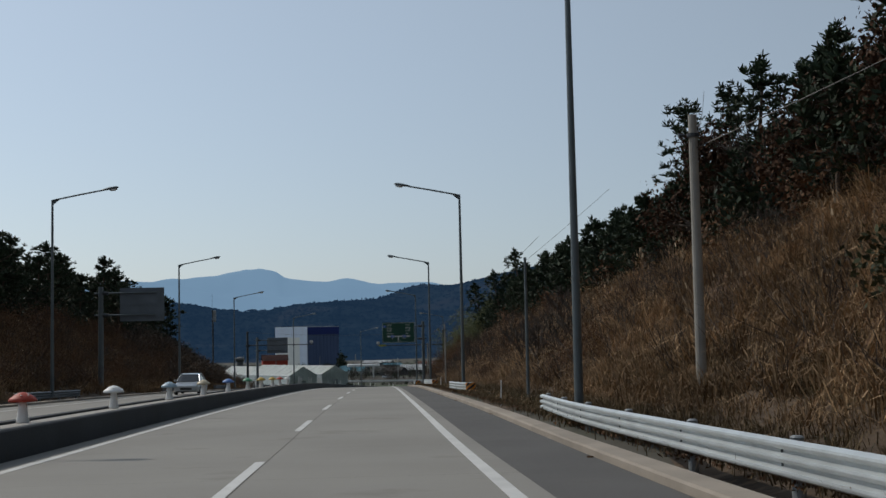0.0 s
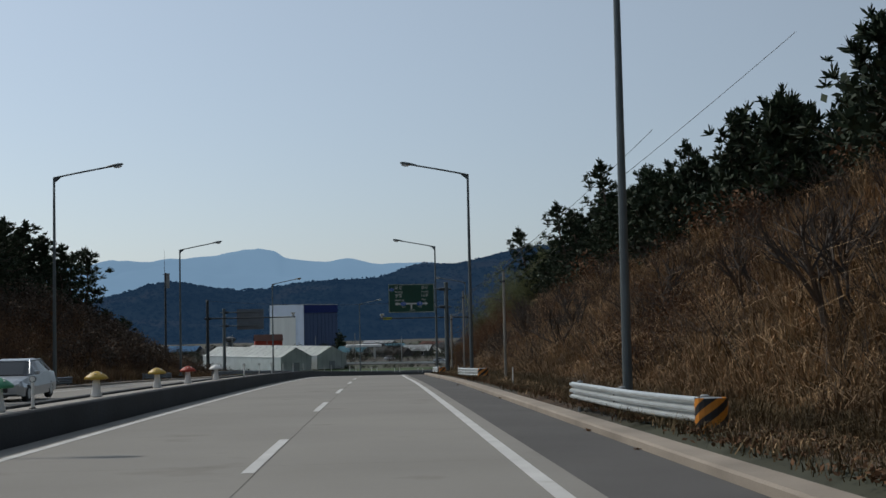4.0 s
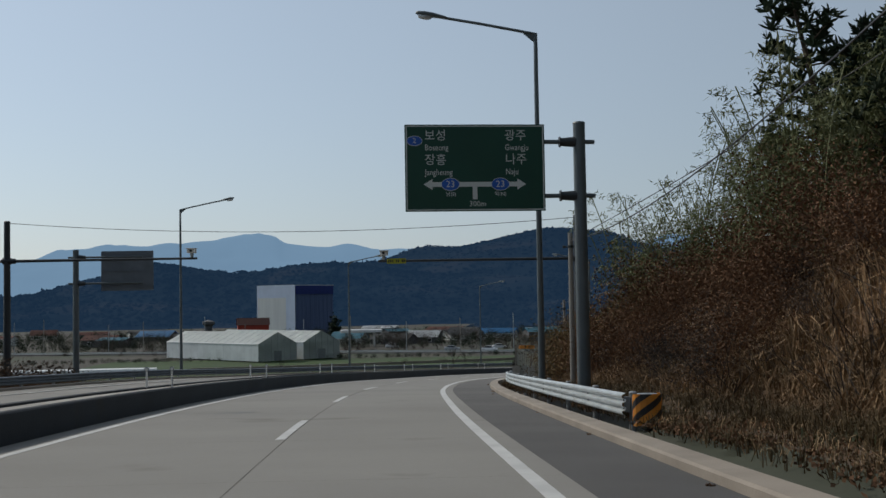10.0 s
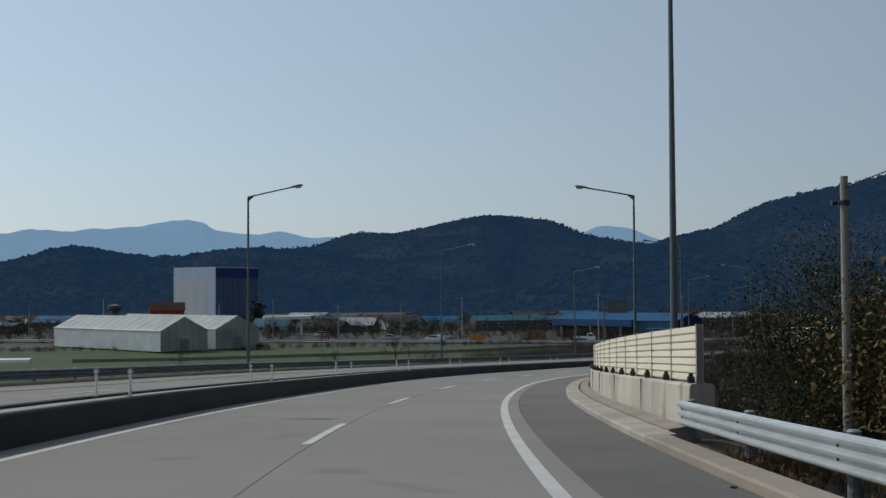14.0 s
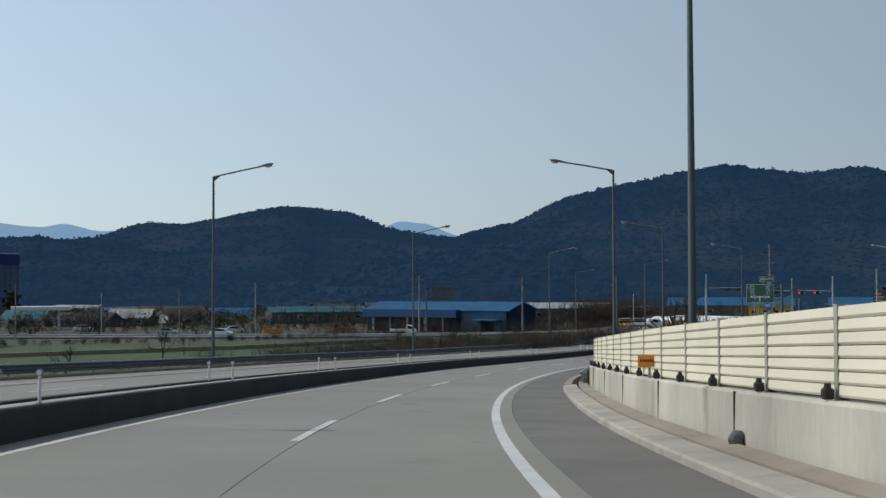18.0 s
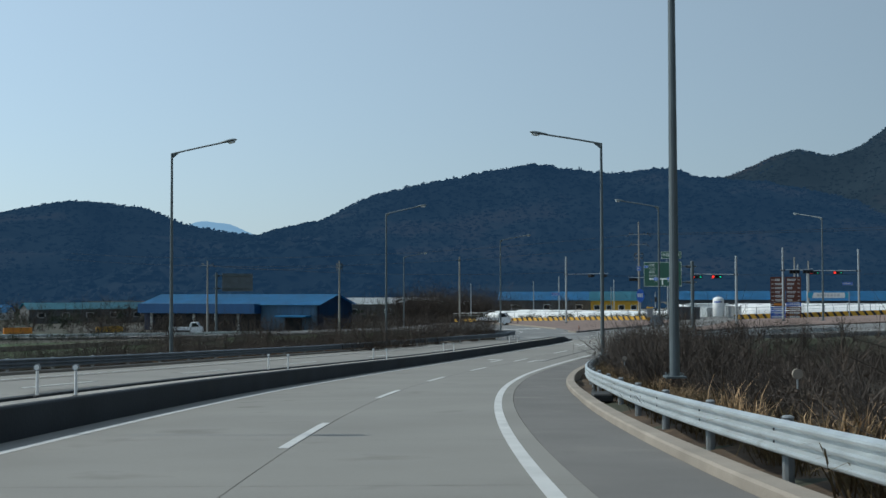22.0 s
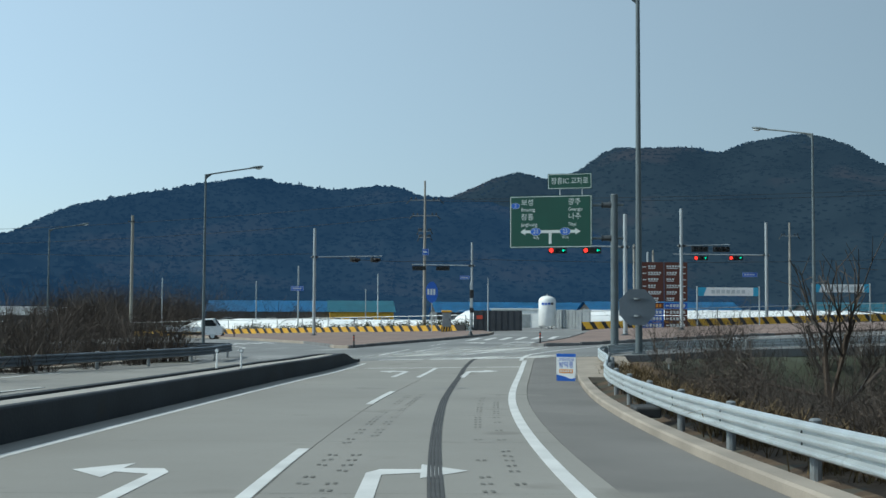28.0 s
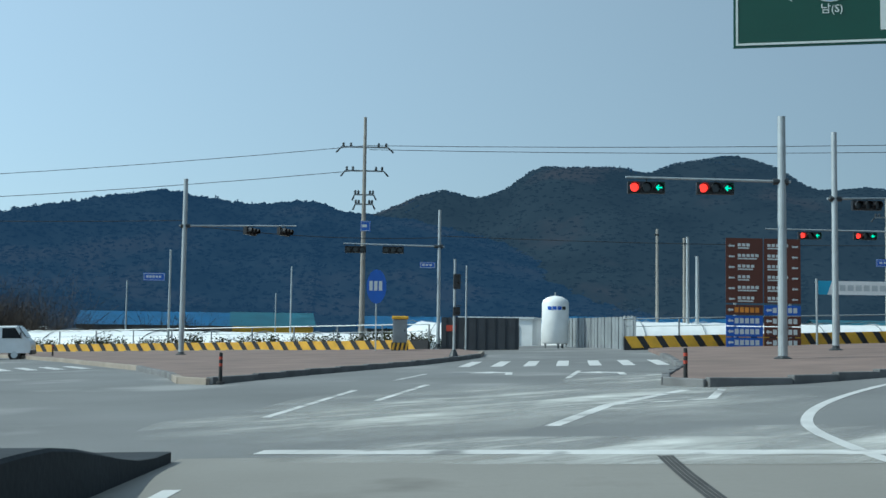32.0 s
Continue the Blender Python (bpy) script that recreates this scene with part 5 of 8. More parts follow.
for s, u, h in ((44.2, 6.4, 0.75), (84.8, 6.3, 0.7), (118, 6.6, 0.6)):
    t = thing("marker_stake", "thin white marker stake in the verge grass", "stake", "marker stakes", on_road(s, u, 0.08))
    bm = B()
    rod(bm, (0, 0, -0.2), (0.02, 0, h), 0.022, 0.018, 6)
    part("stake", bm, WHITE, t)

# ---- folding notice board on the shoulder ----
t = thing("notice_board", "folding white and blue notice board standing on the shoulder", "notice board", at=facing((61.64, 332.43, -14.33), (0.60, -0.80)))
panel = flat("panel", rect(0.0, 0.06, 0.70, 0.90), WHITE, t, -0.015, 0.0)
flat("blue_band", rect(0.0, 0.80, 0.70, 0.90), BLUE_SIGN, panel, 0.001, 0.004)
flat("blue_wave", [(0.0, 0.06), (0.70, 0.06), (0.70, 0.16), (0.5, 0.13), (0.3, 0.20), (0.0, 0.26)], BLUE_SIGN, panel, 0.001, 0.004)
flat("orange_band", rect(0.10, 0.30, 0.60, 0.42), ORANGE, panel, 0.001, 0.004)
words("고병원성 AI", 0.115, LETTER_BLUE, panel, Matrix.Translation((0.35, 0.715, 0.004)), align="CENTER", depth=0.001)
words("방역중", 0.20, LETTER_BLUE, panel, Matrix.Translation((0.35, 0.55, 0.004)), align="CENTER", depth=0.001)
for k in range(5):
    flat("mark", rect(0.14 + k * 0.09, 0.33, 0.20 + k * 0.09, 0.395), SIGN_WHITE, panel, 0.005, 0.007)
for x in (0.02, 0.68):
    for dz, z1 in ((0.0, 0.0), (-0.42, -0.01)):
        bm = B()
        rod(bm, (x, 0.0, dz), (x, 0.90, z1 - 0.03), 0.012, None, 6)
        part("leg", bm, GALV_DULL, t)

t.matrix_world = t.matrix_world @ Matrix.Translation((0.06, 0, 0)) @ Matrix.Diagonal((0.86, 1.0, 1.0, 1.0))

# back of an eight-sided sign fixed to a lamp pole
t = thing("sign_back", "grey back of an eight-sided sign on a lamp pole", "road sign", "signs seen from behind", facing((62.06, 329.27, -12.0), (0.76, -0.65)))
plate = flat("plate", [(0.57 * math.cos(radians(22.5 + 45 * k)), 0.57 * math.sin(radians(22.5 + 45 * k))) for k in range(8)], SIGN_BACK, t, -0.15, -0.135)
for y in (-0.25, 0.25):
    flat("rib", rect(-0.30, y - 0.02, 0.30, y + 0.02), SIGN_BACK, plate, -0.134, -0.122)
    bm = B()
    rod(bm, (0, y - 0.02, 0), (0, y + 0.02, 0), 0.105, None, 12)
    part("clamp", bm, GALV_DULL, t)

# ---- painted arrows and tyre marks ----
def arrow(s, u, side):
    """A turn arrow: a stem that bends to one side."""
    P = [(-0.09, 0.0), (0.09, 0.0), (0.09, 2.34), (0.52, 2.48), (0.52, 2.12), (1.06, 2.62), (0.52, 3.08), (0.52, 2.72), (0.05, 2.72), (-0.09, 2.46)]
    bm = B()
    lo = [bm.verts.new(road(s + b * 1.55, u + a * side, 0.005)) for a, b in P]
    bm.faces.new(lo)
    bmesh.ops.triangulate(bm, faces=bm.faces)
    bmesh.ops.recalc_face_normals(bm, faces=bm.faces)
    tagged(part("turn_arrow", bm, PAINT), "white turn arrow painted on the lane", "road marking", "turn arrows", "structure")


for s, ul, ur in ((324.2, -1.25, 1.12), (355.2, -1.0, 1.33)):
    arrow(s, ul, -1)
    arrow(s, ur, 1)


def path_band(pts, w, h, material, label, name="tyre_mark"):
    """A thin band along (station, offset) pairs."""
    q = spline([(a, b, 0) for a, b in pts], 0.7)
    bm = B()
    rows = [[bm.verts.new(road(s, u - w / 2, h)), bm.verts.new(road(s, u + w / 2, h))] for s, u, _ in q]
    for a, b in zip(rows, rows[1:]):
        bm.faces.new((a[0], a[1], b[1], b[0]))
    return tagged(part(name, bm, material), label, "tyre mark", kind="structure")


for k in range(4):
    o = -0.066 + 0.044 * k
    path_band([(325.5, 1.80 + o), (330, 1.79 + o), (336, 1.74 + o), (341, 1.66 + o), (347.5, 1.50 + o), (355, 1.24 + o), (361, 1.0 + o), (366, 0.92 + o), (368.5, 0.95 + o)], 0.038, 0.007, SKID, "dark curved skid mark of a tyre")
V, F = [], []
rng = np.random.default_rng(4)
for off in (0.25, 0.55, 2.15, 2.5):
    for s in np.arange(317, 346, 0.62):
        if rng.random() < 0.45:
            continue
        for a in (-0.05, 0.03):
            o = len(V)
            q = s + rng.uniform(-0.05, 0.05)
            for ds, du in ((0, 0), (0, 0.045), (0.16, 0.045), (0.16, 0)):
                V.append(tuple(road(q + ds, off + 0.35 * math.sin((q - 317) * 0.05) + a + du, 0.006)))
            F.append((o, o + 1, o + 2, o + 3))
tagged(raw("tyre_prints", V, F, mat("faint_tyre_mark", (0.15, 0.145, 0.13), 0.85, 0, 3, 0.3, 40, 0.1)), "rows of dark tyre tread prints on the concrete lane", "tyre marks", kind="stuff")

# pale dust trodden over the asphalt
def dust(name, colour, reach):
    m = mat(name, colour, 0.95, 0, 1.2, 0.2, 30, 0.1)
    n, l = m.node_tree.nodes, m.node_tree.links
    co, ns = n.new("ShaderNodeTexCoord"), n.new("ShaderNodeTexNoise")
    mp = n.new("ShaderNodeMapping")
    mp.inputs["Rotation"].default_value[2] = -0.72
    mp.inputs["Scale"].default_value = (0.16, 0.7, 1)
    l.new(co.outputs["Object"], mp.inputs[0])
    l.new(mp.outputs[0], ns.inputs["Vector"])
    ns.inputs["Scale"].default_value, ns.inputs["Detail"].default_value, ns.inputs["Roughness"].default_value = 1.0, 7, 0.68
    off, ln = n.new("ShaderNodeVectorMath"), n.new("ShaderNodeVectorMath")
    off.operation, ln.operation = "MULTIPLY_ADD", "LENGTH"
    off.inputs[1].default_value, off.inputs[2].default_value = (2, 2, 0), (-1, -1, 0)
    l.new(co.outputs["Generated"], off.inputs[0])
    l.new(off.outputs[0], ln.inputs[0])
    fade = n.new("ShaderNodeMapRange")
    fade.inputs["From Min"].default_value, fade.inputs["From Max"].default_value = 0.95, 0.25
    l.new(ln.outputs["Value"], fade.inputs["Value"])
    cut = n.new("ShaderNodeMapRange")
    cut.inputs["From Min"].default_value, cut.inputs["From Max"].default_value, cut.inputs["To Max"].default_value = 0.38, 0.60, reach
    l.new(ns.outputs["Fac"], cut.inputs["Value"])
    both = n.new("ShaderNodeMath")
    both.operation = "MULTIPLY"
    l.new(cut.outputs[0], both.inputs[0])
    l.new(fade.outputs[0], both.inputs[1])
    l.new(both.outputs[0], n["Principled BSDF"].inputs["Alpha"])
    return m


DUST = dust("pale_dust", (0.56, 0.56, 0.53), 0.95)
for cx, cy, a, b, q in ((69.6, 347.8, 6.5, 1.5, -0.86), (75.5, 354.5, 8.0, 5.0, 0.7), (72.2, 346.2, 3.6, 2.2, -0.86), (84, 358, 6.0, 3.0, 0.6), (70.5, 353.5, 5.0, 3.0, 0.75)):
    bm = B()
    vs = []
    for k in range(28):
        e = 2 * math.pi * k / 28
        x, y = cx + a * math.cos(e) * math.cos(q) - b * math.sin(e) * math.sin(q), cy + a * math.cos(e) * math.sin(q) + b * math.sin(e) * math.cos(q)
        vs.append(bm.verts.new((x - cx, y - cy, level(x, y) - level(cx, cy))))
    bm.faces.new(vs)
    ob = tagged(part("dust_patch", bm, DUST), "pale dust spread over the asphalt by the stop line", "dust", kind="structure")
    ob.location = (cx, cy, level(cx, cy) - 0.0245 + 0.0008 * (b % 2))

# painted lines of the crossing
line_mark([(66.9, 350.4), (70.0, 346.8), (72.0, 344.5)], 0.45, PAINT_WORN, "worn white stop line", -0.021)
structure("stop_line", band(361.75, 361.97, -3.5, 3.3, 0.005), PAINT_WORN, "faded thin stop line on concrete", "road marking")
line_mark([tuple(p)[:2] for p in spline([(69.4, 343.35, 0), (71.5, 345.7, 0), (74.1, 348.0, 0), (78.2, 350.2, 0), (84, 352.3, 0), (88, 352.9, 0)], 0.6)], 0.17, PAINT, "white edge line turning the corner")
line_mark([(71.5, 350.3), (75.2, 352.6), (79.5, 354.4)], 0.22, PAINT_WORN)
line_mark([(75.2, 352.6), (77.5, 352.2), (80.2, 354.0)], 0.18, PAINT_WORN)
for a, b in (((69.8, 355), (75.5, 360.5)), ((73.5, 357), (78, 361)), ((79, 363.6), (82.2, 366.2)), ((82.2, 360.4), (86, 363.6)), ((66, 356.5), (63, 361.8))):
    line_mark([a, b], 0.15, PAINT_WORN)
line_mark([(70.5, 372), (73, 376), (75.6, 384), (77.4, 392), (78.6, 402)], 0.14, PAINT, "white line round the corner kerb")
line_mark([(82.5, 351.6), (92, 351.6), (101, 350.2), (112, 347.4)], 0.15, PAINT)
for k in range(11):
    a = Vector((86.6 + k * 0.72, 369.6 - k * 0.86))
    d = Vector((5.4, 5.2)) * 0.78
    line_mark([tuple(a), tuple(a + d)], 0.42, PAINT, "white bar of a zebra crossing")
for k in range(8):
    a = Vector((72.4 + k * 0.95, 384.8 - k * 0.22))
    line_mark([tuple(a), tuple(a + Vector((0.9, 4.0)))], 0.42, PAINT, "white bar of a zebra crossing")
for c, sgn in (((83.0, 363.5), 1), ((84.6, 360.6), 1)):
    c = Vector(c)
    f, r = Vector((0.70, 0.72)), Vector((0.72, -0.70))
    mark([tuple(c + r * a + f * b) for a, b in ((-0.1, 0), (0.1, 0), (0.1, 1.6), (-0.5, 2.1), (-0.5, 2.4), (-1.2, 1.8), (-0.5, 1.2), (-0.5, 1.55), (-0.1, 1.3))], PAINT, "white turn arrow on the asphalt")
# ---- signals ----
RED_LIGHT = mat("red_signal", (0.5, 0.01, 0.01), 0.3, 0, 3, 0.05, 20, 0, emit=((1.0, 0.03, 0.02), 1.3))
GREEN_LIGHT = mat("green_arrow", (0.01, 0.5, 0.3), 0.3, 0, 3, 0.05, 20, 0, emit=((0.05, 0.9, 0.5), 0.8))


def signal_head(parent, m, lit):
    """A lying signal head with three lamps; z of m faces the traffic."""
    h = flat("signal_head", rect(-0.62, -0.2, 0.62, 0.2), BLACK, parent, -0.2, 0.0, "lit red signal with a green arrow" if lit else "black unlit signal head")
    h.matrix_local = m
    for k, x in enumerate((-0.41, 0.0, 0.41)):
        bm = B()
        n = 14
        rows = [[bm.verts.new((x + 0.165 * math.cos(a), 0.165 * math.sin(a), z if math.sin(a) > -0.5 else z * 0.35)) for a in [2 * math.pi * q / n for q in range(n)]] for z in (0.0, 0.26)]
        for q in range(n):
            bm.faces.new((rows[0][q], rows[0][(q + 1) % n], rows[1][(q + 1) % n], rows[1][q]))
        part("visor", bm, BLACK, h)
        lamp = RED_LIGHT if lit and k == 0 else None
        flat("lamp", ellipse(x, 0, 0.145, 0.145, 16), lamp or GLASS_DARK, h, 0.002, 0.02)
        if lit and k == 2:
            flat("arrow_lamp", [(x - 0.11, 0), (x - 0.01, 0.10), (x + 0.02, 0.07), (x - 0.03, 0.022), (x + 0.11, 0.022), (x + 0.11, -0.022), (x - 0.03, -0.022), (x + 0.02, -0.07), (x - 0.01, -0.10)], GREEN_LIGHT, h, 0.021, 0.03)
    return h


def signal_pole(x, y, h, arm_z, along, reach, heads, lit, label, z=None, r=0.12, turn=0.0):
    """A steel pole whose arm reaches along a plan direction; heads: distances along it."""
    z = level(x, y) + 0.1 if z is None else z
    t = thing("signal_pole", label, "traffic signal", "traffic signal poles", Matrix.Translation((x, y, z)))
    bm = B()
    rod(bm, (0, 0, 0), (0, 0, h), r, r * 0.8, 14)
    pole = part("pole", bm, POLE_LIGHT, t)
    bm = B()
    lathe(bm, [(0.30, 0), (0.30, 0.03), (0.16, 0.10), (0.13, 0.28)], 10)
    part("foot", bm, POLE_DARK, pole)
    d = Vector((along[0], along[1], 0)).normalized()
    bm = B()
    rod(bm, -d * 0.3 + Vector((0, 0, arm_z)), d * reach + Vector((0, 0, arm_z + 0.1)), 0.05, 0.035, 10)
    part("arm", bm, POLE_LIGHT, t)
    bm = B()
    rod(bm, -d * 0.2 + Vector((0, 0, arm_z)), d * 0.3 + Vector((0, 0, arm_z)), 0.13, 0.1, 10)
    part("clamp", bm, POLE_DARK, t)
    for q in heads:
        rt = Matrix.Rotation(radians(turn), 3, "Z") @ (-d if lit else d)
        m = facing(d * q + Vector((0, 0, arm_z - 0.24)), rt)
        signal_head(t, m, lit)
        bm = B()
        rod(bm, d * q + Vector((0, 0, arm_z - 0.1)), d * q + Vector((0, 0, arm_z + 0.1)), 0.03, None, 6)
        part("hanger", bm, POLE_DARK, t)
    return t


VR = Vector((0.75, -0.66))
signal_pole(93.8, 361.8, 8.1, 5.9, -VR, 5.2, (4.5, 2.2), True, "zinc signal pole with two lit signals on its arm", r=0.16)
signal_pole(121.0, 372.0, 8.8, 5.95, -VR, 8.0, (5.6, 2.6), True, "far signal pole with two lit signals", r=0.15)
signal_pole(90.3, 397.0, 9.5, 6.95, (0.80, -0.60), 6.0, (3.6, 5.4), False, "zinc signal pole with dark signals seen from behind", r=0.15, turn=70)
signal_pole(104.3, 392.3, 8.1, 5.95, (-0.78, 0.63), 5.6, (2.7, 4.9), False, "slim signal pole with dark signals behind the barrier", r=0.11, turn=180)
signal_pole(104.0, 366.2, 9.1, 6.3, (0.8, -0.6), 3.6, (1.4, 3.0), False, "tall zinc signal pole on the brick pavement", r=0.14)


def plate_on_pole(x, y, z, w, h, right, material, label, name="street_sign", bars=4, bar_mat=None, post=None, oval=False):
    t = thing(name, label, "sign", at=facing((x, y, z), right))
    pts = ellipse(0, 0, w / 2, h / 2) if oval else rect(-w / 2, -h / 2, w / 2, h / 2)
    pl = flat("plate", pts, material, t, -0.02, 0.0)
    if not oval:
        frame_line(pl, -w / 2 + 0.03, -h / 2 + 0.03, w / 2 - 0.03, h / 2 - 0.03, 0.02, 0.001, bar_mat or SIGN_WHITE)
    for k in range(bars):
        x0 = -w * 0.36 + k * w * 0.72 / bars
        flat("mark", rect(x0, -h * 0.12, x0 + w * 0.72 / bars * 0.7, h * 0.16), bar_mat or SIGN_WHITE, pl, 0.001, 0.006)
    if post:
        bm = B()
        rod(bm, (0, post - z, -0.06), (0, h * 0.3, -0.06), 0.045, None, 8)
        part("post", bm, POLE_LIGHT, t)
    return t


plate_on_pole(88.75, 397.3, -10.1, 1.15, 0.42, (0.79, -0.61), BLUE_SIGN, "blue street name sign with a white border on a signal pole", bars=5)
plate_on_pole(99.4, 391.8, -10.35, 1.1, 1.9, (0.79, -0.61), BLUE_SIGN, "tall blue oval place sign on a post", "place_sign", 3, post=-13.95, oval=True)
plate_on_pole(104.0, 393.0, -8.9, 0.9, 0.36, (0.79, -0.61), BLUE_SIGN, "small dark blue street sign on a pole", bars=3)
plate_on_pole(102.8, 397.6, -6.4, 0.62, 0.62, (0.79, -0.61), BLUE_SIGN, "square blue turn sign on the power pole", "turn_sign", 1)
plate_on_pole(119.9, 372.9, -8.75, 1.3, 0.42, (0.79, -0.61), BLUE_SIGN, "dark blue street name sign", bars=4)


def ped_signal(x, y):
    t = thing("pedestrian_signal", "slim pole with a black pedestrian signal", "traffic signal", at=Matrix.Translation((x, y, level(x, y) + 0.1)))
    bm = B()
    rod(bm, (0, 0, 0), (0, 0, 4.1), 0.06, 0.05, 10)
    part("pole", bm, POLE_LIGHT, t)
    bm = B()
    lathe(bm, [(0.2, 0), (0.2, 0.03), (0.08, 0.3)], 10)
    part("foot", bm, POLE_DARK, t)
    for z in (3.15, 1.9):
        bm = B()
        box(bm, (0, -0.14, z), (0.3, 0.2, 0.62 if z > 3 else 0.36), radians(-38), 0.02)
        h = part("signal_head", bm, BLACK, t)
        for dz in (0.14, -0.14):
            bm = B()
            box(bm, (-0.02, -0.28, z + dz + 0.1), (0.26, 0.14, 0.02), radians(-38))
            part("visor", bm, BLACK, h)
    return t


ped_signal(92.3, 376.8)


# ---- line pole with cross arms, wires ----
def line_pole(x, y, h, label, arms, z=None):
    z = gz(x, y) if z is None else z
    t = thing("power_line_pole", label, "power pole", "power line poles", Matrix.Translation((x, y, z)) @ Matrix.Rotation(radians(-36), 4, "Z"))
    bm = B()
    rod(bm, (0, 0, -0.5), (0, 0, h), 0.19, 0.09, 12)
    part("pole", bm, POLE_CONC, t)
    for a, w in arms:
        bm = B()
        box(bm, (0, 0, h - a), (w, 0.09, 0.09))
        ar = part("cross_arm", bm, GALV_DULL, t)
        for k in (-0.46, -0.3, 0.3, 0.46):
            bm = B()
            lathe(bm, [(0.05, 0), (0.09, 0.05), (0.05, 0.10), (0.09, 0.15), (0.03, 0.24)], 8, (k * w, 0, h - a + 0.045))
            part("insulator", bm, POLE_DARK, ar)
        bm = B()
        rod(bm, (-0.5 * w, 0, h - a), (-0.62 * w, 0.1, h - a - 0.35), 0.04, 0.06, 6)
        part("strain_insulator", bm, POLE_DARK, ar)
        bm = B()
        rod(bm, (0.5 * w, 0, h - a), (0.62 * w, 0.1, h - a - 0.3), 0.04, 0.06, 6)
        part("strain_insulator", bm, POLE_DARK, ar)
    return t


line_pole(103.6, 398.9, 14.6, "tall concrete power pole with cross arms and insulators", ((1.9, 2.9), (3.4, 2.4), (4.9, 1.2), (5.5, 1.1)), -14.0)
line_pole(58.0, 402.0, 11.0, "wooden-brown power pole beside the field", ((0.6, 0.8), (1.1, 0.7)))
line_pole(46.0, 432.0, 11.5, "power pole with a cross arm by the road", ((0.7, 2.0),))
line_pole(141.0, 385.0, 11.5, "power pole with a cross arm behind the barrier", ((1.4, 1.8),), -14.0)
for x, y, h, r in ((128, 393, 8.2, 0.14), (131, 394.5, 7.0, 0.16), (110, 417, 6.5, 0.07), (123, 440, 7.5, 0.08), (90, 430, 8, 0.08), (104, 389.5, 5.2, 0.06)):
    utility_pole(x, y, h, r, label="slim grey pole standing behind the barrier", fittings=False, material=POLE_LIGHT)
for a, b, sg in (((103.6, 398.9, -1.2), (180, 330, 3.0), 1.2), ((104.4, 399.5, -1.3), (181, 331, 2.6), 1.3), ((103.6, 398.9, -1.2), (30, 480, -2.5), 2.0), ((102.8, 398.3, -2.9), (28, 478, -3.6), 2.2),
                 ((104.3, 392.3, -7.2), (150, 352, -6.0), 0.8), ((90.3, 397, -7.0), (46, 432, -5.5), 0.8), ((90.3, 397.2, -7.2), (104.3, 392.3, -7.3), 0.3), ((58, 402, -6.2), (46, 432, -5.6), 0.5)):
    cable(a, b, sg, r=0.02)


# ---- striped barriers with railings ----
def striped_barrier(pts, h, label):
    """Low concrete barrier blocks painted in slanting yellow and black bands, with a railing on top."""
    P = spline([(x, y, 0) for x, y in pts], 0.25)
    cum = np.concatenate([[0], np.cumsum(np.linalg.norm(np.diff(P[:, :2], axis=0), axis=1))])
    at = lambda d: Vector((float(np.interp(d, cum, P[:, 0])), float(np.interp(d, cum, P[:, 1])), 0))
    L = cum[-1]
    t = thing("striped_barrier", label, "barrier", "striped barriers")
    G = lambda p, dz: Vector((p.x, p.y, level(p.x, p.y) + dz))
    bm = B()
    n = max(2, int(L / 1.5))
    sweep(bm, [G(at(L * k / n), 0.1) for k in range(n + 1)], [(-0.14, -0.3), (-0.10, h - 0.1), (0.10, h - 0.1), (0.14, -0.3)])
    bmesh.ops.recalc_face_normals(bm, faces=bm.faces)
    part("block", bm, BLACK, t)
    band_w = 0.62
    k, d = 0, 0.0
    while d < L - band_w * 1.6:
        a, b = at(d), at(d + band_w)
        c, e = at(d + band_w * 0.65), at(d + band_w * 1.65)
        dirn = (b - a).normalized()
        sd = Vector((dirn.y, -dirn.x, 0))
        off = sd * 0.155
        bm = B()
        q = [G(e, 0.08) + off, G(c, 0.08) + off, G(a, h) + off * 0.74, G(b, h) + off * 0.74]
        w = [p - sd * 0.03 for p in q]
        vs = [bm.verts.new(p) for p in q + w]
        for f in ((0, 1, 2, 3), (7, 6, 5, 4), (0, 4, 5, 1), (1, 5, 6, 2), (2, 6, 7, 3), (3, 7, 4, 0)):
            bm.faces.new([vs[i] for i in f])
        bmesh.ops.recalc_face_normals(bm, faces=bm.faces)
        part("stripe", bm, YELLOW, t)
        d += band_w * 1.62
    m = max(1, round(L / 3.0))
    for k in range(m + 1):
        p = G(at(L * k / m), h + 0.1)
        bm = B()
        rod(bm, p - Vector((0, 0, 0.15)), p + Vector((0, 0, 0.80)), 0.045, None, 8)
        part("rail_post", bm, GALV_DULL, t)
    for z in (0.80, 0.40):
        bm = B()
        sweep(bm, [G(at(L * k / n), h + 0.1 + z) for k in range(n + 1)], ring(0.035 if z > 0.5 else 0.015, 8))
        part("hand_rail", bm, POLE_LIGHT, t)
    return t


striped_barrier([(86, 428), (90.9, 419.0), (97.6, 405.0), (103.4, 391.9)], 0.62, "yellow and black striped concrete barrier with a steel railing")
striped_barrier([(107.2, 380.6), (114.5, 375.6), (121.5, 371.6), (132, 364.5)], 0.70, "yellow and black striped barrier beside the gate")


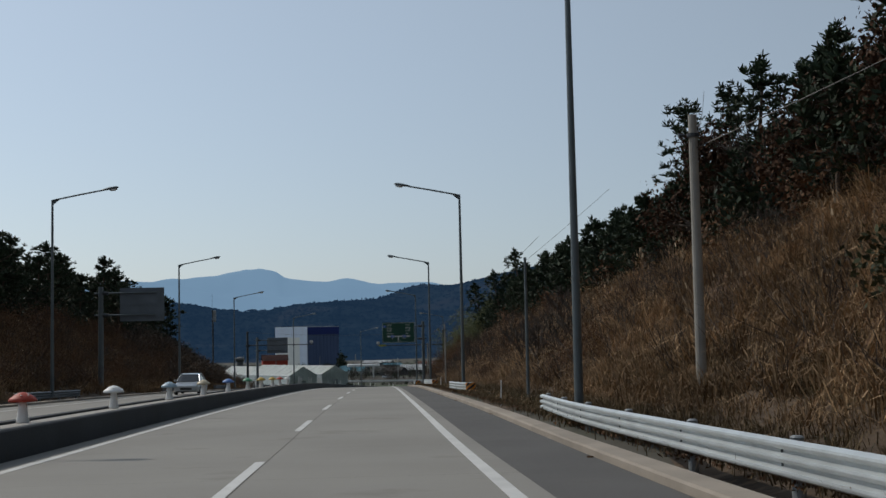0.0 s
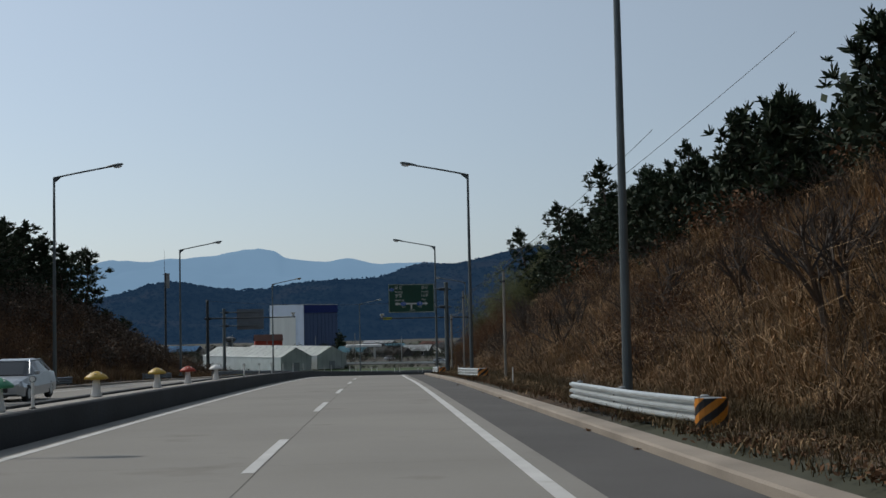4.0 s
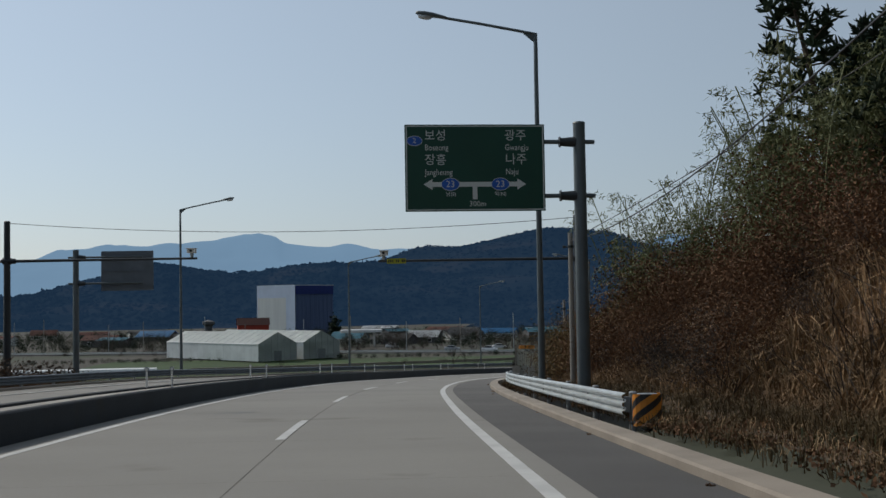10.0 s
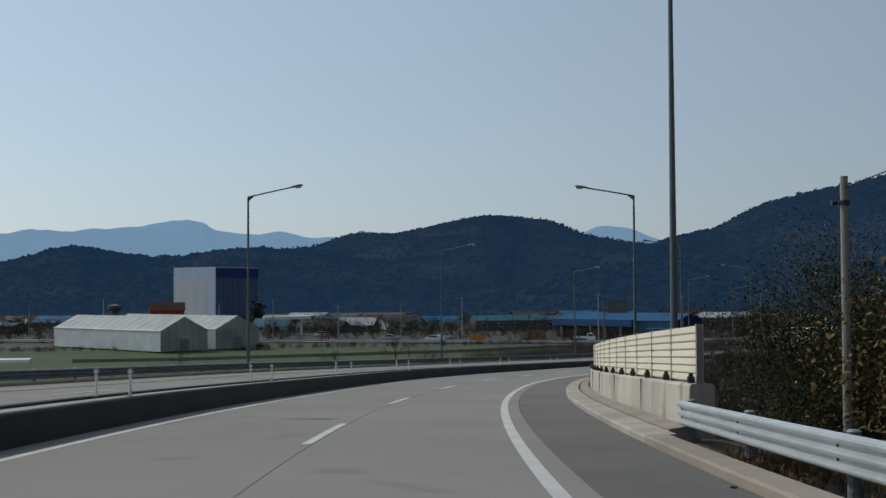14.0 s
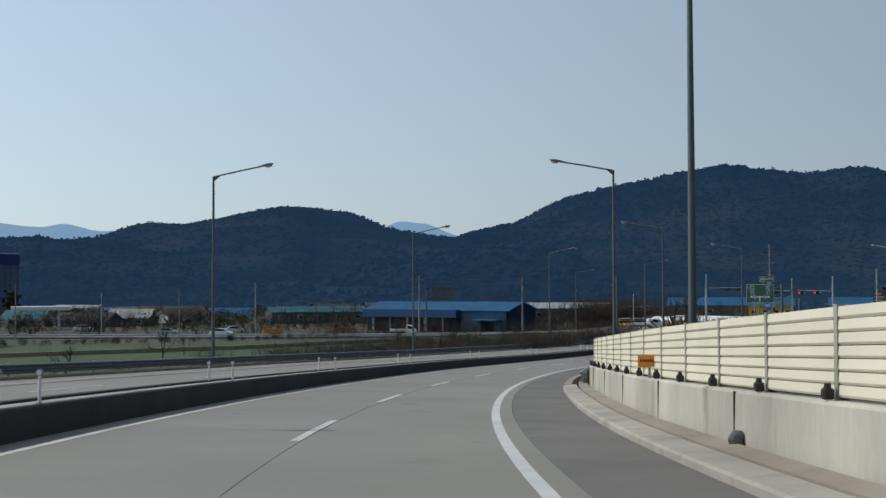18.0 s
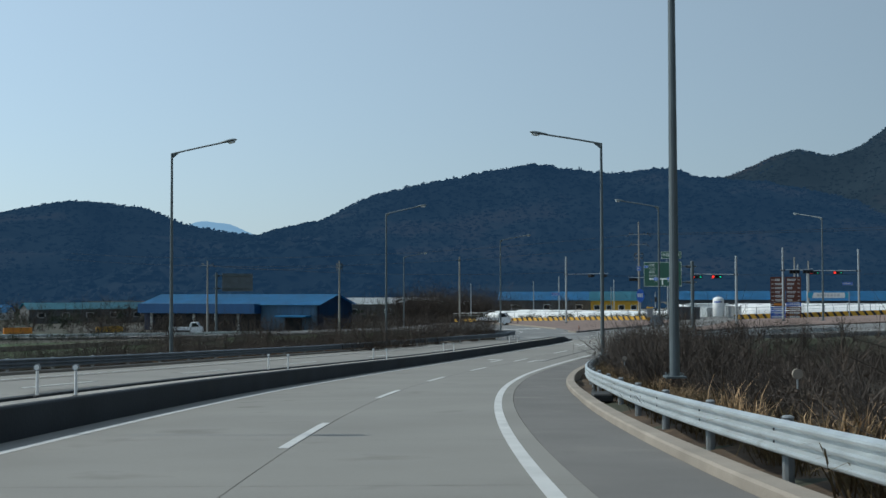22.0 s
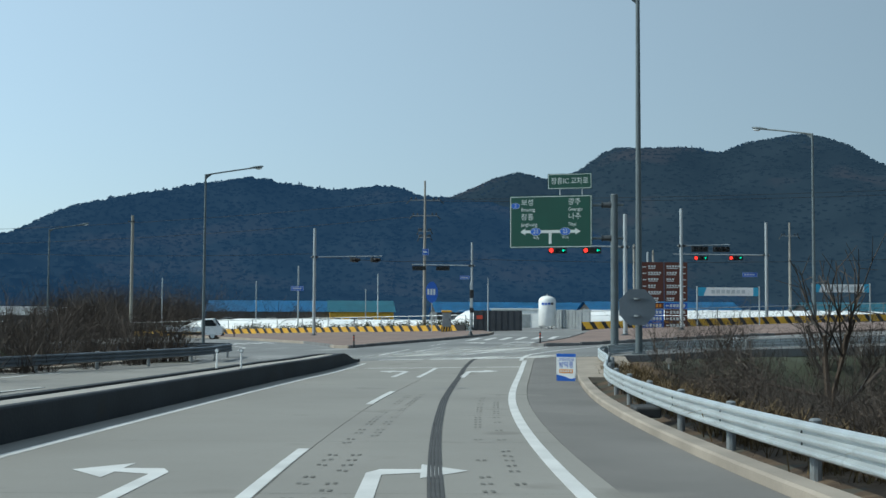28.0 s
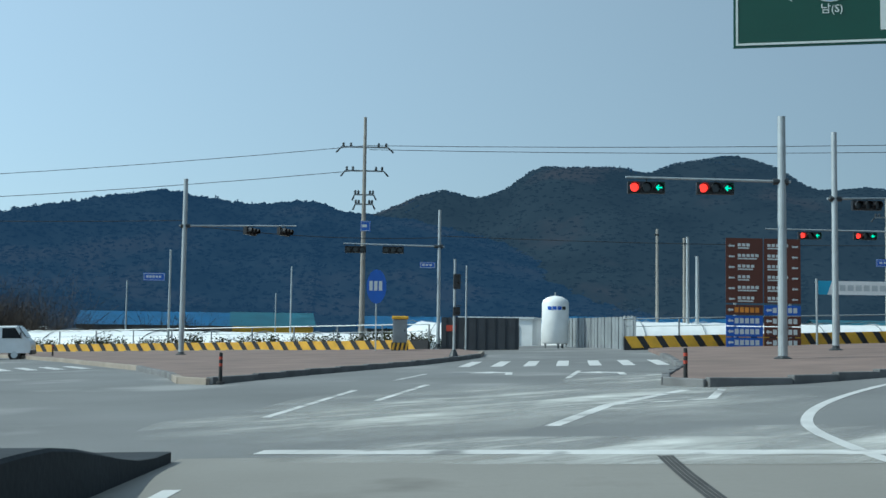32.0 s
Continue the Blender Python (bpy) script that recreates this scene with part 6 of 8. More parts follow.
def control_box(x, y):
    z = level(x, y) + 0.1
    t = thing("control_cabinet", "grey roadside control cabinet with a yellow top and striped foot", "control cabinet", at=Matrix.Translation((x, y, z)) @ Matrix.Rotation(radians(-38), 4, "Z"))
    bm = B()
    box(bm, (0, 0, 1.05), (0.80, 0.6, 1.3), 0, 0.02)
    body = part("body", bm, GALV_DULL, t)
    bm = B()
    box(bm, (0, 0, 1.80), (0.92, 0.72, 0.18), 0, 0.04)
    part("top", bm, YELLOW, t)
    bm = B()
    box(bm, (0, 0, 0.22), (0.94, 0.74, 0.44), 0, 0.01)
    base = part("base", bm, BLACK, t)
    for k in range(4):
        flat_pts = [(-0.45 + k * 0.24, 0.03), (-0.33 + k * 0.24, 0.03), (-0.24 + k * 0.24, 0.42), (-0.36 + k * 0.24, 0.42)]
        o = flat("stripe", flat_pts, YELLOW, base, 0.0, 0.006)
        o.matrix_local = Matrix.Translation((0, -0.372, 0)) @ Matrix.Rotation(radians(90), 4, "X")
    bm = B()
    box(bm, (0.02, -0.305, 1.05), (0.66, 0.012, 1.12))
    d = part("door", bm, GALV_DULL, body)
    bm = B()
    box(bm, (0.26, -0.32, 1.1), (0.04, 0.03, 0.14))
    part("handle", bm, BLACK, d)


control_box(100.4, 390.9)


def bollard(x, y):
    t = thing("bollard", "black flexible bollard with dull red bands at the kerb", "bollard", "kerb bollards", Matrix.Translation((x, y, level(x, y))))
    bm = B()
    lathe(bm, [(0.11, 0.0), (0.11, 0.04), (0.05, 0.06), (0.045, 0.78), (0.03, 0.80)], 10)
    part("post", bm, RUBBER, t)
    for z in (0.45, 0.62):
        bm = B()
        rod(bm, (0, 0, z), (0, 0, z + 0.07), 0.049, None, 10)
        part("band", bm, RED, t)


for p in ((75.2, 366.0), (81.0, 355.6), (86.3, 404.6), (80.6, 412.5)):
    bollard(*p)

# gate, fence, tank, boards
DARK_GATE = mat("gate_steel", (0.035, 0.04, 0.048), 0.6, 0.2, 1, 0.2, 20, 0.05)
SHEET = mat("corrugated_sheet", (0.30, 0.32, 0.33), 0.5, 0.4, 1, 0.15, 20, 0.05)
t = thing("sliding_gate", "dark steel sliding gate at the yard entrance", "gate", at=facing((104.2, 391.9, -13.95), (0.66, -0.75)))
flat("leaf", rect(0, 0.1, 4.5, 2.0), DARK_GATE, t, -0.04, 0.0)
for k in range(8):
    flat("rib", rect(0.25 + k * 0.57, 0.12, 0.31 + k * 0.57, 1.98), DARK_GATE, t, 0.001, 0.04)
flat("red_notice", rect(0.3, 1.2, 0.85, 1.55), RED, t, 0.041, 0.05)
t = thing("sheet_fence", "grey corrugated sheet fence beside the gate", "fence", at=facing((113.4, 391.2, -13.8), (-0.42, -0.91)))
for k in range(22):
    flat("rib_sheet", rect(k * 0.5, 0, k * 0.5 + 0.3, 2.0 if k > 18 else 1.95), SHEET, t, -0.02, 0.03 if k % 2 else 0.0)
    flat("groove_sheet", rect(k * 0.5 + 0.3, 0, k * 0.5 + 0.5, 1.95), SHEET, t, -0.05, -0.021)
t = thing("gas_tank", "white upright gas tank with a domed top and a faint label", "tank", at=Matrix.Translation((110.7, 389.1, -13.75)))
bm = B()
lathe(bm, [(0.72, 0.35), (0.80, 0.45), (0.80, 2.75), (0.72, 2.95), (0.45, 3.12), (0.12, 3.2)], 24)
body = part("shell", bm, WHITE, t, smooth=True)
for k in range(3):
    bm = B()
    a = k * 2.1
    rod(bm, (0.6 * math.cos(a), 0.6 * math.sin(a), 0), (0.6 * math.cos(a), 0.6 * math.sin(a), 0.5), 0.06, None, 8)
    part("leg", bm, GALV_DULL, t)
for k in range(4):
    o = flat("mark", rect(-0.12, -0.10, 0.12, 0.10), LETTER_BLUE if k < 3 else BLACK, body, 0, 0.01)
    a = radians(232 + (k - 1.5) * 21)
    o.matrix_local = facing((0.805 * math.cos(a), 0.805 * math.sin(a), 2.45), (-math.sin(a), math.cos(a)))
bm = B()
rod(bm, (0, 0, 3.15), (0, 0, 3.4), 0.05, None, 8)
part("valve", bm, GALV_DULL, t)


def tourist_board():
    t = thing("tourist_sign", "large brown and blue information board with rows of white lettering", "information board", at=facing((109.6, 375.9, -13.6), (0.83, -0.56)))
    for x in (0.5, 3.4):
        bm = B()
        rod(bm, (x, -0.3, -0.1), (x, 5.7, -0.1), 0.08, None, 8)
        part("post", bm, POLE_LIGHT, t)
    for x in (0.0, 2.0):
        top = flat("panel", rect(x, 2.45, x + 1.93, 5.75), BROWN_SIGN, t, -0.03, 0.0)
        for r in range(6):
            y = 5.35 - r * 0.54
            ax = x + (0.12 if x < 1 else 1.45)
            flat("arrow_mark", [(ax, y), (ax + 0.1, y + 0.08), (ax + 0.1, y + 0.04), (ax + 0.34, y + 0.04), (ax + 0.34, y - 0.04), (ax + 0.1, y - 0.04), (ax + 0.1, y - 0.08)], SIGN_WHITE, top, 0.001, 0.006)
            lx = x + (0.62 if x < 1 else 0.18)
            n = 3 + (r * 2 + int(x)) % 3
            for k in range(n):
                flat("mark", rect(lx + k * 0.23, y - 0.02, lx + k * 0.23 + 0.17, y + 0.13), SIGN_WHITE, top, 0.001, 0.006)
            flat("mark", rect(lx, y - 0.14, lx + n * 0.2, y - 0.07), SIGN_WHITE, top, 0.001, 0.006)
    rows = ((0.0, 1.85, BROWN_SIGN), (2.0, 1.85, BLUE_SIGN), (0.0, 1.3, BLUE_SIGN), (2.0, 1.3, BROWN_SIGN), (0.0, 0.75, BLUE_SIGN), (2.0, 0.75, BROWN_SIGN), (0.0, 0.2, BLUE_SIGN), (2.0, 0.2, BROWN_SIGN))
    for x, y, m in rows:
        pl = flat("panel", rect(x, y, x + 1.93, y + 0.5), m, t, -0.03, 0.0)
        for k in range(5):
            flat("mark", rect(x + 0.45 + k * 0.27, y + 0.12, x + 0.65 + k * 0.27, y + 0.38), ORANGE if (x < 1 and y > 1.8) else SIGN_WHITE, pl, 0.001, 0.006)
        flat("arrow_mark", [(x + 0.08, y + 0.25), (x + 0.2, y + 0.36), (x + 0.2, y + 0.30), (x + 0.38, y + 0.30), (x + 0.38, y + 0.20), (x + 0.2, y + 0.20), (x + 0.2, y + 0.14)], SIGN_WHITE, pl, 0.001, 0.006)


tourist_board()
CYAN = mat("banner_cyan", (0.05, 0.35, 0.55), 0.6, 0, 1, 0.1, 20, 0.03)
for x, y, z, w in ((113.5, 373.2, -10.7, 5.2), (124.4, 369.8, -10.3, 5.0)):
    t = thing("banner_frame", "white banner with pale blue ends on a steel frame", "banner", "banner frames", facing((x, y, z), (0.80, -0.60)))
    for q in (0.0, w):
        bm = B()
        rod(bm, (q, -3.0, 0), (q, 0.85, 0), 0.06, None, 8)
        part("post", bm, POLE_LIGHT, t)
    cl = flat("cloth", rect(0.08, 0.05, w - 0.08, 0.75), WHITE, t, -0.01, 0.01)
    flat("band", [(0.08, 0.05), (0.55, 0.05), (0.8, 0.75), (0.08, 0.75)], CYAN, cl, 0.011, 0.015)
    flat("band", rect(w - 0.5, 0.05, w - 0.08, 0.75), CYAN, cl, 0.011, 0.015)
    for k in range(7):
        flat("mark", rect(1.2 + k * 0.42, 0.25, 1.5 + k * 0.42, 0.55), GALV, cl, 0.011, 0.014)


# ---- vehicles ----
def loft(bm, sections):
    """Rings of points joined in order and capped."""
    rows = [[bm.verts.new(p) for p in s] for s in sections]
    n = len(rows[0])
    for a, b in zip(rows, rows[1:]):
        for k in range(n):
            bm.faces.new((a[k], a[(k + 1) % n], b[(k + 1) % n], b[k]))
    bm.faces.new(rows[0][::-1])
    bm.faces.new(rows[-1])
    bmesh.ops.recalc_face_normals(bm, faces=bm.faces)
    return bm


def wheel(parent, x, y, r, w):
    bm = B()
    rod(bm, (x - w / 2, y, r), (x + w / 2, y, r), r, None, 20)
    bmesh.ops.bevel(bm, geom=[e for e in bm.edges if len(e.link_faces) == 2 and e.calc_face_angle(0) > 1], offset=0.03, segments=1, affect="EDGES")
    wh = part("wheel", bm, RUBBER, parent, "black tyre")
    s = 1 if x > 0 else -1
    bm = B()
    rod(bm, (x + s * (w / 2 - 0.02), y, r), (x + s * (w / 2 + 0.012), y, r), r * 0.62, r * 0.55, 14)
    part("rim", bm, GALV, wh)


SILVER = mat("silver_car_paint", (0.42, 0.45, 0.48), 0.28, 0.6, 2, 0.05, 20, 0.0)
CAR_WHITE = mat("white_car_paint", (0.72, 0.74, 0.75), 0.3, 0, 2, 0.05, 20, 0.0)


def car(m, paint, label, group=""):
    """A saloon; its front points to +y."""
    t = thing("car", label, "car", group, m)
    def sec(y, w, z0, z1, r=0.12):
        return [(-w, y, z0), (-w - 0.02, y, z0 + 0.3), (-w + r * 0.6, y, z1 - 0.03), (-w + r * 2, y, z1), (w - r * 2, y, z1), (w - r * 0.6, y, z1 - 0.03), (w + 0.02, y, z0 + 0.3), (w, y, z0)]
    bm = B()
    loft(bm, [sec(-2.25, 0.72, 0.42, 0.80), sec(-2.15, 0.84, 0.26, 0.95), sec(-1.4, 0.88, 0.22, 0.98), sec(0.0, 0.89, 0.22, 0.95), sec(1.0, 0.88, 0.22, 0.93), sec(1.9, 0.84, 0.25, 0.80), sec(2.2, 0.70, 0.34, 0.66)])
    body = part("body", bm, paint, t)
    def cab(y, w0, w1, z1):
        return [(-w0, y, 0.90), (-w1, y, z1 - 0.04), (-w1 + 0.15, y, z1), (w1 - 0.15, y, z1), (w1, y, z1 - 0.04), (w0, y, 0.90)]
    bm = B()
    loft(bm, [cab(-1.75, 0.76, 0.70, 0.96), cab(-1.05, 0.80, 0.60, 1.40), cab(-0.2, 0.82, 0.61, 1.45), cab(0.35, 0.82, 0.60, 1.40), cab(1.1, 0.80, 0.72, 0.95)])
    part("cabin_glass", bm, GLASS_DARK, t, "dark car windows")
    bm = B()
    loft(bm, [[(-0.57, y, z - 0.02), (-0.5, y, z + 0.015), (0.5, y, z + 0.015), (0.57, y, z - 0.02)] for y, z in ((-1.08, 1.40), (-0.2, 1.455), (0.38, 1.40))])
    part("roof", bm, paint, t)
    for x in (-0.79, 0.79):
        for y in (-1.35, 1.38):
            wheel(t, x, y, 0.31, 0.2)
        bm = B()
        box(bm, (x * 0.78, 2.06, 0.63), (0.34, 0.14, 0.14), 0, 0.03)
        part("headlight", bm, GLASS_LAMP, body)
        bm = B()
        box(bm, (x * 1.22, 0.72, 1.0), (0.18, 0.1, 0.13), 0, 0.03)
        part("mirror", bm, paint, t)
        bm = B()
        box(bm, (x * 0.86, -2.22, 0.78), (0.22, 0.06, 0.14), 0, 0.02)
        part("tail_light", bm, RED, body)
        bm = B()
        sweep(bm, [Vector((x * 1.02, 1.05, 0.96)), Vector((x * 0.78, 0.36, 1.41)), Vector((x * 0.79, -0.9, 1.43)), Vector((x * 0.96, -1.72, 0.98))], ring(0.025, 6), up=Vector((1, 0, 0)))
        part("roof_pillar", bm, paint, t)
    bm = B()
    box(bm, (0, 2.19, 0.48), (0.8, 0.08, 0.16), 0, 0.02)
    part("grille", bm, BLACK, body)
    return t


car(on_road(86, -11.4, 0.0, 180), SILVER, "silver saloon car on the opposite carriageway")


def pickup(m, label, group=""):
    """A small cab-over truck with an open bed; its front points to +y."""
    t = thing("truck", label, "truck", group, m)
    def sec(y, w, z0, z1):
        return [(-w, y, z0), (-w, y, z1 - 0.08), (-w + 0.1, y, z1), (w - 0.1, y, z1), (w, y, z1 - 0.08), (w, y, z0)]
    bm = B()
    loft(bm, [sec(0.75, 0.84, 0.42, 1.90), sec(1.7, 0.85, 0.42, 1.93), sec(2.15, 0.85, 0.42, 1.32), sec(2.42, 0.82, 0.45, 1.10), sec(2.5, 0.78, 0.5, 0.9)])
    cab = part("cab", bm, CAR_WHITE, t)
    for x in (-0.856, 0.856):
        bm = B()
        loft(bm, [[(x, 0.95, 1.22), (x, 0.95, 1.78), (x, 1.62, 1.80), (x, 2.0, 1.24)], [(x + math.copysign(0.012, x), 0.95, 1.22), (x + math.copysign(0.012, x), 0.95, 1.78), (x + math.copysign(0.012, x), 1.62, 1.80), (x + math.copysign(0.012, x), 2.0, 1.24)]])
        part("side_window", bm, GLASS_DARK, cab)
        for y in (-1.55, 1.62):
            wheel(t, math.copysign(0.74, x), y, 0.33 if y > 0 else 0.30, 0.2)
        bm = B()
        box(bm, (x * 0.72, 2.47, 0.72), (0.28, 0.08, 0.16), 0, 0.02)
        part("headlight", bm, GLASS_LAMP, cab)
        bm = B()
        box(bm, (x * 1.14, 1.95, 1.45), (0.12, 0.06, 0.26), 0, 0.02)
        part("mirror", bm, BLACK, cab)
        bm = B()
        box(bm, (x * 0.985, -0.95, 0.98), (0.05, 3.1, 0.36), 0, 0.01)
        part("bed_side", bm, CAR_WHITE, t)
    bm = B()
    loft(bm, [[(-0.72, 1.80, 1.86), (0.72, 1.80, 1.86), (0.74, 2.20, 1.30), (-0.74, 2.20, 1.30)], [(-0.72, 1.83, 1.87), (0.72, 1.83, 1.87), (0.74, 2.23, 1.31), (-0.74, 2.23, 1.31)]])
    part("windscreen", bm, GLASS_DARK, cab)
    bm = B()
    box(bm, (0, 2.46, 0.47), (1.62, 0.16, 0.24), 0, 0.03)
    part("bumper", bm, BLACK, cab)
    bm = B()
    box(bm, (0, -0.95, 0.76), (1.7, 3.15, 0.1))
    part("bed_floor", bm, CAR_WHITE, t)
    for y in (-2.5, 0.62):
        bm = B()
        box(bm, (0, y, 1.0 if y < 0 else 1.2), (1.68, 0.05, 0.38 if y < 0 else 0.85), 0, 0.01)
        part("tailboard" if y < 0 else "headboard", bm, CAR_WHITE, t)
    bm = B()
    box(bm, (0, -0.6, 0.56), (0.7, 4.2, 0.2))
    part("chassis", bm, BLACK, t)
    return t


def ang(dx, dy):
    return math.atan2(dy, dx) - math.pi / 2


pickup(plan_pose(83.1, 406.0, -14.72, ang(0.86, -0.5)), "white open-bed truck waiting at the edge of the crossing")
pickup(plan_pose(42.0, 428.0, -16.15, ang(0.9, -0.3)), "white truck on the road beside the blue warehouse")
for k, (x, y, m, lab) in enumerate(((8, 436, CAR_WHITE, "white car on the far road"), (-2, 452.5, SILVER, "grey car parked by the road"), (-20, 478, CAR_WHITE, "white car parked in a yard"), (-48, 484, SILVER, "silver car parked in a yard"),
                                    (12, 462, CAR_WHITE, "white car parked in a yard"), (-70, 480, CAR_WHITE, "white car parked by a shed"))):
    car(plan_pose(x, y, (-16.2 if k == 0 else gz(x, y)), ang(1, 0.1 * k - 0.2)), m, lab, "parked cars")


# ---- buildings ----
BLUE_WALL = mat("navy_cladding", (0.008, 0.018, 0.055), 0.6, 0, 0.3, 0.15, 5, 0.05, stretch=(3, 3, 0.2))
STORE_WALL = mat("store_cladding", (0.10, 0.15, 0.28), 0.6, 0, 0.3, 0.15, 5, 0.05, stretch=(3, 3, 0.2))
BLUE_BAND = mat("royal_blue_band", (0.010, 0.030, 0.20), 0.5, 0, 0.5, 0.1, 5, 0.02)
CREAM_WALL = mat("cream_cladding", (0.76, 0.77, 0.73), 0.7, 0, 0.2, 0.06, 5, 0.05, stretch=(3, 3, 0.2))
PALE_WALL = mat("pale_blue_cladding", (0.66, 0.74, 0.86), 0.6, 0, 0.2, 0.06, 5, 0.05)
BLUE_ROOF = mat("blue_sheet_roof", (0.030, 0.20, 0.43), 0.5, 0.1, 0.4, 0.15, 6, 0.05)
TEAL_ROOF = mat("teal_sheet_roof", (0.05, 0.22, 0.30), 0.5, 0.1, 0.4, 0.15, 6, 0.05)
WHITE_ROOF = mat("white_sheet_roof", (0.62, 0.65, 0.66), 0.45, 0.1, 0.4, 0.1, 6, 0.05)
PLASTIC = mat("greenhouse_film", (0.60, 0.64, 0.64), 0.35, 0, 0.3, 0.12, 6, 0.05)
PLASTIC_ROOF = mat("greenhouse_roof", (0.76, 0.79, 0.75), 0.3, 0, 0.3, 0.1, 6, 0.05)
DULL_RED = mat("faded_red_roof", (0.16, 0.065, 0.05), 0.8, 0, 0.4, 0.2, 6, 0.05)
GREY_WALL = mat("grey_wall", (0.10, 0.105, 0.11), 0.8, 0, 0.4, 0.2, 5, 0.1)


def axes(c, a):
    """A pose at c with x along plan direction a."""
    return Matrix.Translation(c) @ Matrix.Rotation(math.atan2(a[1], a[0]), 4, "Z")


t = thing("cold_store", "tall white and navy windowless warehouse tower", "building", at=axes((-70.0, 648, -17.2), (-0.79, 0.61)))
H = 22.6
bm = B()
box(bm, (12, -12.5, H / 2), (24, 25, H), 0)
part("core", bm, STORE_WALL, t)
bm = B()
box(bm, (12, 0.15, H / 2 + 0.1), (24.2, 0.3, H + 0.2), 0)
w = part("white_wall", bm, PALE_WALL, t)
bm = B()
box(bm, (14.6, 0.34, H / 2 - 2.8), (18.2, 0.08, H - 5.2), 0)
part("cream_panel", bm, CREAM_WALL, w)
bm = B()
box(bm, (-0.15, -12.5, H - 1.9), (0.3, 25, 3.9), 0)
part("blue_band", bm, BLUE_BAND, t)
bm = B()
box(bm, (12, -12.5, H + 0.2), (24.4, 25.4, 0.4), 0)
part("roof", bm, WHITE_ROOF, t)
for k in range(9):
    bm = B()
    box(bm, (-0.05, -1.5 - k * 2.8, (H - 4) / 2), (0.14, 0.12, H - 4), 0)
    part("cladding_seam", bm, STORE_WALL, t)


def gable_house(c, a, L, W, eave, peak, wall, roof, label, name="house", doors=0, windows=0, group="", overhang=0.4, front_door=None):
    """A gabled building: x along its ridge from 0 to L, y from 0 to W."""
    t = thing(name, label, "building", group, axes(c, a))
    bm = B()
    poly(bm, rect(0, 0, L, W), -0.6, eave)
    body = part("wall", bm, wall, t)
    for x in (0.0, L):
        bm = B()
        vs = [bm.verts.new(p) for p in ((x, 0, eave), (x, W, eave), (x, W / 2, peak))]
        bm.faces.new(vs)
        bmesh.ops.solidify(bm, geom=bm.faces, thickness=0.12)
        part("gable", bm, wall, t)
    for y0, y1 in ((-overhang, W / 2), (W + overhang, W / 2)):
        e = eave - overhang * (peak - eave) / (W / 2)
        bm = B()
        vs = [bm.verts.new(p) for p in ((-overhang, y0, e), (L + overhang, y0, e), (L + overhang, y1, peak + 0.02), (-overhang, y1, peak + 0.02))]
        bm.faces.new(vs)
        bmesh.ops.solidify(bm, geom=bm.faces, thickness=0.14)
        part("roof", bm, roof, t)
    for k in range(windows):
        x = (k + 0.5) * L / windows
        for y in (-0.03, W + 0.03):
            bm = B()
            box(bm, (x, y, eave * 0.58), (min(1.6, L / windows * 0.5), 0.08, 1.1))
            wd = part("window", bm, WHITE, body)
            bm = B()
            box(bm, (x, y + math.copysign(0.03, y - 0.01), eave * 0.58), (min(1.4, L / windows * 0.42), 0.06, 0.92))
            part("pane", bm, GLASS_DARK, wd)
    for k in range(doors):
        x = (k + 0.5) * L / doors
        bm = B()
        box(bm, (x, W + 0.03, 1.6), (2.6, 0.08, 3.2))
        part("door", bm, DARK_GATE, body)
    return t


gable_house((-84, 578, -17), (0.98, 0.2), 12, 8, 6.5, 9.0, RED, BROWN_SIGN, "red sheet-clad building in the village", doors=0, windows=3)


def greenhouse(c, a, L, W, eave, peak, label):
    t = thing("greenhouse", label, "greenhouse", "greenhouses", axes(c, a))
    n = 14
    for k in range(n):
        x0, x1 = k * L / n, (k + 1) * L / n
        for y in (0.0, W):
            bm = B()
            box(bm, ((x0 + x1) / 2, y, eave / 2), (x1 - x0 - 0.06, 0.05, eave))
            part("side_pane", bm, PLASTIC, t)
        for y0, y1 in ((0.0, W / 2), (W, W / 2)):
            bm = B()
            vs = [bm.verts.new(p) for p in ((x0 + 0.03, y0, eave), (x1 - 0.03, y0, eave), (x1 - 0.03, y1, peak), (x0 + 0.03, y1, peak))]
            bm.faces.new(vs)
            bmesh.ops.solidify(bm, geom=bm.faces, thickness=0.05)
            part("roof_pane", bm, PLASTIC_ROOF, t)
    for k in range(n + 1):
        x = k * L / n
        bm = B()
        sweep(bm, [Vector((x, 0, 0)), Vector((x, 0, eave)), Vector((x, W / 2, peak)), Vector((x, W, eave)), Vector((x, W, 0))], ring(0.05, 5), up=Vector((1, 0, 0)))
        part("frame", bm, POLE_LIGHT, t)
    for x in (0.02, L - 0.02):
        bm = B()
        vs = [bm.verts.new(p) for p in ((x, 0, 0), (x, W, 0), (x, W, eave), (x, W / 2, peak), (x, 0, eave))]
        bm.faces.new(vs)
        bmesh.ops.solidify(bm, geom=bm.faces, thickness=0.04)
        g = part("gable_wall", bm, PLASTIC, t)
        for k in range(1, 6):
            y = k * W / 6
            h = eave + (peak - eave) * (1 - abs(y - W / 2) / (W / 2))
            bm = B()
            rod(bm, (x - 0.05, y, 0), (x - 0.05, y, h), 0.045, None, 6)
            part("mullion", bm, POLE_LIGHT, g)
        bm = B()
        box(bm, (x - 0.06, W / 2, 1.2), (0.06, 2.2, 2.4))
        part("door", bm, GALV_DULL, g)
    for y in (0, W):
        bm = B()
        rod(bm, (0, y, eave), (L, y, eave), 0.16, None, 6)
        part("gutter", bm, WHITE, t)
    return t


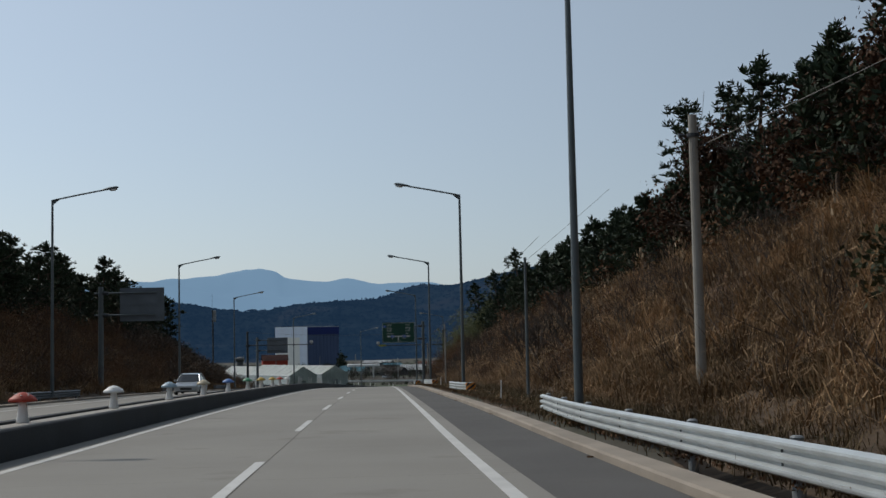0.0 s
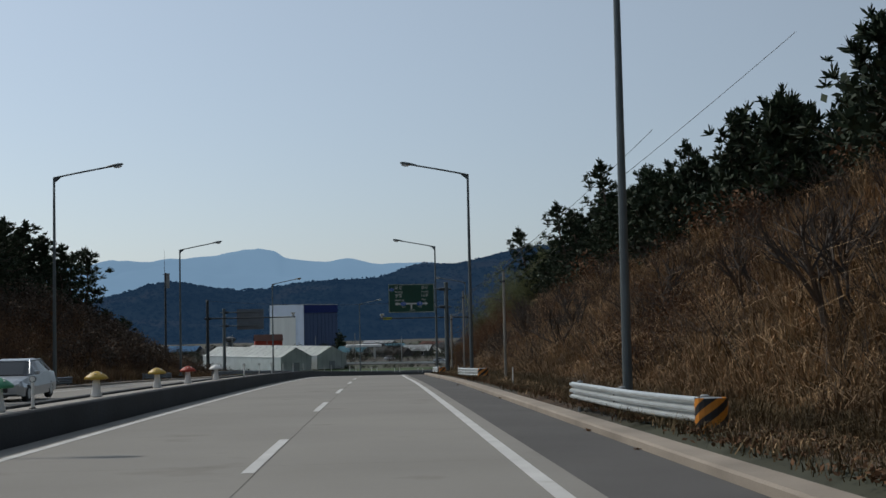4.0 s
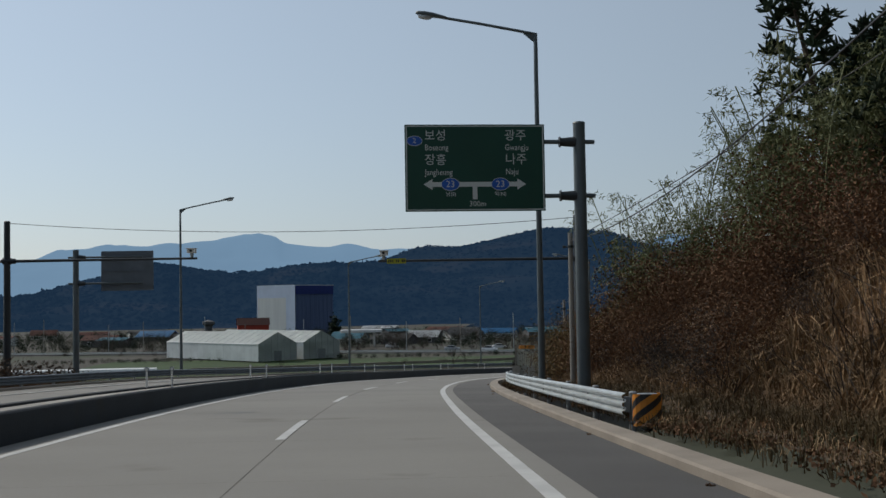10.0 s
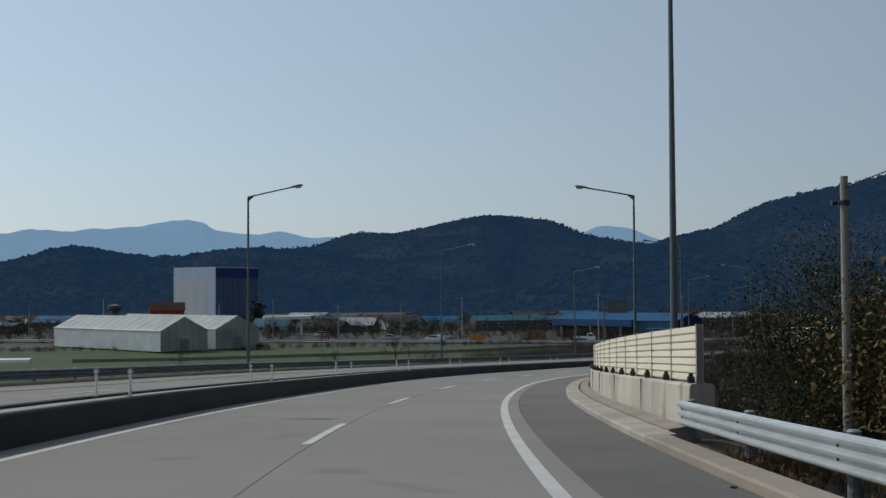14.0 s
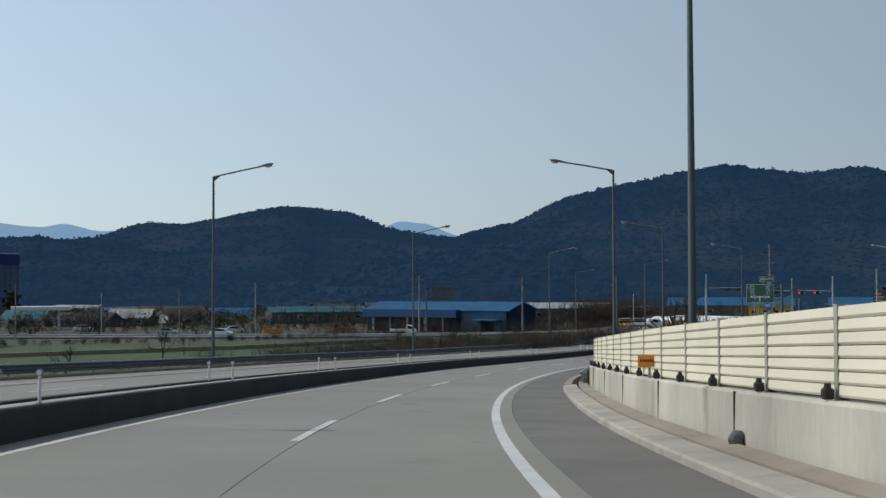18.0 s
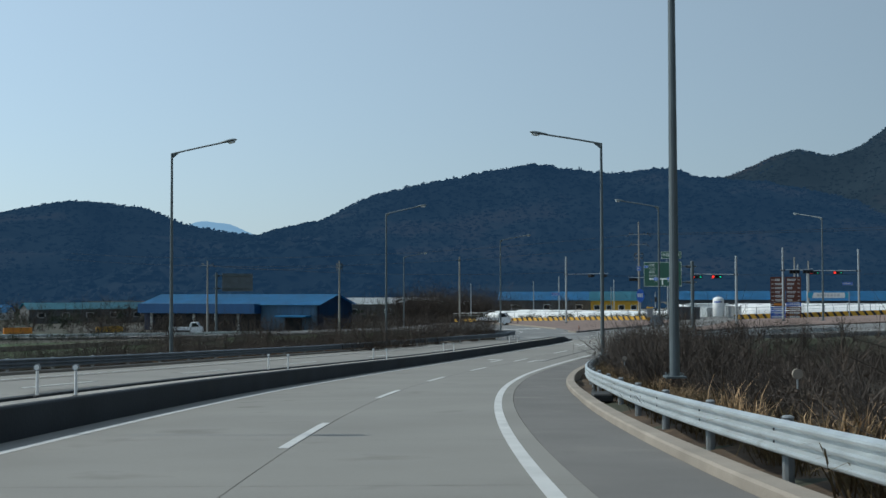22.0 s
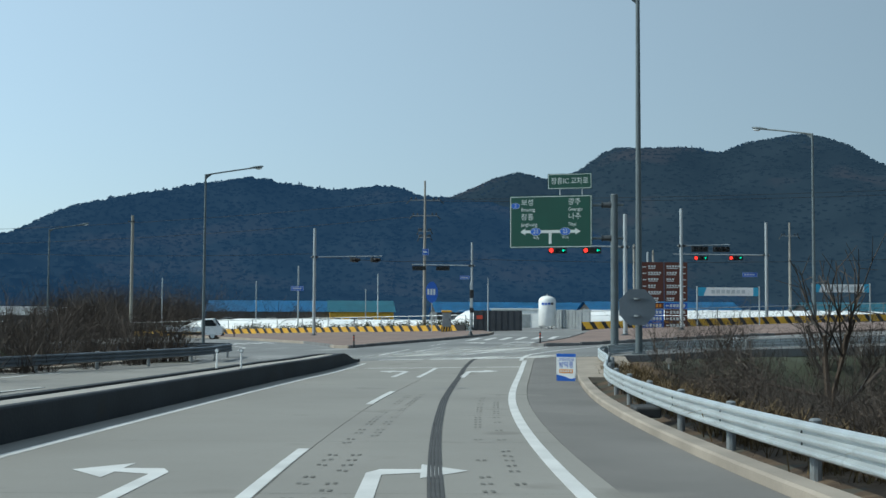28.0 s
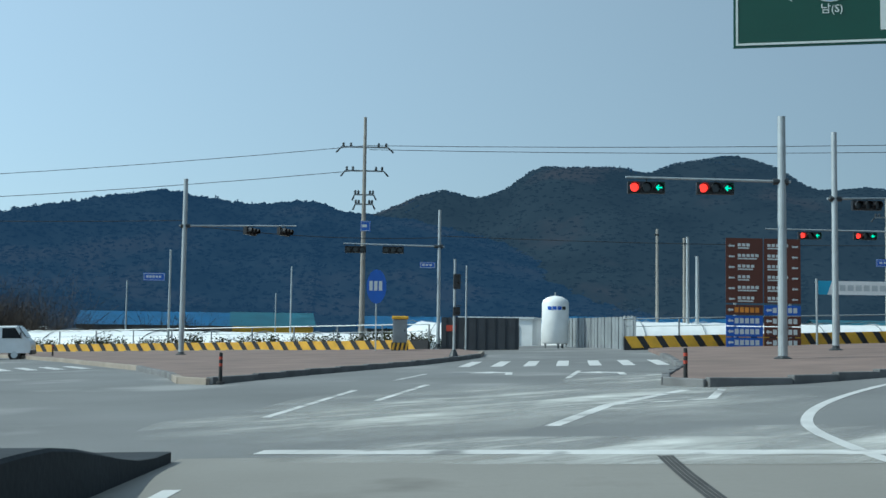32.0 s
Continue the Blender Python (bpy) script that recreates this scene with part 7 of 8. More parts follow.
greenhouse((-41.2, 409, -16.4), (-0.68, 0.73), 43, 11.4, 4.2, 7.0, "long plastic greenhouse with a gabled roof")
greenhouse((-31.3, 418, -16.4), (-0.68, 0.73), 43, 11.4, 4.2, 7.0, "second plastic greenhouse beside the first")

# blue warehouse: open bays under a royal blue fascia, a pale walled part and a blue gable
DULL_BLUE = mat("dull_blue_sheet", (0.055, 0.125, 0.20), 0.6, 0, 0.4, 0.15, 6, 0.05, stretch=(3, 3, 0.3))
ROYAL = mat("royal_blue_sheet", (0.006, 0.070, 0.20), 0.5, 0, 0.5, 0.12, 6, 0.05, stretch=(3, 3, 0.3))
t = gable_house((75.3, 449.7, -16.4), (-0.695, 0.72), 36, 12, 4.6, 6.2, BLUE_WALL, BLUE_ROOF, "long blue warehouse with open bays and a dull blue end wall", "warehouse", doors=0, windows=0, overhang=0.8)
bm = B()
vs = [bm.verts.new(p) for p in ((-0.12, -0.02, -0.5), (-0.12, 12.02, -0.5), (-0.12, 12.02, 4.58), (-0.12, 6.0, 6.1), (-0.12, -0.02, 4.58))]
bm.faces.new(vs)
bmesh.ops.solidify(bm, geom=bm.faces, thickness=0.1)
part("gable_cladding", bm, ROYAL, t, "royal blue sheet cladding")
# Dark panels on the solid wall stand in for the shade inside open bays.
for k in range(5):
    bm = B()
    box(bm, (13.4 + k * 4.6, 12.06, 1.6), (3.9, 0.1, 3.4))
    part("bay_shade_panel", bm, GLASS_DARK, t)
    bm = B()
    box(bm, (15.7 + k * 4.6, 12.4, 1.6), (0.4, 0.3, 3.2))
    part("column", bm, CREAM_WALL, t)
bm = B()
box(bm, (23.6, 13.0, 3.75), (24.6, 2.2, 1.7))
part("fascia", bm, ROYAL, t, "royal blue sheet fascia")
bm = B()
box(bm, (5.6, 12.1, 1.9), (11.0, 0.24, 4.9))
pale = part("pale_wall", bm, DULL_BLUE, t, "dull blue ribbed sheet wall")
for k in range(14):
    bm = B()
    box(bm, (0.6 + k * 0.78, 12.24, 1.9), (0.1, 0.05, 4.8))
    part("wall_rib", bm, DULL_BLUE, pale)
bm = B()
box(bm, (4.2, 13.2, 2.5), (6.0, 2.0, 0.25))
part("awning", bm, BLUE_ROOF, t)
bm = B()
box(bm, (4.6, 12.3, 1.0), (3.2, 0.2, 2.4))
part("bay_shade_panel", bm, GLASS_DARK, t)
gable_house((25, 520, -16.8), (0.99, 0.1), 26, 12, 3.3, 4.6, GREY_WALL, TEAL_ROOF, "warehouse with a teal sheet roof", "warehouse", windows=5, group="warehouses")
gable_house((92, 512, -16.8), (0.95, -0.3), 24, 12, 4.0, 5.4, GREY_WALL, WHITE_ROOF, "shed with a bright white sheet roof", "warehouse", windows=3, group="warehouses")
gable_house((100, 520, -16.8), (0.95, -0.3), 30, 14, 3.0, 4.4, GREY_WALL, WHITE_ROOF, "shed with a bright white sheet roof", "warehouse", windows=3, group="warehouses")
for x, y, a, L in ((128, 500, (0.86, -0.5), 30), (143, 483, (0.86, -0.5), 11), (168, 486, (0.86, -0.5), 34), (176, 452, (0.86, -0.5), 26), (205, 430, (0.8, -0.6), 24)):
    gable_house((x, y, -15.9), a, L, 14, 3.9, 5.8, GREY_WALL if x != 143 else YELLOW, TEAL_ROOF if x % 4 else BLUE_ROOF, "factory hall with a blue sheet roof behind the crossing", "warehouse", windows=4, group="factory halls")


def tunnel(c, a, L, W, h, label):
    """A low polythene tunnel."""
    t = thing("polytunnel", label, "polytunnel", "white polytunnels", axes(c, a))
    prof = [(W / 2 * math.cos(math.pi * k / 10), h * math.sin(math.pi * k / 10) ** 0.75 if k not in (0, 10) else 0.0) for k in range(11)]
    bm = B()
    rows = [[bm.verts.new((x, p, z * (0.97 + 0.03 * math.sin(x * 2.1)) * (0.82 if x in (0.0, L) else 1))) for p, z in prof] for x in [L * k / 24 for k in range(25)]]
    for r, q in zip(rows, rows[1:]):
        for k in range(10):
            bm.faces.new((r[k], q[k], q[k + 1], r[k + 1]))
    bm.faces.new(rows[0])
    bm.faces.new(rows[-1][::-1])
    bmesh.ops.recalc_face_normals(bm, faces=bm.faces)
    part("cover", bm, WHITE, t, smooth=True)
    for k in range(0, 25, 3):
        x = L * k / 24
        bm = B()
        sweep(bm, [Vector((x, p * 1.01, z * 1.015 + 0.01)) for p, z in prof], ring(0.03, 5), up=Vector((1, 0, 0)))
        part("strap", bm, GALV_DULL, t)


tunnel((94, 430, -15.0), (0.47, -0.88), 34, 6, 2.0, "long white polytunnel behind the barrier")
tunnel((100, 434, -15.0), (0.47, -0.88), 36, 6, 2.1, "long white polytunnel behind the barrier")
tunnel((122, 398, -14.2), (0.80, -0.60), 34, 6, 2.4, "white polytunnel behind the yard")
tunnel((124, 405, -14.2), (0.80, -0.60), 36, 6, 2.5, "white polytunnel behind the yard")
tunnel((118, 412, -14.4), (0.5, -0.86), 20, 6, 2.5, "white polytunnel behind the gate")
t = thing("white_shed", "low white block-walled shed beside the gate", "shed", at=axes((113.5, 401, -13.9), (0.6, -0.8)))
bm = B()
box(bm, (2.5, 2, 0.95), (5, 4, 2.3))
body = part("wall", bm, WHITE, t)
bm = B()
box(bm, (2.5, 2, 2.15), (5.3, 4.3, 0.12))
part("roof", bm, WHITE_ROOF, t)
bm = B()
box(bm, (3.6, -0.02, 0.9), (1.0, 0.06, 1.4))
part("grille_door", bm, GALV_DULL, body)

# petrol station canopy and far buildings
t = thing("station_canopy", "white flat canopy on columns over a forecourt", "canopy", at=axes((-36, 488, -16.6), (0.99, 0.1)))
bm = B()
box(bm, (6, 4, 5.0), (13, 8, 0.9), 0, 0.05)
part("roof", bm, WHITE, t)
for x in (2, 10):
    for y in (1.5, 6.5):
        bm = B()
        box(bm, (x, y, 2.3), (0.5, 0.5, 4.6))
        part("column", bm, CREAM_WALL, t)
rng = np.random.default_rng(12)
ROOFS = [GREY_WALL, TEAL_ROOF, WHITE_ROOF, BLUE_ROOF, DULL_RED, GREY_WALL, BROWN_SIGN, GREY_WALL]
NAMES = ["grey", "teal", "white", "blue", "dull red", "dark grey", "brown", "grey"]
HOUSES = 0
while HOUSES < 46:
    x, y = rng.uniform(-190, 130), rng.uniform(500, 640)
    if (-110 < x < -40 and y > 540) or (60 < x < 130 and y < 530) or (15 < x < 60 and y < 540):
        continue
    k = int(rng.integers(0, 8))
    gable_house((x, y, -17.0), (1, rng.uniform(-0.6, 0.6)), rng.uniform(7, 16), rng.uniform(6, 9), rng.uniform(2.2, 3.2), rng.uniform(3.5, 4.8), GREY_WALL if rng.random() < 0.75 else CREAM_WALL, ROOFS[k],
                "distant village house with a " + NAMES[k] + " roof", windows=2, group="village houses")
    HOUSES += 1
t = thing("water_tower", "grey round water tower in the village", "water tower", at=Matrix.Translation((-92, 560, -17)))
bm = B()
lathe(bm, [(1.5, 0), (1.4, 6.4), (2.3, 7.2), (2.3, 8.2), (0.3, 8.8)], 16)
part("shaft", bm, GREY_WALL, t)
# road blocks and a sign by the far road
for x, y, m, lab in ((16.9, 449, ORANGE, "orange plastic road block beside the far road"), (31.3, 450, YELLOW, "yellow plastic road block beside the far road")):
    t = thing("road_block", lab, "road block", "plastic road blocks", axes((x, y, -16.3), (0.98, 0.2)))
    for k in range(3):
        bm = B()
        loft(bm, [[(k * 1.5 + dx, -0.3, 0), (k * 1.5 + dx, -0.14, 0.95), (k * 1.5 + dx, 0.14, 0.95), (k * 1.5 + dx, 0.3, 0)] for dx in (0.0, 1.42)])
        part("block", bm, m, t)
back_sign(facing((46.6, 424.0, -9.6), (0.97, 0.2)), -1.0, -16.4, 5.0, 2.7, "dark blue back of a road sign beside the far road")
# white sheets on the field, and poles along the far road
t = thing("field_cover", "long white plastic sheet laid over a field bed", "field cover", at=axes((-100, 372, gz(-85, 372) + 0.02), (0.99, 0.1)))
bm = B()
loft(bm, [[(x, -1.5, 0), (x, -1.2, 0.5), (x, 0.8, 0.65), (x, 1.4, 0.0)] for x in (0, 8, 16, 24, 32)])
part("sheet", bm, WHITE, t)
for k in range(12):
    x = -150 + k * 15
    y = float(np.interp(x, LEFT_LEG[::-1, 0], LEFT_LEG[::-1, 1])) + (8 if k % 2 else -8)
    utility_pole(x, y, 8.5 + (k % 3), 0.11, label="slim pole along the far road", fittings=False, material=POLE_LIGHT if k % 2 else POLE_CONC)
utility_pole(70.4, 389.3, 9.6, 0.13, z=-14.7, label="dark pole with an insulator beside the side road")
utility_pole(112.4, 451.0, 8.6, 0.10, label="slim pole behind the polytunnels", fittings=False, material=POLE_LIGHT)
utility_pole(98.2, 414.0, 7.2, 0.09, label="slim pole behind the polytunnels", fittings=False, material=POLE_LIGHT)
utility_pole(133.0, 400.0, 9.5, 0.13, label="pole with a grey box behind the yard")
utility_pole(134.6, 398.6, 8.8, 0.13, label="second pole of a transformer pair", fittings=True)
def side_of(table, off, i0, i1, step, dz):
    out = []
    for i in range(i0, min(i1, len(table) - 1), step):
        d = table[i + 1][:2] - table[i - 1][:2]
        d = d / np.linalg.norm(d)
        out.append((table[i][0] + d[1] * off, table[i][1] - d[0] * off, table[i][2] + dz))
    return out


guard_rail(side_of(LEFT_LEG, -6.6, 26, 100, 4, 0.0), "guard rail of the far road beside the fields", side=1, panel=6.0)
t = thing("field_wall", "pale concrete field wall along a track", "wall", at=Matrix.Translation((0, 0, 0)))
bm = B()
sweep(bm, [Vector((x, y, gz(x, y) + 0.15)) for x, y in ((-60, 372), (-40, 376), (-15, 384), (10, 394), (30, 404), (44, 410))], [(-0.2, -0.6), (-0.2, 0.45), (0.2, 0.45), (0.2, -0.6)])
bmesh.ops.recalc_face_normals(bm, faces=bm.faces)
part("wall", bm, KERB, t)


# ---- plants ----
rng = np.random.default_rng(21)


def blades(n, lo, hi, w, spread, lean, seed):
    """A tuft of n curved blades as (verts, faces)."""
    r = np.random.default_rng(seed)
    V, F = [], []
    for _ in range(n):
        a, L = r.uniform(0, 2 * math.pi), r.uniform(lo, hi)
        d = np.array([math.cos(a), math.sin(a), 0])
        sd = np.array([-d[1], d[0], 0]) * w * r.uniform(0.6, 1.3)
        b = np.array([r.normal(0, spread), r.normal(0, spread), -0.05])
        k = r.uniform(0.3, 1.0) * lean
        m, t = b + d * L * k * 0.35 + np.array([0, 0, L * 0.6]), b + d * L * k + np.array([0, 0, L * (1 - 0.45 * k)])
        o = len(V)
        V += [b - sd, b + sd, m + sd * 0.7, m - sd * 0.7, t]
        F += [(o, o + 1, o + 2, o + 3), (o + 3, o + 2, o + 4)]
    return np.array(V), F


def plumes(n, lo, hi, seed):
    r = np.random.default_rng(seed)
    V, F = [], []
    for _ in range(n):
        a, L, k = r.uniform(0, 6.28), r.uniform(lo, hi), r.uniform(0.1, 0.45)
        c = np.array([math.cos(a) * L * k, math.sin(a) * L * k, L])
        for q in range(3):
            d = np.array([r.normal(0, 0.07), r.normal(0, 0.07), r.uniform(-0.10, 0.12)])
            s = np.array([r.normal(0, 0.014), r.normal(0, 0.014), 0.01])
            o = len(V)
            V += [c + d - s, c + d + s, c + d + s + np.array([0.03, 0.01, 0.13]), c + d - s + np.array([0.02, 0.02, 0.12])]
            F.append((o, o + 1, o + 2, o + 3))
    return np.array(V), F


def leafy(n, r3, size, seed, shell=0.4):
    """Leaves scattered through an ellipsoid standing on the ground."""
    r = np.random.default_rng(seed)
    V, F = [], []
    for _ in range(n):
        d = r.normal(0, 1, 3)
        d /= np.linalg.norm(d)
        rad = r.uniform(shell, 1.0) * (1 + 0.25 * math.sin(d[0] * 5 + seed) * math.cos(d[1] * 4))
        c = d * rad * np.array(r3) + np.array([0, 0, r3[2] * 0.9])
        u = r.normal(0, 1, 3)
        u /= np.linalg.norm(u)
        v = np.cross(u, r.normal(0, 1, 3))
        v /= np.linalg.norm(v)
        s = size * r.uniform(0.6, 1.4)
        o = len(V)
        V += [c - u * s, c + v * s * 0.55, c + u * s, c - v * s * 0.55]
        F.append((o, o + 1, o + 2, o + 3))
    return np.array(V), F


def twigs(n, h, spread, w, seed):
    """Thin branching stems as narrow blades."""
    r = np.random.default_rng(seed)
    V, F = [], []
    def stick(a, b, w0, w1):
        s = np.cross(b - a, r.normal(0, 1, 3))
        s /= np.linalg.norm(s) + 1e-9
        o = len(V)
        V.extend((a - s * w0, a + s * w0, b + s * w1, b - s * w1))
        F.append((o, o + 1, o + 2, o + 3))
    for _ in range(n):
        a = np.array([r.normal(0, spread * 0.25), r.normal(0, spread * 0.25), -0.1])
        tip = np.array([r.normal(0, spread), r.normal(0, spread), h * r.uniform(0.55, 1.0)])
        m = (a + tip) / 2 + r.normal(0, 0.12 * h / 2, 3)
        stick(a, m, w, w * 0.7)
        stick(m, tip, w * 0.7, w * 0.25)
        for _ in range(3):
            k = r.uniform(0.3, 0.9)
            p = m * (1 - k) + tip * k
            stick(p, p + r.normal(0, 0.16 * h, 3) + np.array([0, 0, 0.16 * h]), w * 0.45, w * 0.15)
    return np.array(V), F


def scatter(name, label, category, templates, places, material, lo=0.7, hi=1.3, tilt=0.15, seed=0, scales=None):
    """Copies of small templates at many places, joined into one mesh."""
    r = np.random.default_rng(seed)
    VV, FF, o = [], [], 0
    for i, (x, y, z) in enumerate(places):
        V, F = templates[int(r.integers(0, len(templates)))]
        s = r.uniform(lo, hi) * (1 if scales is None else scales[i])
        a, tx, ty = r.uniform(0, 6.283), r.normal(0, tilt), r.normal(0, tilt)
        c, n = math.cos(a), math.sin(a)
        R = np.array([[c, -n, 0], [n, c, 0], [0, 0, 1]]) * s
        P = V @ R.T
        P[:, 0] += P[:, 2] * tx
        P[:, 1] += P[:, 2] * ty
        VV.append(P + np.array([x, y, z]))
        FF += [tuple(k + o for k in f) for f in F]
        o += len(V)
    if not VV:
        return None
    return tagged(raw(name, np.concatenate(VV), FF, material), label, category, kind="stuff")


def bank_places(n, s0, s1, u0, u1, seed, power=1.0):
    r = np.random.default_rng(seed)
    s, u = r.uniform(s0, s1, n), u0 + (u1 - u0) * r.random(n) ** power
    P = np.array([tuple(road(a, b)) for a, b in zip(s, u)])
    z = ground_z(P[:, 0], P[:, 1])
    return [(p[0], p[1], q) for p, q in zip(P, z)]


def clumped(places, f, cut, seed):
    return [p for p in places if wave(p[0], p[1], f, seed) + 0.5 * wave(p[0], p[1], f * 2.7, seed + 2) > cut]


TUFT = [blades(26, 0.4, 0.9, 0.012, 0.14, 1.25, k) for k in range(4)]
TUFT_LOW = [blades(16, 0.10, 0.30, 0.008, 0.14, 1.1, 10 + k) for k in range(4)]
REED = [blades(26, 0.8, 1.5, 0.012, 0.16, 0.8, 20 + k) for k in range(3)]
PLUMES = [plumes(6, 1.1, 1.6, 30 + k) for k in range(3)]
SHRUB_LEAF = [leafy(260, (0.75, 0.75, 0.65), 0.026, 40 + k, 0.2) for k in range(3)]
SHRUB_TWIG = [twigs(20, 1.1, 0.55, 0.009, 50 + k) for k in range(3)]
MASS = [leafy(260, (1.1, 1.1, 1.0), 0.085, 60 + k, 0.35) for k in range(3)]
FINE_MASS = [leafy(3600, (1.1, 1.1, 1.0), 0.0215, 64 + k, 0.15) for k in range(3)]

scatter("dry_grass", "dense dry brown grass covering the roadside bank", "grass", TUFT, bank_places(7500, -14, 168, 8.2, 16, 1, 1.1), STRAW_DARK, seed=1)
scatter("dry_grass", "pale straw tufts scattered over the bank", "grass", TUFT, clumped(bank_places(5200, -14, 160, 8.4, 15.5, 2, 1.0), 0.35, -0.15, 1), STRAW, seed=2, lo=0.6, hi=1.2)
scatter("withered_scrub", "reddish brown withered scrub on the bank", "scrub", SHRUB_LEAF, clumped(bank_places(1900, -14, 172, 8.6, 15.5, 3, 1.0), 0.23, 0.35, 4), BROWN_LEAF, seed=3, lo=0.7, hi=1.5)
scatter("bare_scrub", "tangled bare twigs on the bank", "scrub", SHRUB_TWIG, bank_places(650, -14, 172, 8.5, 16, 4, 1.0), TWIG, seed=4, lo=0.7, hi=1.5)
scatter("dry_grass", "arching pale grass clumps on the bank", "grass", [blades(34, 0.7, 1.3, 0.011, 0.10, 1.5, 110 + k) for k in range(3)], clumped(bank_places(2000, -6, 150, 8.8, 15.2, 61, 1.0), 0.5, 0.1, 6), STRAW, seed=61, lo=0.7, hi=1.4)
reeds = clumped(bank_places(260, -14, 60, 10.0, 15, 5, 0.9), 0.2, 0.1, 8)
scatter("silver_reeds", "tall dry reed clumps on the bank", "reeds", REED, reeds, STRAW, seed=5)
scatter("reed_plumes", "pale feathery reed plumes on the bank", "reeds", PLUMES, reeds, PLUME, seed=5)
scatter("verge_grass", "short dry grass in the verge beside the kerb", "grass", TUFT_LOW, bank_places(6200, -14, 172, 5.62, 9.2, 6), VERGE_GRASS, seed=6)
scatter("verge_grass", "pale short grass and litter in the verge", "grass", TUFT_LOW, bank_places(700, -14, 172, 6.2, 8.6, 7), STRAW, seed=7)
scatter("verge_weeds", "low green weeds in the verge", "weeds", TUFT_LOW, clumped(bank_places(1000, -14, 172, 6.4, 10.5, 8), 0.3, 0.2, 3), BUSH_GREEN, seed=8, lo=0.8, hi=1.8)
scatter("undergrowth", "dark green undergrowth below the pines", "undergrowth", MASS, bank_places(560, -24, 148, 14.8, 22, 9), PINE_DARK, seed=9, lo=0.8, hi=1.8)
scatter("undergrowth", "brown undergrowth below the pines", "undergrowth", MASS, bank_places(120, -24, 150, 14.2, 18, 10), BROWN_LEAF, seed=10, lo=0.6, hi=1.3)
scatter("green_scrub", "olive green bushes low on the bank", "scrub", MASS, bank_places(34, -6, 22, 10.0, 13.5, 11), BUSH_GREEN, seed=11, lo=0.6, hi=1.1)

scatter("dry_grass", "dry brown grass on the bank beyond the opposite carriageway", "grass", TUFT, bank_places(4600, 50, 180, -17.0, -27, 12, 1.0), STRAW_DARK, seed=12, lo=0.9, hi=1.6)
scatter("dry_grass", "pale straw tufts on the bank beyond the opposite carriageway", "grass", TUFT, clumped(bank_places(2600, 50, 150, -17.0, -26, 62, 1.0), 0.3, 0.1, 9), STRAW, seed=62, lo=0.7, hi=1.3)
scatter("withered_scrub", "dark withered scrub on the far bank", "scrub", SHRUB_LEAF, bank_places(1300, 50, 178, -17.6, -27, 13, 1.1), BROWN_LEAF, seed=13, lo=0.8, hi=1.8)
scatter("bare_scrub", "bare twigs on the far bank", "scrub", SHRUB_TWIG, bank_places(700, 50, 178, -17.6, -27, 14), TWIG, seed=14, lo=0.8, hi=1.6)
scatter("dark_scrub", "dark brush at the end of the far bank", "scrub", MASS, bank_places(300, 118, 176, -17.8, -27, 15), BARK, seed=15, lo=0.7, hi=1.3)
scatter("undergrowth", "dark undergrowth below the pines of the far bank", "undergrowth", MASS, bank_places(340, 56, 170, -24.5, -38, 16), PINE_DARK, seed=16, lo=0.8, hi=1.7)
scatter("embankment_grass", "dry grass below the guard rail of the opposite carriageway", "grass", TUFT, bank_places(3200, 165, 352, -16.2, -25, 17, 1.3), STRAW_DARK, seed=17, lo=0.5, hi=1.0)
scatter("embankment_grass", "dry grass along the embankment beside the guard rail", "grass", TUFT, bank_places(3600, 246, 362, 6.3, 20, 18, 1.4), VERGE_GRASS, seed=18, lo=0.5, hi=1.1)
scatter("embankment_scrub", "brown scrub below the guard rail", "scrub", SHRUB_LEAF, bank_places(700, 250, 350, 7.6, 20, 19), BARK, seed=19, lo=0.6, hi=1.2)
scatter("bare_brush", "grey-brown bare brush below the guard rail", "brush", [twigs(46, 2.4, 0.9, 0.014, 70 + k) for k in range(3)], bank_places(110, 249, 281, 7.4, 20, 20) + bank_places(600, 283, 324, 7.4, 20, 22), TWIG, seed=20, lo=0.45, hi=1.0)
scatter("bare_brush", "low bare brush below the guard rail", "brush", [twigs(44, 2.4, 0.9, 0.013, 70 + k) for k in range(3)], bank_places(460, 322, 352, 7.4, 20, 23), TWIG, seed=24, lo=0.3, hi=0.62)
scatter("bare_brush", "tall dark tangle of bare brush below the guard rail", "brush", [twigs(40, 3.6, 1.0, 0.016, 170 + k) for k in range(3)], bank_places(300, 286, 316, 8.4, 18, 27), TWIG, seed=27, lo=0.6, hi=1.0)
corner = [(x, y, gz(x, y)) for x, y in zip(rng.uniform(66, 116, 900), rng.uniform(312, 340, 900))]
corner = [p for p in corner if near(np.array([p[0]]), np.array([p[1]]), RIGHT_LEG)[0][0] > 10.6 and near(np.array([p[0]]), np.array([p[1]]), AX)[0][0] > 8.6]
scatter("bare_brush", "dark bare brush below the road that climbs away", "brush", [twigs(40, 3.2, 1.0, 0.016, 180 + k) for k in range(3)], corner[:420], TWIG, seed=28, lo=0.4, hi=0.8)
scatter("bare_brush", "bare brush beyond the opposite guard rail", "brush", [twigs(36, 2.8, 0.9, 0.018, 75 + k) for k in range(3)], bank_places(330, 314, 368, -18, -42, 21), TWIG, seed=21, lo=0.6, hi=1.35)
scatter("bare_brush", "tall brown thicket beyond the opposite guard rail", "brush", [twigs(40, 4.2, 1.3, 0.018, 190 + k) for k in range(3)], bank_places(90, 326, 366, -18.5, -34, 29), BARK, seed=29, lo=0.5, hi=0.9)
behind = []
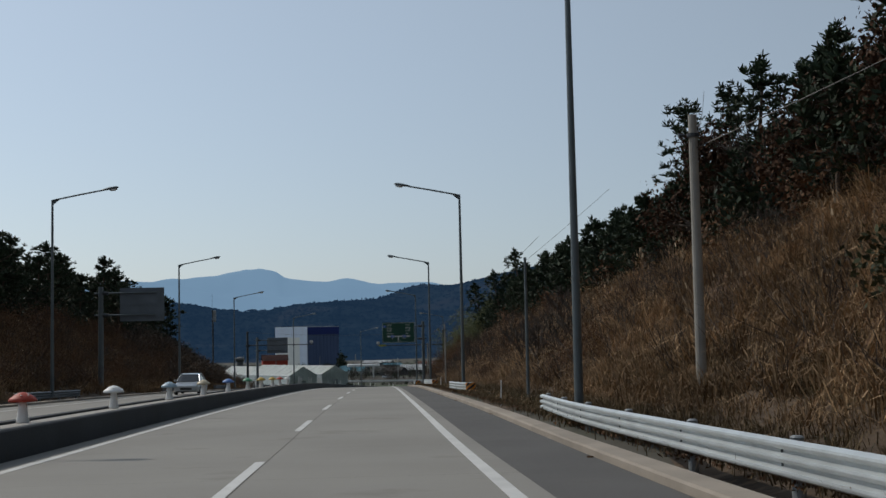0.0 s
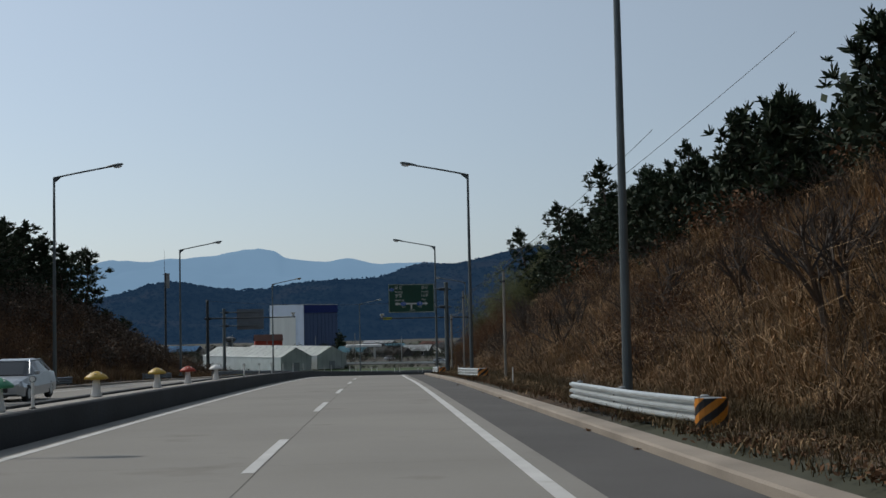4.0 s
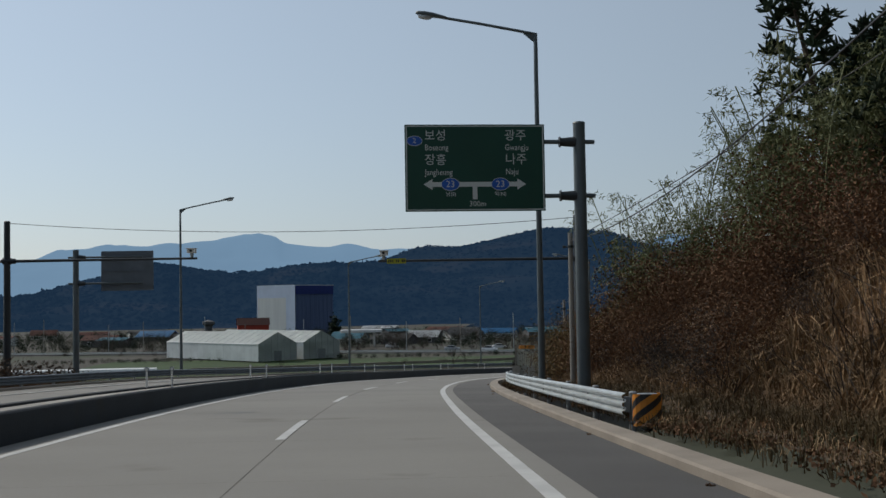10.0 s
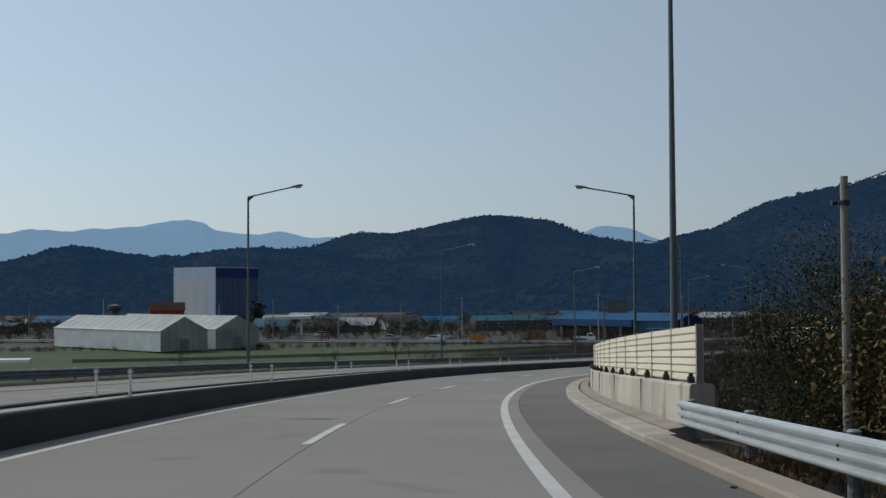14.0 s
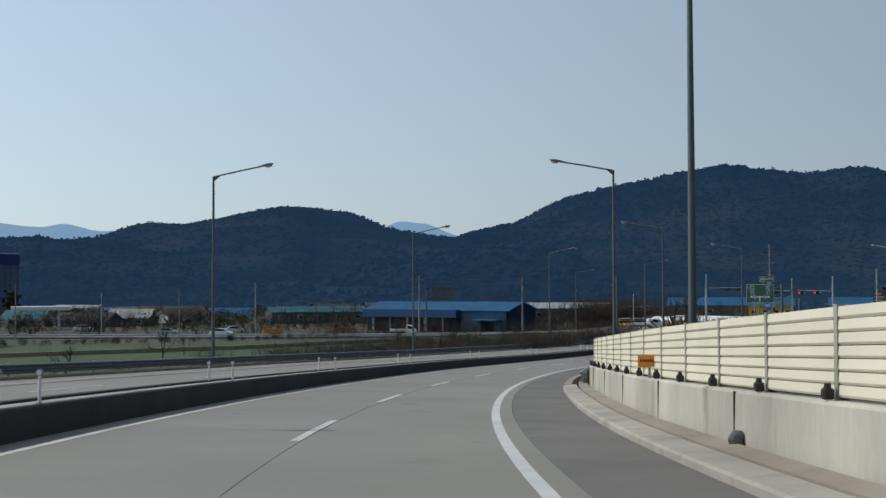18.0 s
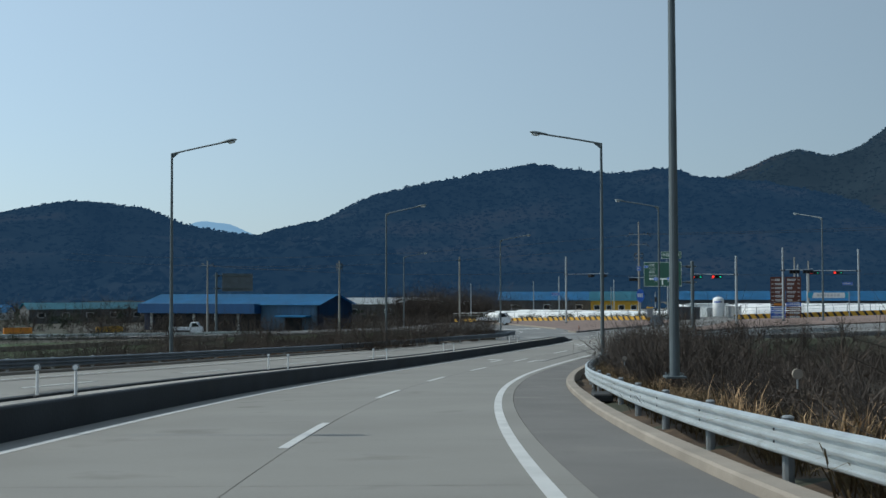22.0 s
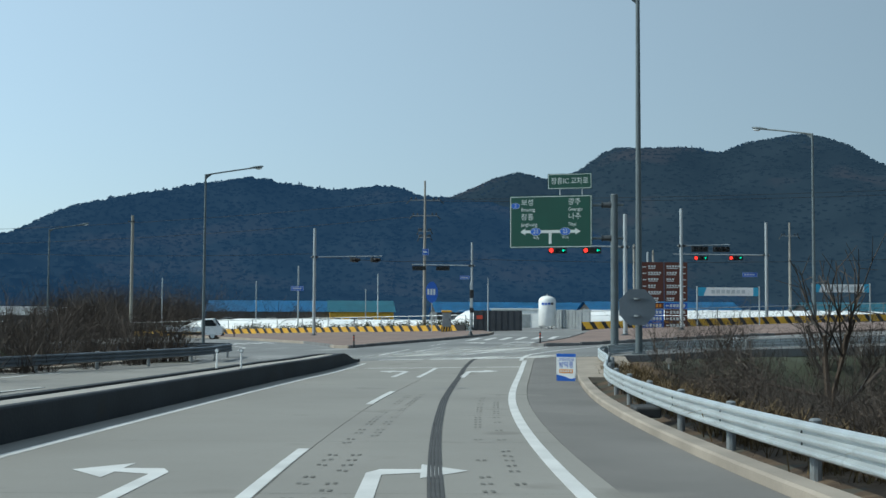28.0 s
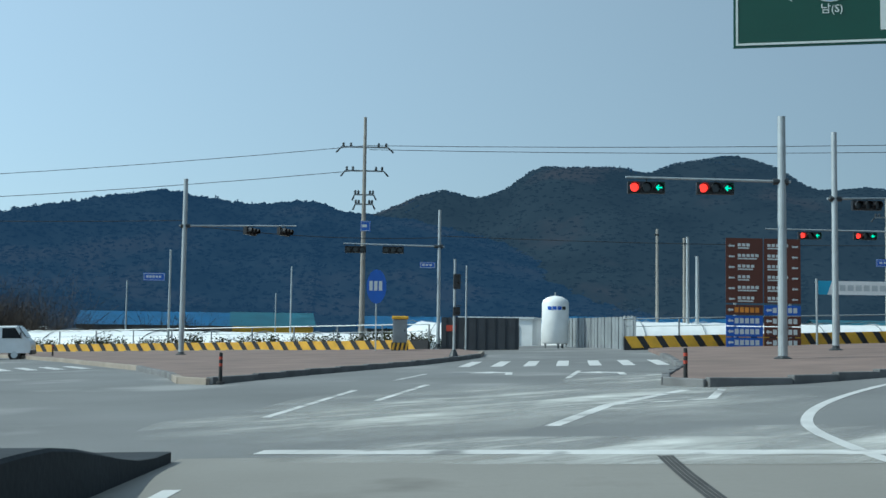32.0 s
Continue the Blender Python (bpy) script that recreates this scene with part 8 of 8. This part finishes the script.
for k in range(150):
    p = Vector((36, 330)).lerp(Vector((64.0, 360.5)), float(rng.random()) ** 0.7) + Vector((-0.70, 0.72)) * float(1.2 + 9 * rng.random() ** 1.5)
    behind.append((p.x, p.y, gz(p.x, p.y)))
scatter("bare_brush", "crooked dark brush close behind the opposite guard rail", "brush", [twigs(26, 3.4, 1.0, 0.020, 240 + k) for k in range(4)], behind, TWIG, seed=40, lo=0.5, hi=0.95)
scatter("bare_wood", "tall hazy brown leafless wood behind the crossing", "wood", [twigs(50, 7.0, 2.2, 0.026, 250 + k) for k in range(3)], [(x, y, gz(x, y)) for x, y in zip(rng.uniform(83, 101, 75), rng.uniform(437, 453, 75))], TWIG, seed=41, lo=0.7, hi=1.1)
scatter("green_scrub", "dark green bushes among the brush below the guard rail", "scrub", FINE_MASS, bank_places(16, 284, 302, 8.6, 13, 64), BUSH_GREEN, seed=64, lo=0.6, hi=1.0)
scatter("dry_grass", "pale straw stalks below the guard rail", "grass", REED, bank_places(260, 256, 300, 6.9, 10.5, 65), STRAW, seed=65, lo=0.4, hi=0.8)
scatter("hedge", "dark low hedge along the field edge", "hedge", MASS, [(x, 421 + 0.12 * x + float(rng.normal(0, 1.2)), gz(x, 421 + 0.12 * x)) for x in rng.uniform(-110, 36, 240)], PINE_DARK, seed=22, lo=0.4, hi=0.75)
BAR = spline([(88.4, 427, 0), (99.6, 405.5, 0), (105.4, 393.3, 0)], 0.45)
scatter("shrub_row", "row of green shrubs behind the striped barrier", "shrubs", [leafy(170, (0.55, 0.55, 0.62), 0.07, 80 + k, 0.2) for k in range(3)], [(p[0] + 0.5 + float(rng.normal(0, 0.25)), p[1] + 0.3, level(p[0], p[1]) - 0.1) for p in BAR], BUSH_GREEN, seed=23, lo=0.7, hi=1.3)
far_wood = [(x, y, gz(x, y)) for x, y in zip(rng.uniform(30, 86, 200), rng.uniform(434, 450, 200)) if y > 438 - 0.2 * (x - 60)]
scatter("bare_wood", "brown leafless wood beyond the far road", "wood", [twigs(18, 3.0, 1.4, 0.03, 90 + k) for k in range(3)], far_wood, TWIG, seed=24, lo=0.6, hi=1.15)
scatter("village_trees", "dark trees among the distant houses", "trees", [leafy(130, (1.5, 1.5, 1.7), 0.17, 95 + k, 0.15) for k in range(3)], [(x, y, gz(x, y)) for x, y in zip(rng.uniform(-190, 130, 1300), rng.uniform(462, 640, 1300)) if not (40 < x < 90 and y < 500)], PINE_DARK, seed=25, lo=0.5, hi=1.4)
scatter("village_brush", "bare brown brush among the distant sheds", "brush", [twigs(14, 5.0, 1.6, 0.04, 97 + k) for k in range(3)], [(x, y, gz(x, y)) for x, y in zip(rng.uniform(-120, 130, 300), rng.uniform(448, 520, 300)) if not (38 < x < 88 and y < 492)], TWIG, seed=26, lo=0.6, hi=1.3)


# ---- trees ----
def limb_mesh(segs, n=5):
    bm = B()
    for a, b, r0, r1 in segs:
        rod(bm, a, b, r0, r1, n)
    return bm


def pine(h, seed, label, broad=1.0):
    """A pine: a leaning trunk, limbs in whorls and many upright needle tufts."""
    r = np.random.default_rng(seed)
    t = thing("pine_tree", label, "tree", "pines on the banks")
    lean = r.normal(0, 0.05, 2)
    P = lambda z: Vector((lean[0] * z + 0.12 * math.sin(z * 0.9 + seed), lean[1] * z + 0.1 * math.cos(z * 0.8 + seed), z))
    zs = np.linspace(-0.5, h * 0.97, 8)
    part("trunk", limb_mesh([(P(a), P(b), 0.02 * h * (1 - a / h * 0.85) + 0.01, 0.02 * h * (1 - b / h * 0.85) + 0.01) for a, b in zip(zs, zs[1:])], 7), BARK, t)
    segs, tips = [], []
    for k in range(int(9 + h * 2.2)):
        z = h * (0.22 + 0.76 * (k / (9 + h * 2.2)))
        a = k * 2.4 + r.uniform(-0.4, 0.4)
        L = broad * h * 0.30 * (1.08 - z / h) ** 0.75 * r.uniform(0.6, 1.25)
        b0 = P(z)
        mid = b0 + Vector((math.cos(a) * L * 0.55, math.sin(a) * L * 0.55, L * 0.10))
        end = b0 + Vector((math.cos(a + 0.2) * L, math.sin(a + 0.2) * L, L * r.uniform(0.22, 0.5)))
        segs += [(b0, mid, 0.035 * (1.2 - z / h) + 0.01, 0.022), (mid, end, 0.022, 0.008)]
        for q in range(7):
            w = 0.25 + 0.75 * q / 6
            p = (b0.lerp(mid, w * 2) if w < 0.5 else mid.lerp(end, w * 2 - 1))
            tips.append(p + Vector(r.normal(0, 0.13 * L + 0.05, 3)))
        tips.append(end)
    part("branch_frame", limb_mesh(segs, 4), BARK, t)
    for q in range(6):
        tips.append(P(h * (0.9 + 0.02 * q)) + Vector(r.normal(0, 0.08, 3)))
    V, F = [], []
    for c in tips:
        g = r.uniform(0.75, 1.3)
        for _ in range(13):
            d = np.array([r.normal(0, 0.75), r.normal(0, 0.75), r.uniform(-0.15, 1.4)])
            d /= np.linalg.norm(d)
            L = r.uniform(0.20, 0.40) * g
            s = np.cross(d, r.normal(0, 1, 3))
            s *= 0.030 * g / (np.linalg.norm(s) + 1e-9)
            o = len(V)
            b = np.array(c)
            V += [b - s, b + s, b + d * L * 0.7 + s * 1.1, b + d * L, b + d * L * 0.7 - s * 1.1]
            F.append((o, o + 1, o + 2, o + 3, o + 4))
    raw("crown", V, F, PINE, t)
    return t


def bare_tree(h, seed, label, group, thick=0.014):
    r = np.random.default_rng(seed)
    t = thing("bare_tree", label, "tree", group)
    segs, fine = [], []
    def grow(p, d, L, w, depth):
        q = p + d * L
        (segs if depth < 2 else fine).append((p, q, w, w * 0.62))
        if depth >= 4:
            return
        for _ in range(3 if depth < 3 else 2):
            e = (d + Vector(r.normal(0, 0.42, 3)) + Vector((0, 0, 0.12))).normalized()
            grow(p + d * L * r.uniform(0.6, 1.0), e, L * r.uniform(0.55, 0.8), w * 0.58, depth + 1)
    for _ in range(2):
        grow(Vector((0, 0, -0.3)), Vector((r.normal(0, 0.18), r.normal(0, 0.18), 1)).normalized(), h * 0.36, thick * h, 0)
    part("trunk", limb_mesh(segs, 5), BARK, t)
    part("crown", limb_mesh(fine, 3), TWIG, t)
    return t


def withered_oak(h, seed):
    """A broad tree that has kept its brown leaves through the winter."""
    r = np.random.default_rng(seed)
    t = thing("oak_tree", "broad tree with withered reddish-brown leaves above the bank", "tree", "withered oaks")
    segs, tips = [], []
    def grow(p, d, L, w, depth):
        q = p + d * L
        segs.append((p, q, w, w * 0.6))
        if depth >= 3:
            tips.append(q)
            tips.append(p.lerp(q, 0.5))
            return
        for _ in range(4 if depth else 5):
            e = (d + Vector(r.normal(0, 0.5, 3)) + Vector((0, 0, 0.1))).normalized()
            grow(p + d * L * r.uniform(0.45, 1.0), e, L * r.uniform(0.55, 0.8), w * 0.55, depth + 1)
    grow(Vector((0, 0, -0.3)), Vector((r.normal(0, 0.1), r.normal(0, 0.1), 1)).normalized(), h * 0.36, 0.018 * h, 0)
    part("trunk", limb_mesh(segs, 4), BARK, t)
    n = 22
    C = np.repeat(np.array([tuple(c) for c in tips]), n, 0) + r.normal(0, 0.28, (len(tips) * n, 3))
    u, v = r.normal(0, 1, C.shape), r.normal(0, 1, C.shape)
    u /= np.linalg.norm(u, axis=1)[:, None]
    v = np.cross(u, v)
    v /= np.linalg.norm(v, axis=1)[:, None]
    z = r.uniform(0.05, 0.11, len(C))[:, None]
    V = np.stack([C - u * z, C + v * z * 0.55, C + u * z, C - v * z * 0.55], 1).reshape(-1, 3)
    raw("crown", V, np.arange(len(V)).reshape(-1, 4).tolist(), OAK_LEAF, t)
    return t


def bamboo_clump(h, seed):
    r = np.random.default_rng(seed)
    t = thing("bamboo_clump", "tall light green bamboo clump with drooping tips", "bamboo", "bamboo by the road")
    segs, V, F = [], [], []
    for _ in range(11):
        b = Vector((r.normal(0, 0.6), r.normal(0, 0.6), -0.2))
        a, L = r.uniform(0, 6.28), h * r.uniform(0.7, 1.05)
        pts = [b + Vector((math.cos(a) * L * 0.22 * k * k, math.sin(a) * L * 0.22 * k * k, L * k * (1 - 0.08 * k * k))) for k in np.linspace(0, 1, 7)]
        segs.append(pts)
        for _ in range(34):
            k = r.uniform(0.25, 1.0)
            i = min(5, int(k * 6))
            p = np.array(pts[i].lerp(pts[i + 1], k * 6 - i))
            e = r.uniform(0, 6.28)
            w = np.array([math.cos(e), math.sin(e), r.uniform(0.0, 0.7)]) * r.uniform(0.25, 0.7)
            tip = p + w - np.array([0, 0, 0.12])
            sd = np.cross(w, (0, 0, 1.0))
            sd *= 0.006 / (np.linalg.norm(sd) + 1e-9)
            o = len(V)
            V += [p - sd, p + sd, tip]
            F.append((o, o + 1, o + 2))
            for _ in range(13):
                f = r.uniform(0.25, 1.05)
                c = p + (tip - p) * f + r.normal(0, 0.05, 3)
                d = w / np.linalg.norm(w) * 0.5 + r.normal(0, 0.6, 3) + np.array([0, 0, -0.45])
                d /= np.linalg.norm(d)
                s = np.cross(d, r.normal(0, 1, 3))
                s *= 0.014 / (np.linalg.norm(s) + 1e-9)
                L2 = r.uniform(0.10, 0.19)
                o = len(V)
                V += [c, c + d * L2 * 0.4 + s, c + d * L2, c + d * L2 * 0.4 - s]
                F.append((o, o + 1, o + 2, o + 3))
    for pts in segs:
        part("culm", sweep(B(), pts, ring(0.015, 5)), BAMBOO, t)
    raw("foliage", V, F, BAMBOO, t)
    return t


def plant(kinds, places, seed, lo=0.8, hi=1.2):
    r = np.random.default_rng(seed)
    for i, (x, y) in enumerate(places):
        src = kinds[i] if i < len(kinds) else kinds[int(r.integers(0, len(kinds)))]
        s = r.uniform(lo, hi)
        m = Matrix.Translation((x, y, gz(x, y) - 0.05)) @ Matrix.Rotation(r.uniform(0, 6.28), 4, "Z")
        o = src if i < len(kinds) else copy_thing(src, m)
        o.matrix_world = m @ Matrix.Diagonal((s, s, s, 1))


PINES = [pine(6.4, 1, "dark green pine with upright shoots on the bank"), pine(5.4, 2, "bushy dark pine on the bank", 1.2), pine(7.2, 3, "tall dark pine with open limbs on the bank"), pine(4.6, 4, "young dense pine on the bank", 1.25)]
r = np.random.default_rng(5)
spots = [tuple(road(s, u))[:2] for s, u in ((148, 14.2), (152, 13.6), (144, 14.6), (155, 14.8), (141, 17), (146.5, 16), (136, 18), (151.5, 15.5), (128, 16.5), (121, 16), (113, 16), (105, 16.5))]
young = []
for s in np.arange(-26, 150, 2.1):
    for q in range(2):
        u = (15.6 if q == 0 else 19.5) + r.uniform(-1.0, 2.4)
        (young if 46 < s < 112 else spots).append(tuple(road(s + r.uniform(-1.5, 1.5), u))[:2])
plant(PINES, spots, 6, 0.62, 1.08)
plant([pine(4.2, 14, "young dark pine on the bank", 1.2), pine(3.8, 15, "low bushy pine on the bank", 1.3)], young, 26, 0.8, 1.15)
TALL = [pine(9.0, 11, "tall pine standing high over the bank")]
plant(TALL, [tuple(road(s, u))[:2] for s, u in ((36, 19), (32, 17.5), (29, 18.5), (34, 22), (25, 19), (30, 21), (53, 17.5), (62, 18.5))], 16, 0.8, 1.0)
plant([pine(6.6, 12, "dark pine with open limbs high on the bank")], [tuple(road(s, u))[:2] for s, u in ((110, 17.5), (114, 18.5), (118, 17), (107, 20), (121, 18.5))], 17, 0.65, 0.85)
LEFT_PINES = [pine(6.0, 7, "dark pine on the bank of the opposite carriageway", 1.2)]
spots = [tuple(road(s + r.uniform(-2, 2), -u))[:2] for s, u in ((150, 30), (156, 33), (146, 27.5))]
for s in np.arange(62, 166, 2.6):
    for q in range(2):
        spots.append(tuple(road(s + r.uniform(-2, 2), -(24.5 if q == 0 else 29) - r.uniform(0, 4.5)))[:2])
plant(LEFT_PINES, spots, 8, 0.8, 1.25)
BARES = [bare_tree(5.6, 1, "leafless reddish-brown tree above the bank", "bare trees"), bare_tree(4.2, 2, "leafless small tree below the guard rail", "bare trees"), bare_tree(6.4, 3, "tall leafless brown tree with fine branches", "bare trees")]
spots = [tuple(road(s, u))[:2] for s, u in ((30, 19), (276, 11.5), (36, 22))]
spots += [tuple(road(r.uniform(8, 48), r.uniform(17, 25)))[:2] for _ in range(12)]
spots += [tuple(road(s, u))[:2] for s, u in ((33, 15.5), (30, 16.2), (37, 16.5), (27, 15.8), (40, 17), (34, 18), (43, 16), (31, 17.2))]
spots += [tuple(road(r.uniform(236, 258), r.uniform(9.5, 14)))[:2] for _ in range(14)]
spots += [tuple(road(r.uniform(246, 278), r.uniform(11, 24)))[:2] for _ in range(12)]
spots += [tuple(road(r.uniform(278, 345), r.uniform(9.5, 22)))[:2] for _ in range(34)]
spots += [tuple(road(r.uniform(330, 366), -r.uniform(19, 34)))[:2] for _ in range(12)]
spots += [(-36, 340), (0, 378), (-3, 356), (30, 372), (-12, 330)]
plant(BARES, spots, 9, 0.7, 1.25)
SMALL = [bare_tree(2.4, 5, "small gnarled leafless tree on the slope", "small bare trees"), bare_tree(2.0, 6, "crooked leafless shrub on the slope", "small bare trees")]
plant([bare_tree(3.2, 15, "crooked dark leafless tree leaning from the slope", "small bare trees", 0.026)], [tuple(road(s, u))[:2] for s, u in zip(r.uniform(52, 132, 22), r.uniform(9.4, 11.8, 22))], 39, 0.7, 1.2)
plant(SMALL, [tuple(road(s, u))[:2] for s, u in zip(r.uniform(40, 128, 26), r.uniform(10.5, 14.5, 26))], 19, 0.8, 1.2)
OAKS = [withered_oak(6.5, 1), withered_oak(5.2, 2)]
plant(OAKS, [tuple(road(s, u))[:2] for s, u in ((41, 16.5), (36, 15.5), (45, 18), (39, 19.5), (33, 17.5), (47, 15.5), (51, 17), (30, 15.5), (27, 18))], 29, 0.85, 1.2)
BAM = [bamboo_clump(6.2, 1), bamboo_clump(5.2, 2)]
spots = [tuple(road(s, u))[:2] for s, u in ((154, 10.6), (158, 12.5), (160, 10.8), (150, 12.6), (146, 13.5), (142, 14.5), (156, 15), (152, 16.5), (147, 11.5), (143, 12.2), (149, 14.2), (153, 13.2), (145, 15.2), (140, 13.2), (138, 15.4), (151, 11.2), (155, 12.0), (141, 11.6))]
plant(BAM, spots, 10, 0.95, 1.3)
scatter("green_scrub", "olive green bushes behind the guard rail", "scrub", FINE_MASS, bank_places(34, 164, 174, 9.4, 14, 31) + bank_places(46, 173, 190, 11.5, 15, 34), BUSH_GREEN, seed=31, lo=1.3, hi=2.7)
high = [(x, y, z + 2.4 * (k % 5) / 4) for k, (x, y, z) in enumerate(bank_places(44, W0 + 0.5, W0 + 7, 8.7, 11.5, 36))]
scatter("green_scrub", "tall yellowish green bushes beside the end of the parapet", "scrub", FINE_MASS, high, BUSH_GREEN, seed=36, lo=0.9, hi=1.4)
scatter("withered_scrub", "rusty brown withered bushes behind the guard rail", "scrub", FINE_MASS, bank_places(46, 132, 168, 8.6, 11.5, 32) + bank_places(18, 138, 164, 10, 13, 35), BROWN_LEAF, seed=32, lo=0.8, hi=1.8)
GOLD_LEAF = mat("golden_leaves", (0.155, 0.100, 0.040), 0.8, 0, 0.5, 0.35, 6, 0.0, per_piece=-0.4, spec=0.2)
scatter("golden_scrub", "tall golden brown bushes behind the guard rail", "scrub", FINE_MASS, bank_places(34, 150, 166, 9.0, 13.0, 52) + bank_places(26, 158, 172, 8.6, 11.5, 54), GOLD_LEAF, seed=52, lo=1.4, hi=2.3)
scatter("withered_scrub", "tall rusty bushes behind the guard rail", "scrub", FINE_MASS, bank_places(20, 146, 160, 9.0, 12.0, 53), BROWN_LEAF, seed=53, lo=1.3, hi=2.1)
scatter("dark_scrub", "grey-brown dead bushes behind the guard rail", "scrub", FINE_MASS, bank_places(34, 132, 172, 8.2, 12.5, 42), TWIG, seed=42, lo=0.6, hi=1.2)
scatter("dry_grass", "matted dry grass at the foot of the bank", "grass", TUFT, bank_places(3000, -14, 150, 7.4, 10.0, 43), VERGE_GRASS, seed=43, lo=0.4, hi=0.8)
scatter("green_scrub", "dark bushes below the parapet wall", "scrub", FINE_MASS, bank_places(70, 174, 200, 12, 20, 33), BUSH_GREEN, seed=33, lo=0.8, hi=1.8)
t = thing("cypress_tree", "dark pointed conifer beside the petrol station", "tree", at=Matrix.Translation((-45, 560, -17)))
raw("crown", *(lambda VF: (VF[0] * np.array([1, 1, 1]), VF[1]))(leafy(500, (2.6, 2.6, 5.5), 0.6, 3, 0.2)), PINE_DARK, t)
bm = B()
rod(bm, (0, 0, -0.3), (0, 0, 5), 0.3, 0.1, 8)
part("trunk", bm, BARK, t)

scatter("leaf_litter", "brown dead leaves and stalks covering the verge", "leaves", [leafy(46, (0.55, 0.55, 0.03), 0.034, 210 + k, 0.0) for k in range(3)], bank_places(2600, -10, 172, 5.6, 8.8, 63), BROWN_LEAF, seed=63, lo=0.6, hi=1.2)
# dead leaves swept against the kerb
LITTER = [leafy(26, (0.16, 0.11, 0.025), 0.035, 200 + k, 0.1) for k in range(3)]
spots = []
for k in range(16):
    p = road(float(rng.uniform(2, 170)), float(5.12 - abs(rng.normal(0, 0.13))), -0.01)
    spots.append(tuple(p))
scatter("leaf_litter", "small heaps of dead leaves on the shoulder beside the kerb", "leaves", LITTER, spots, BROWN_LEAF, seed=51, lo=0.3, hi=0.7)
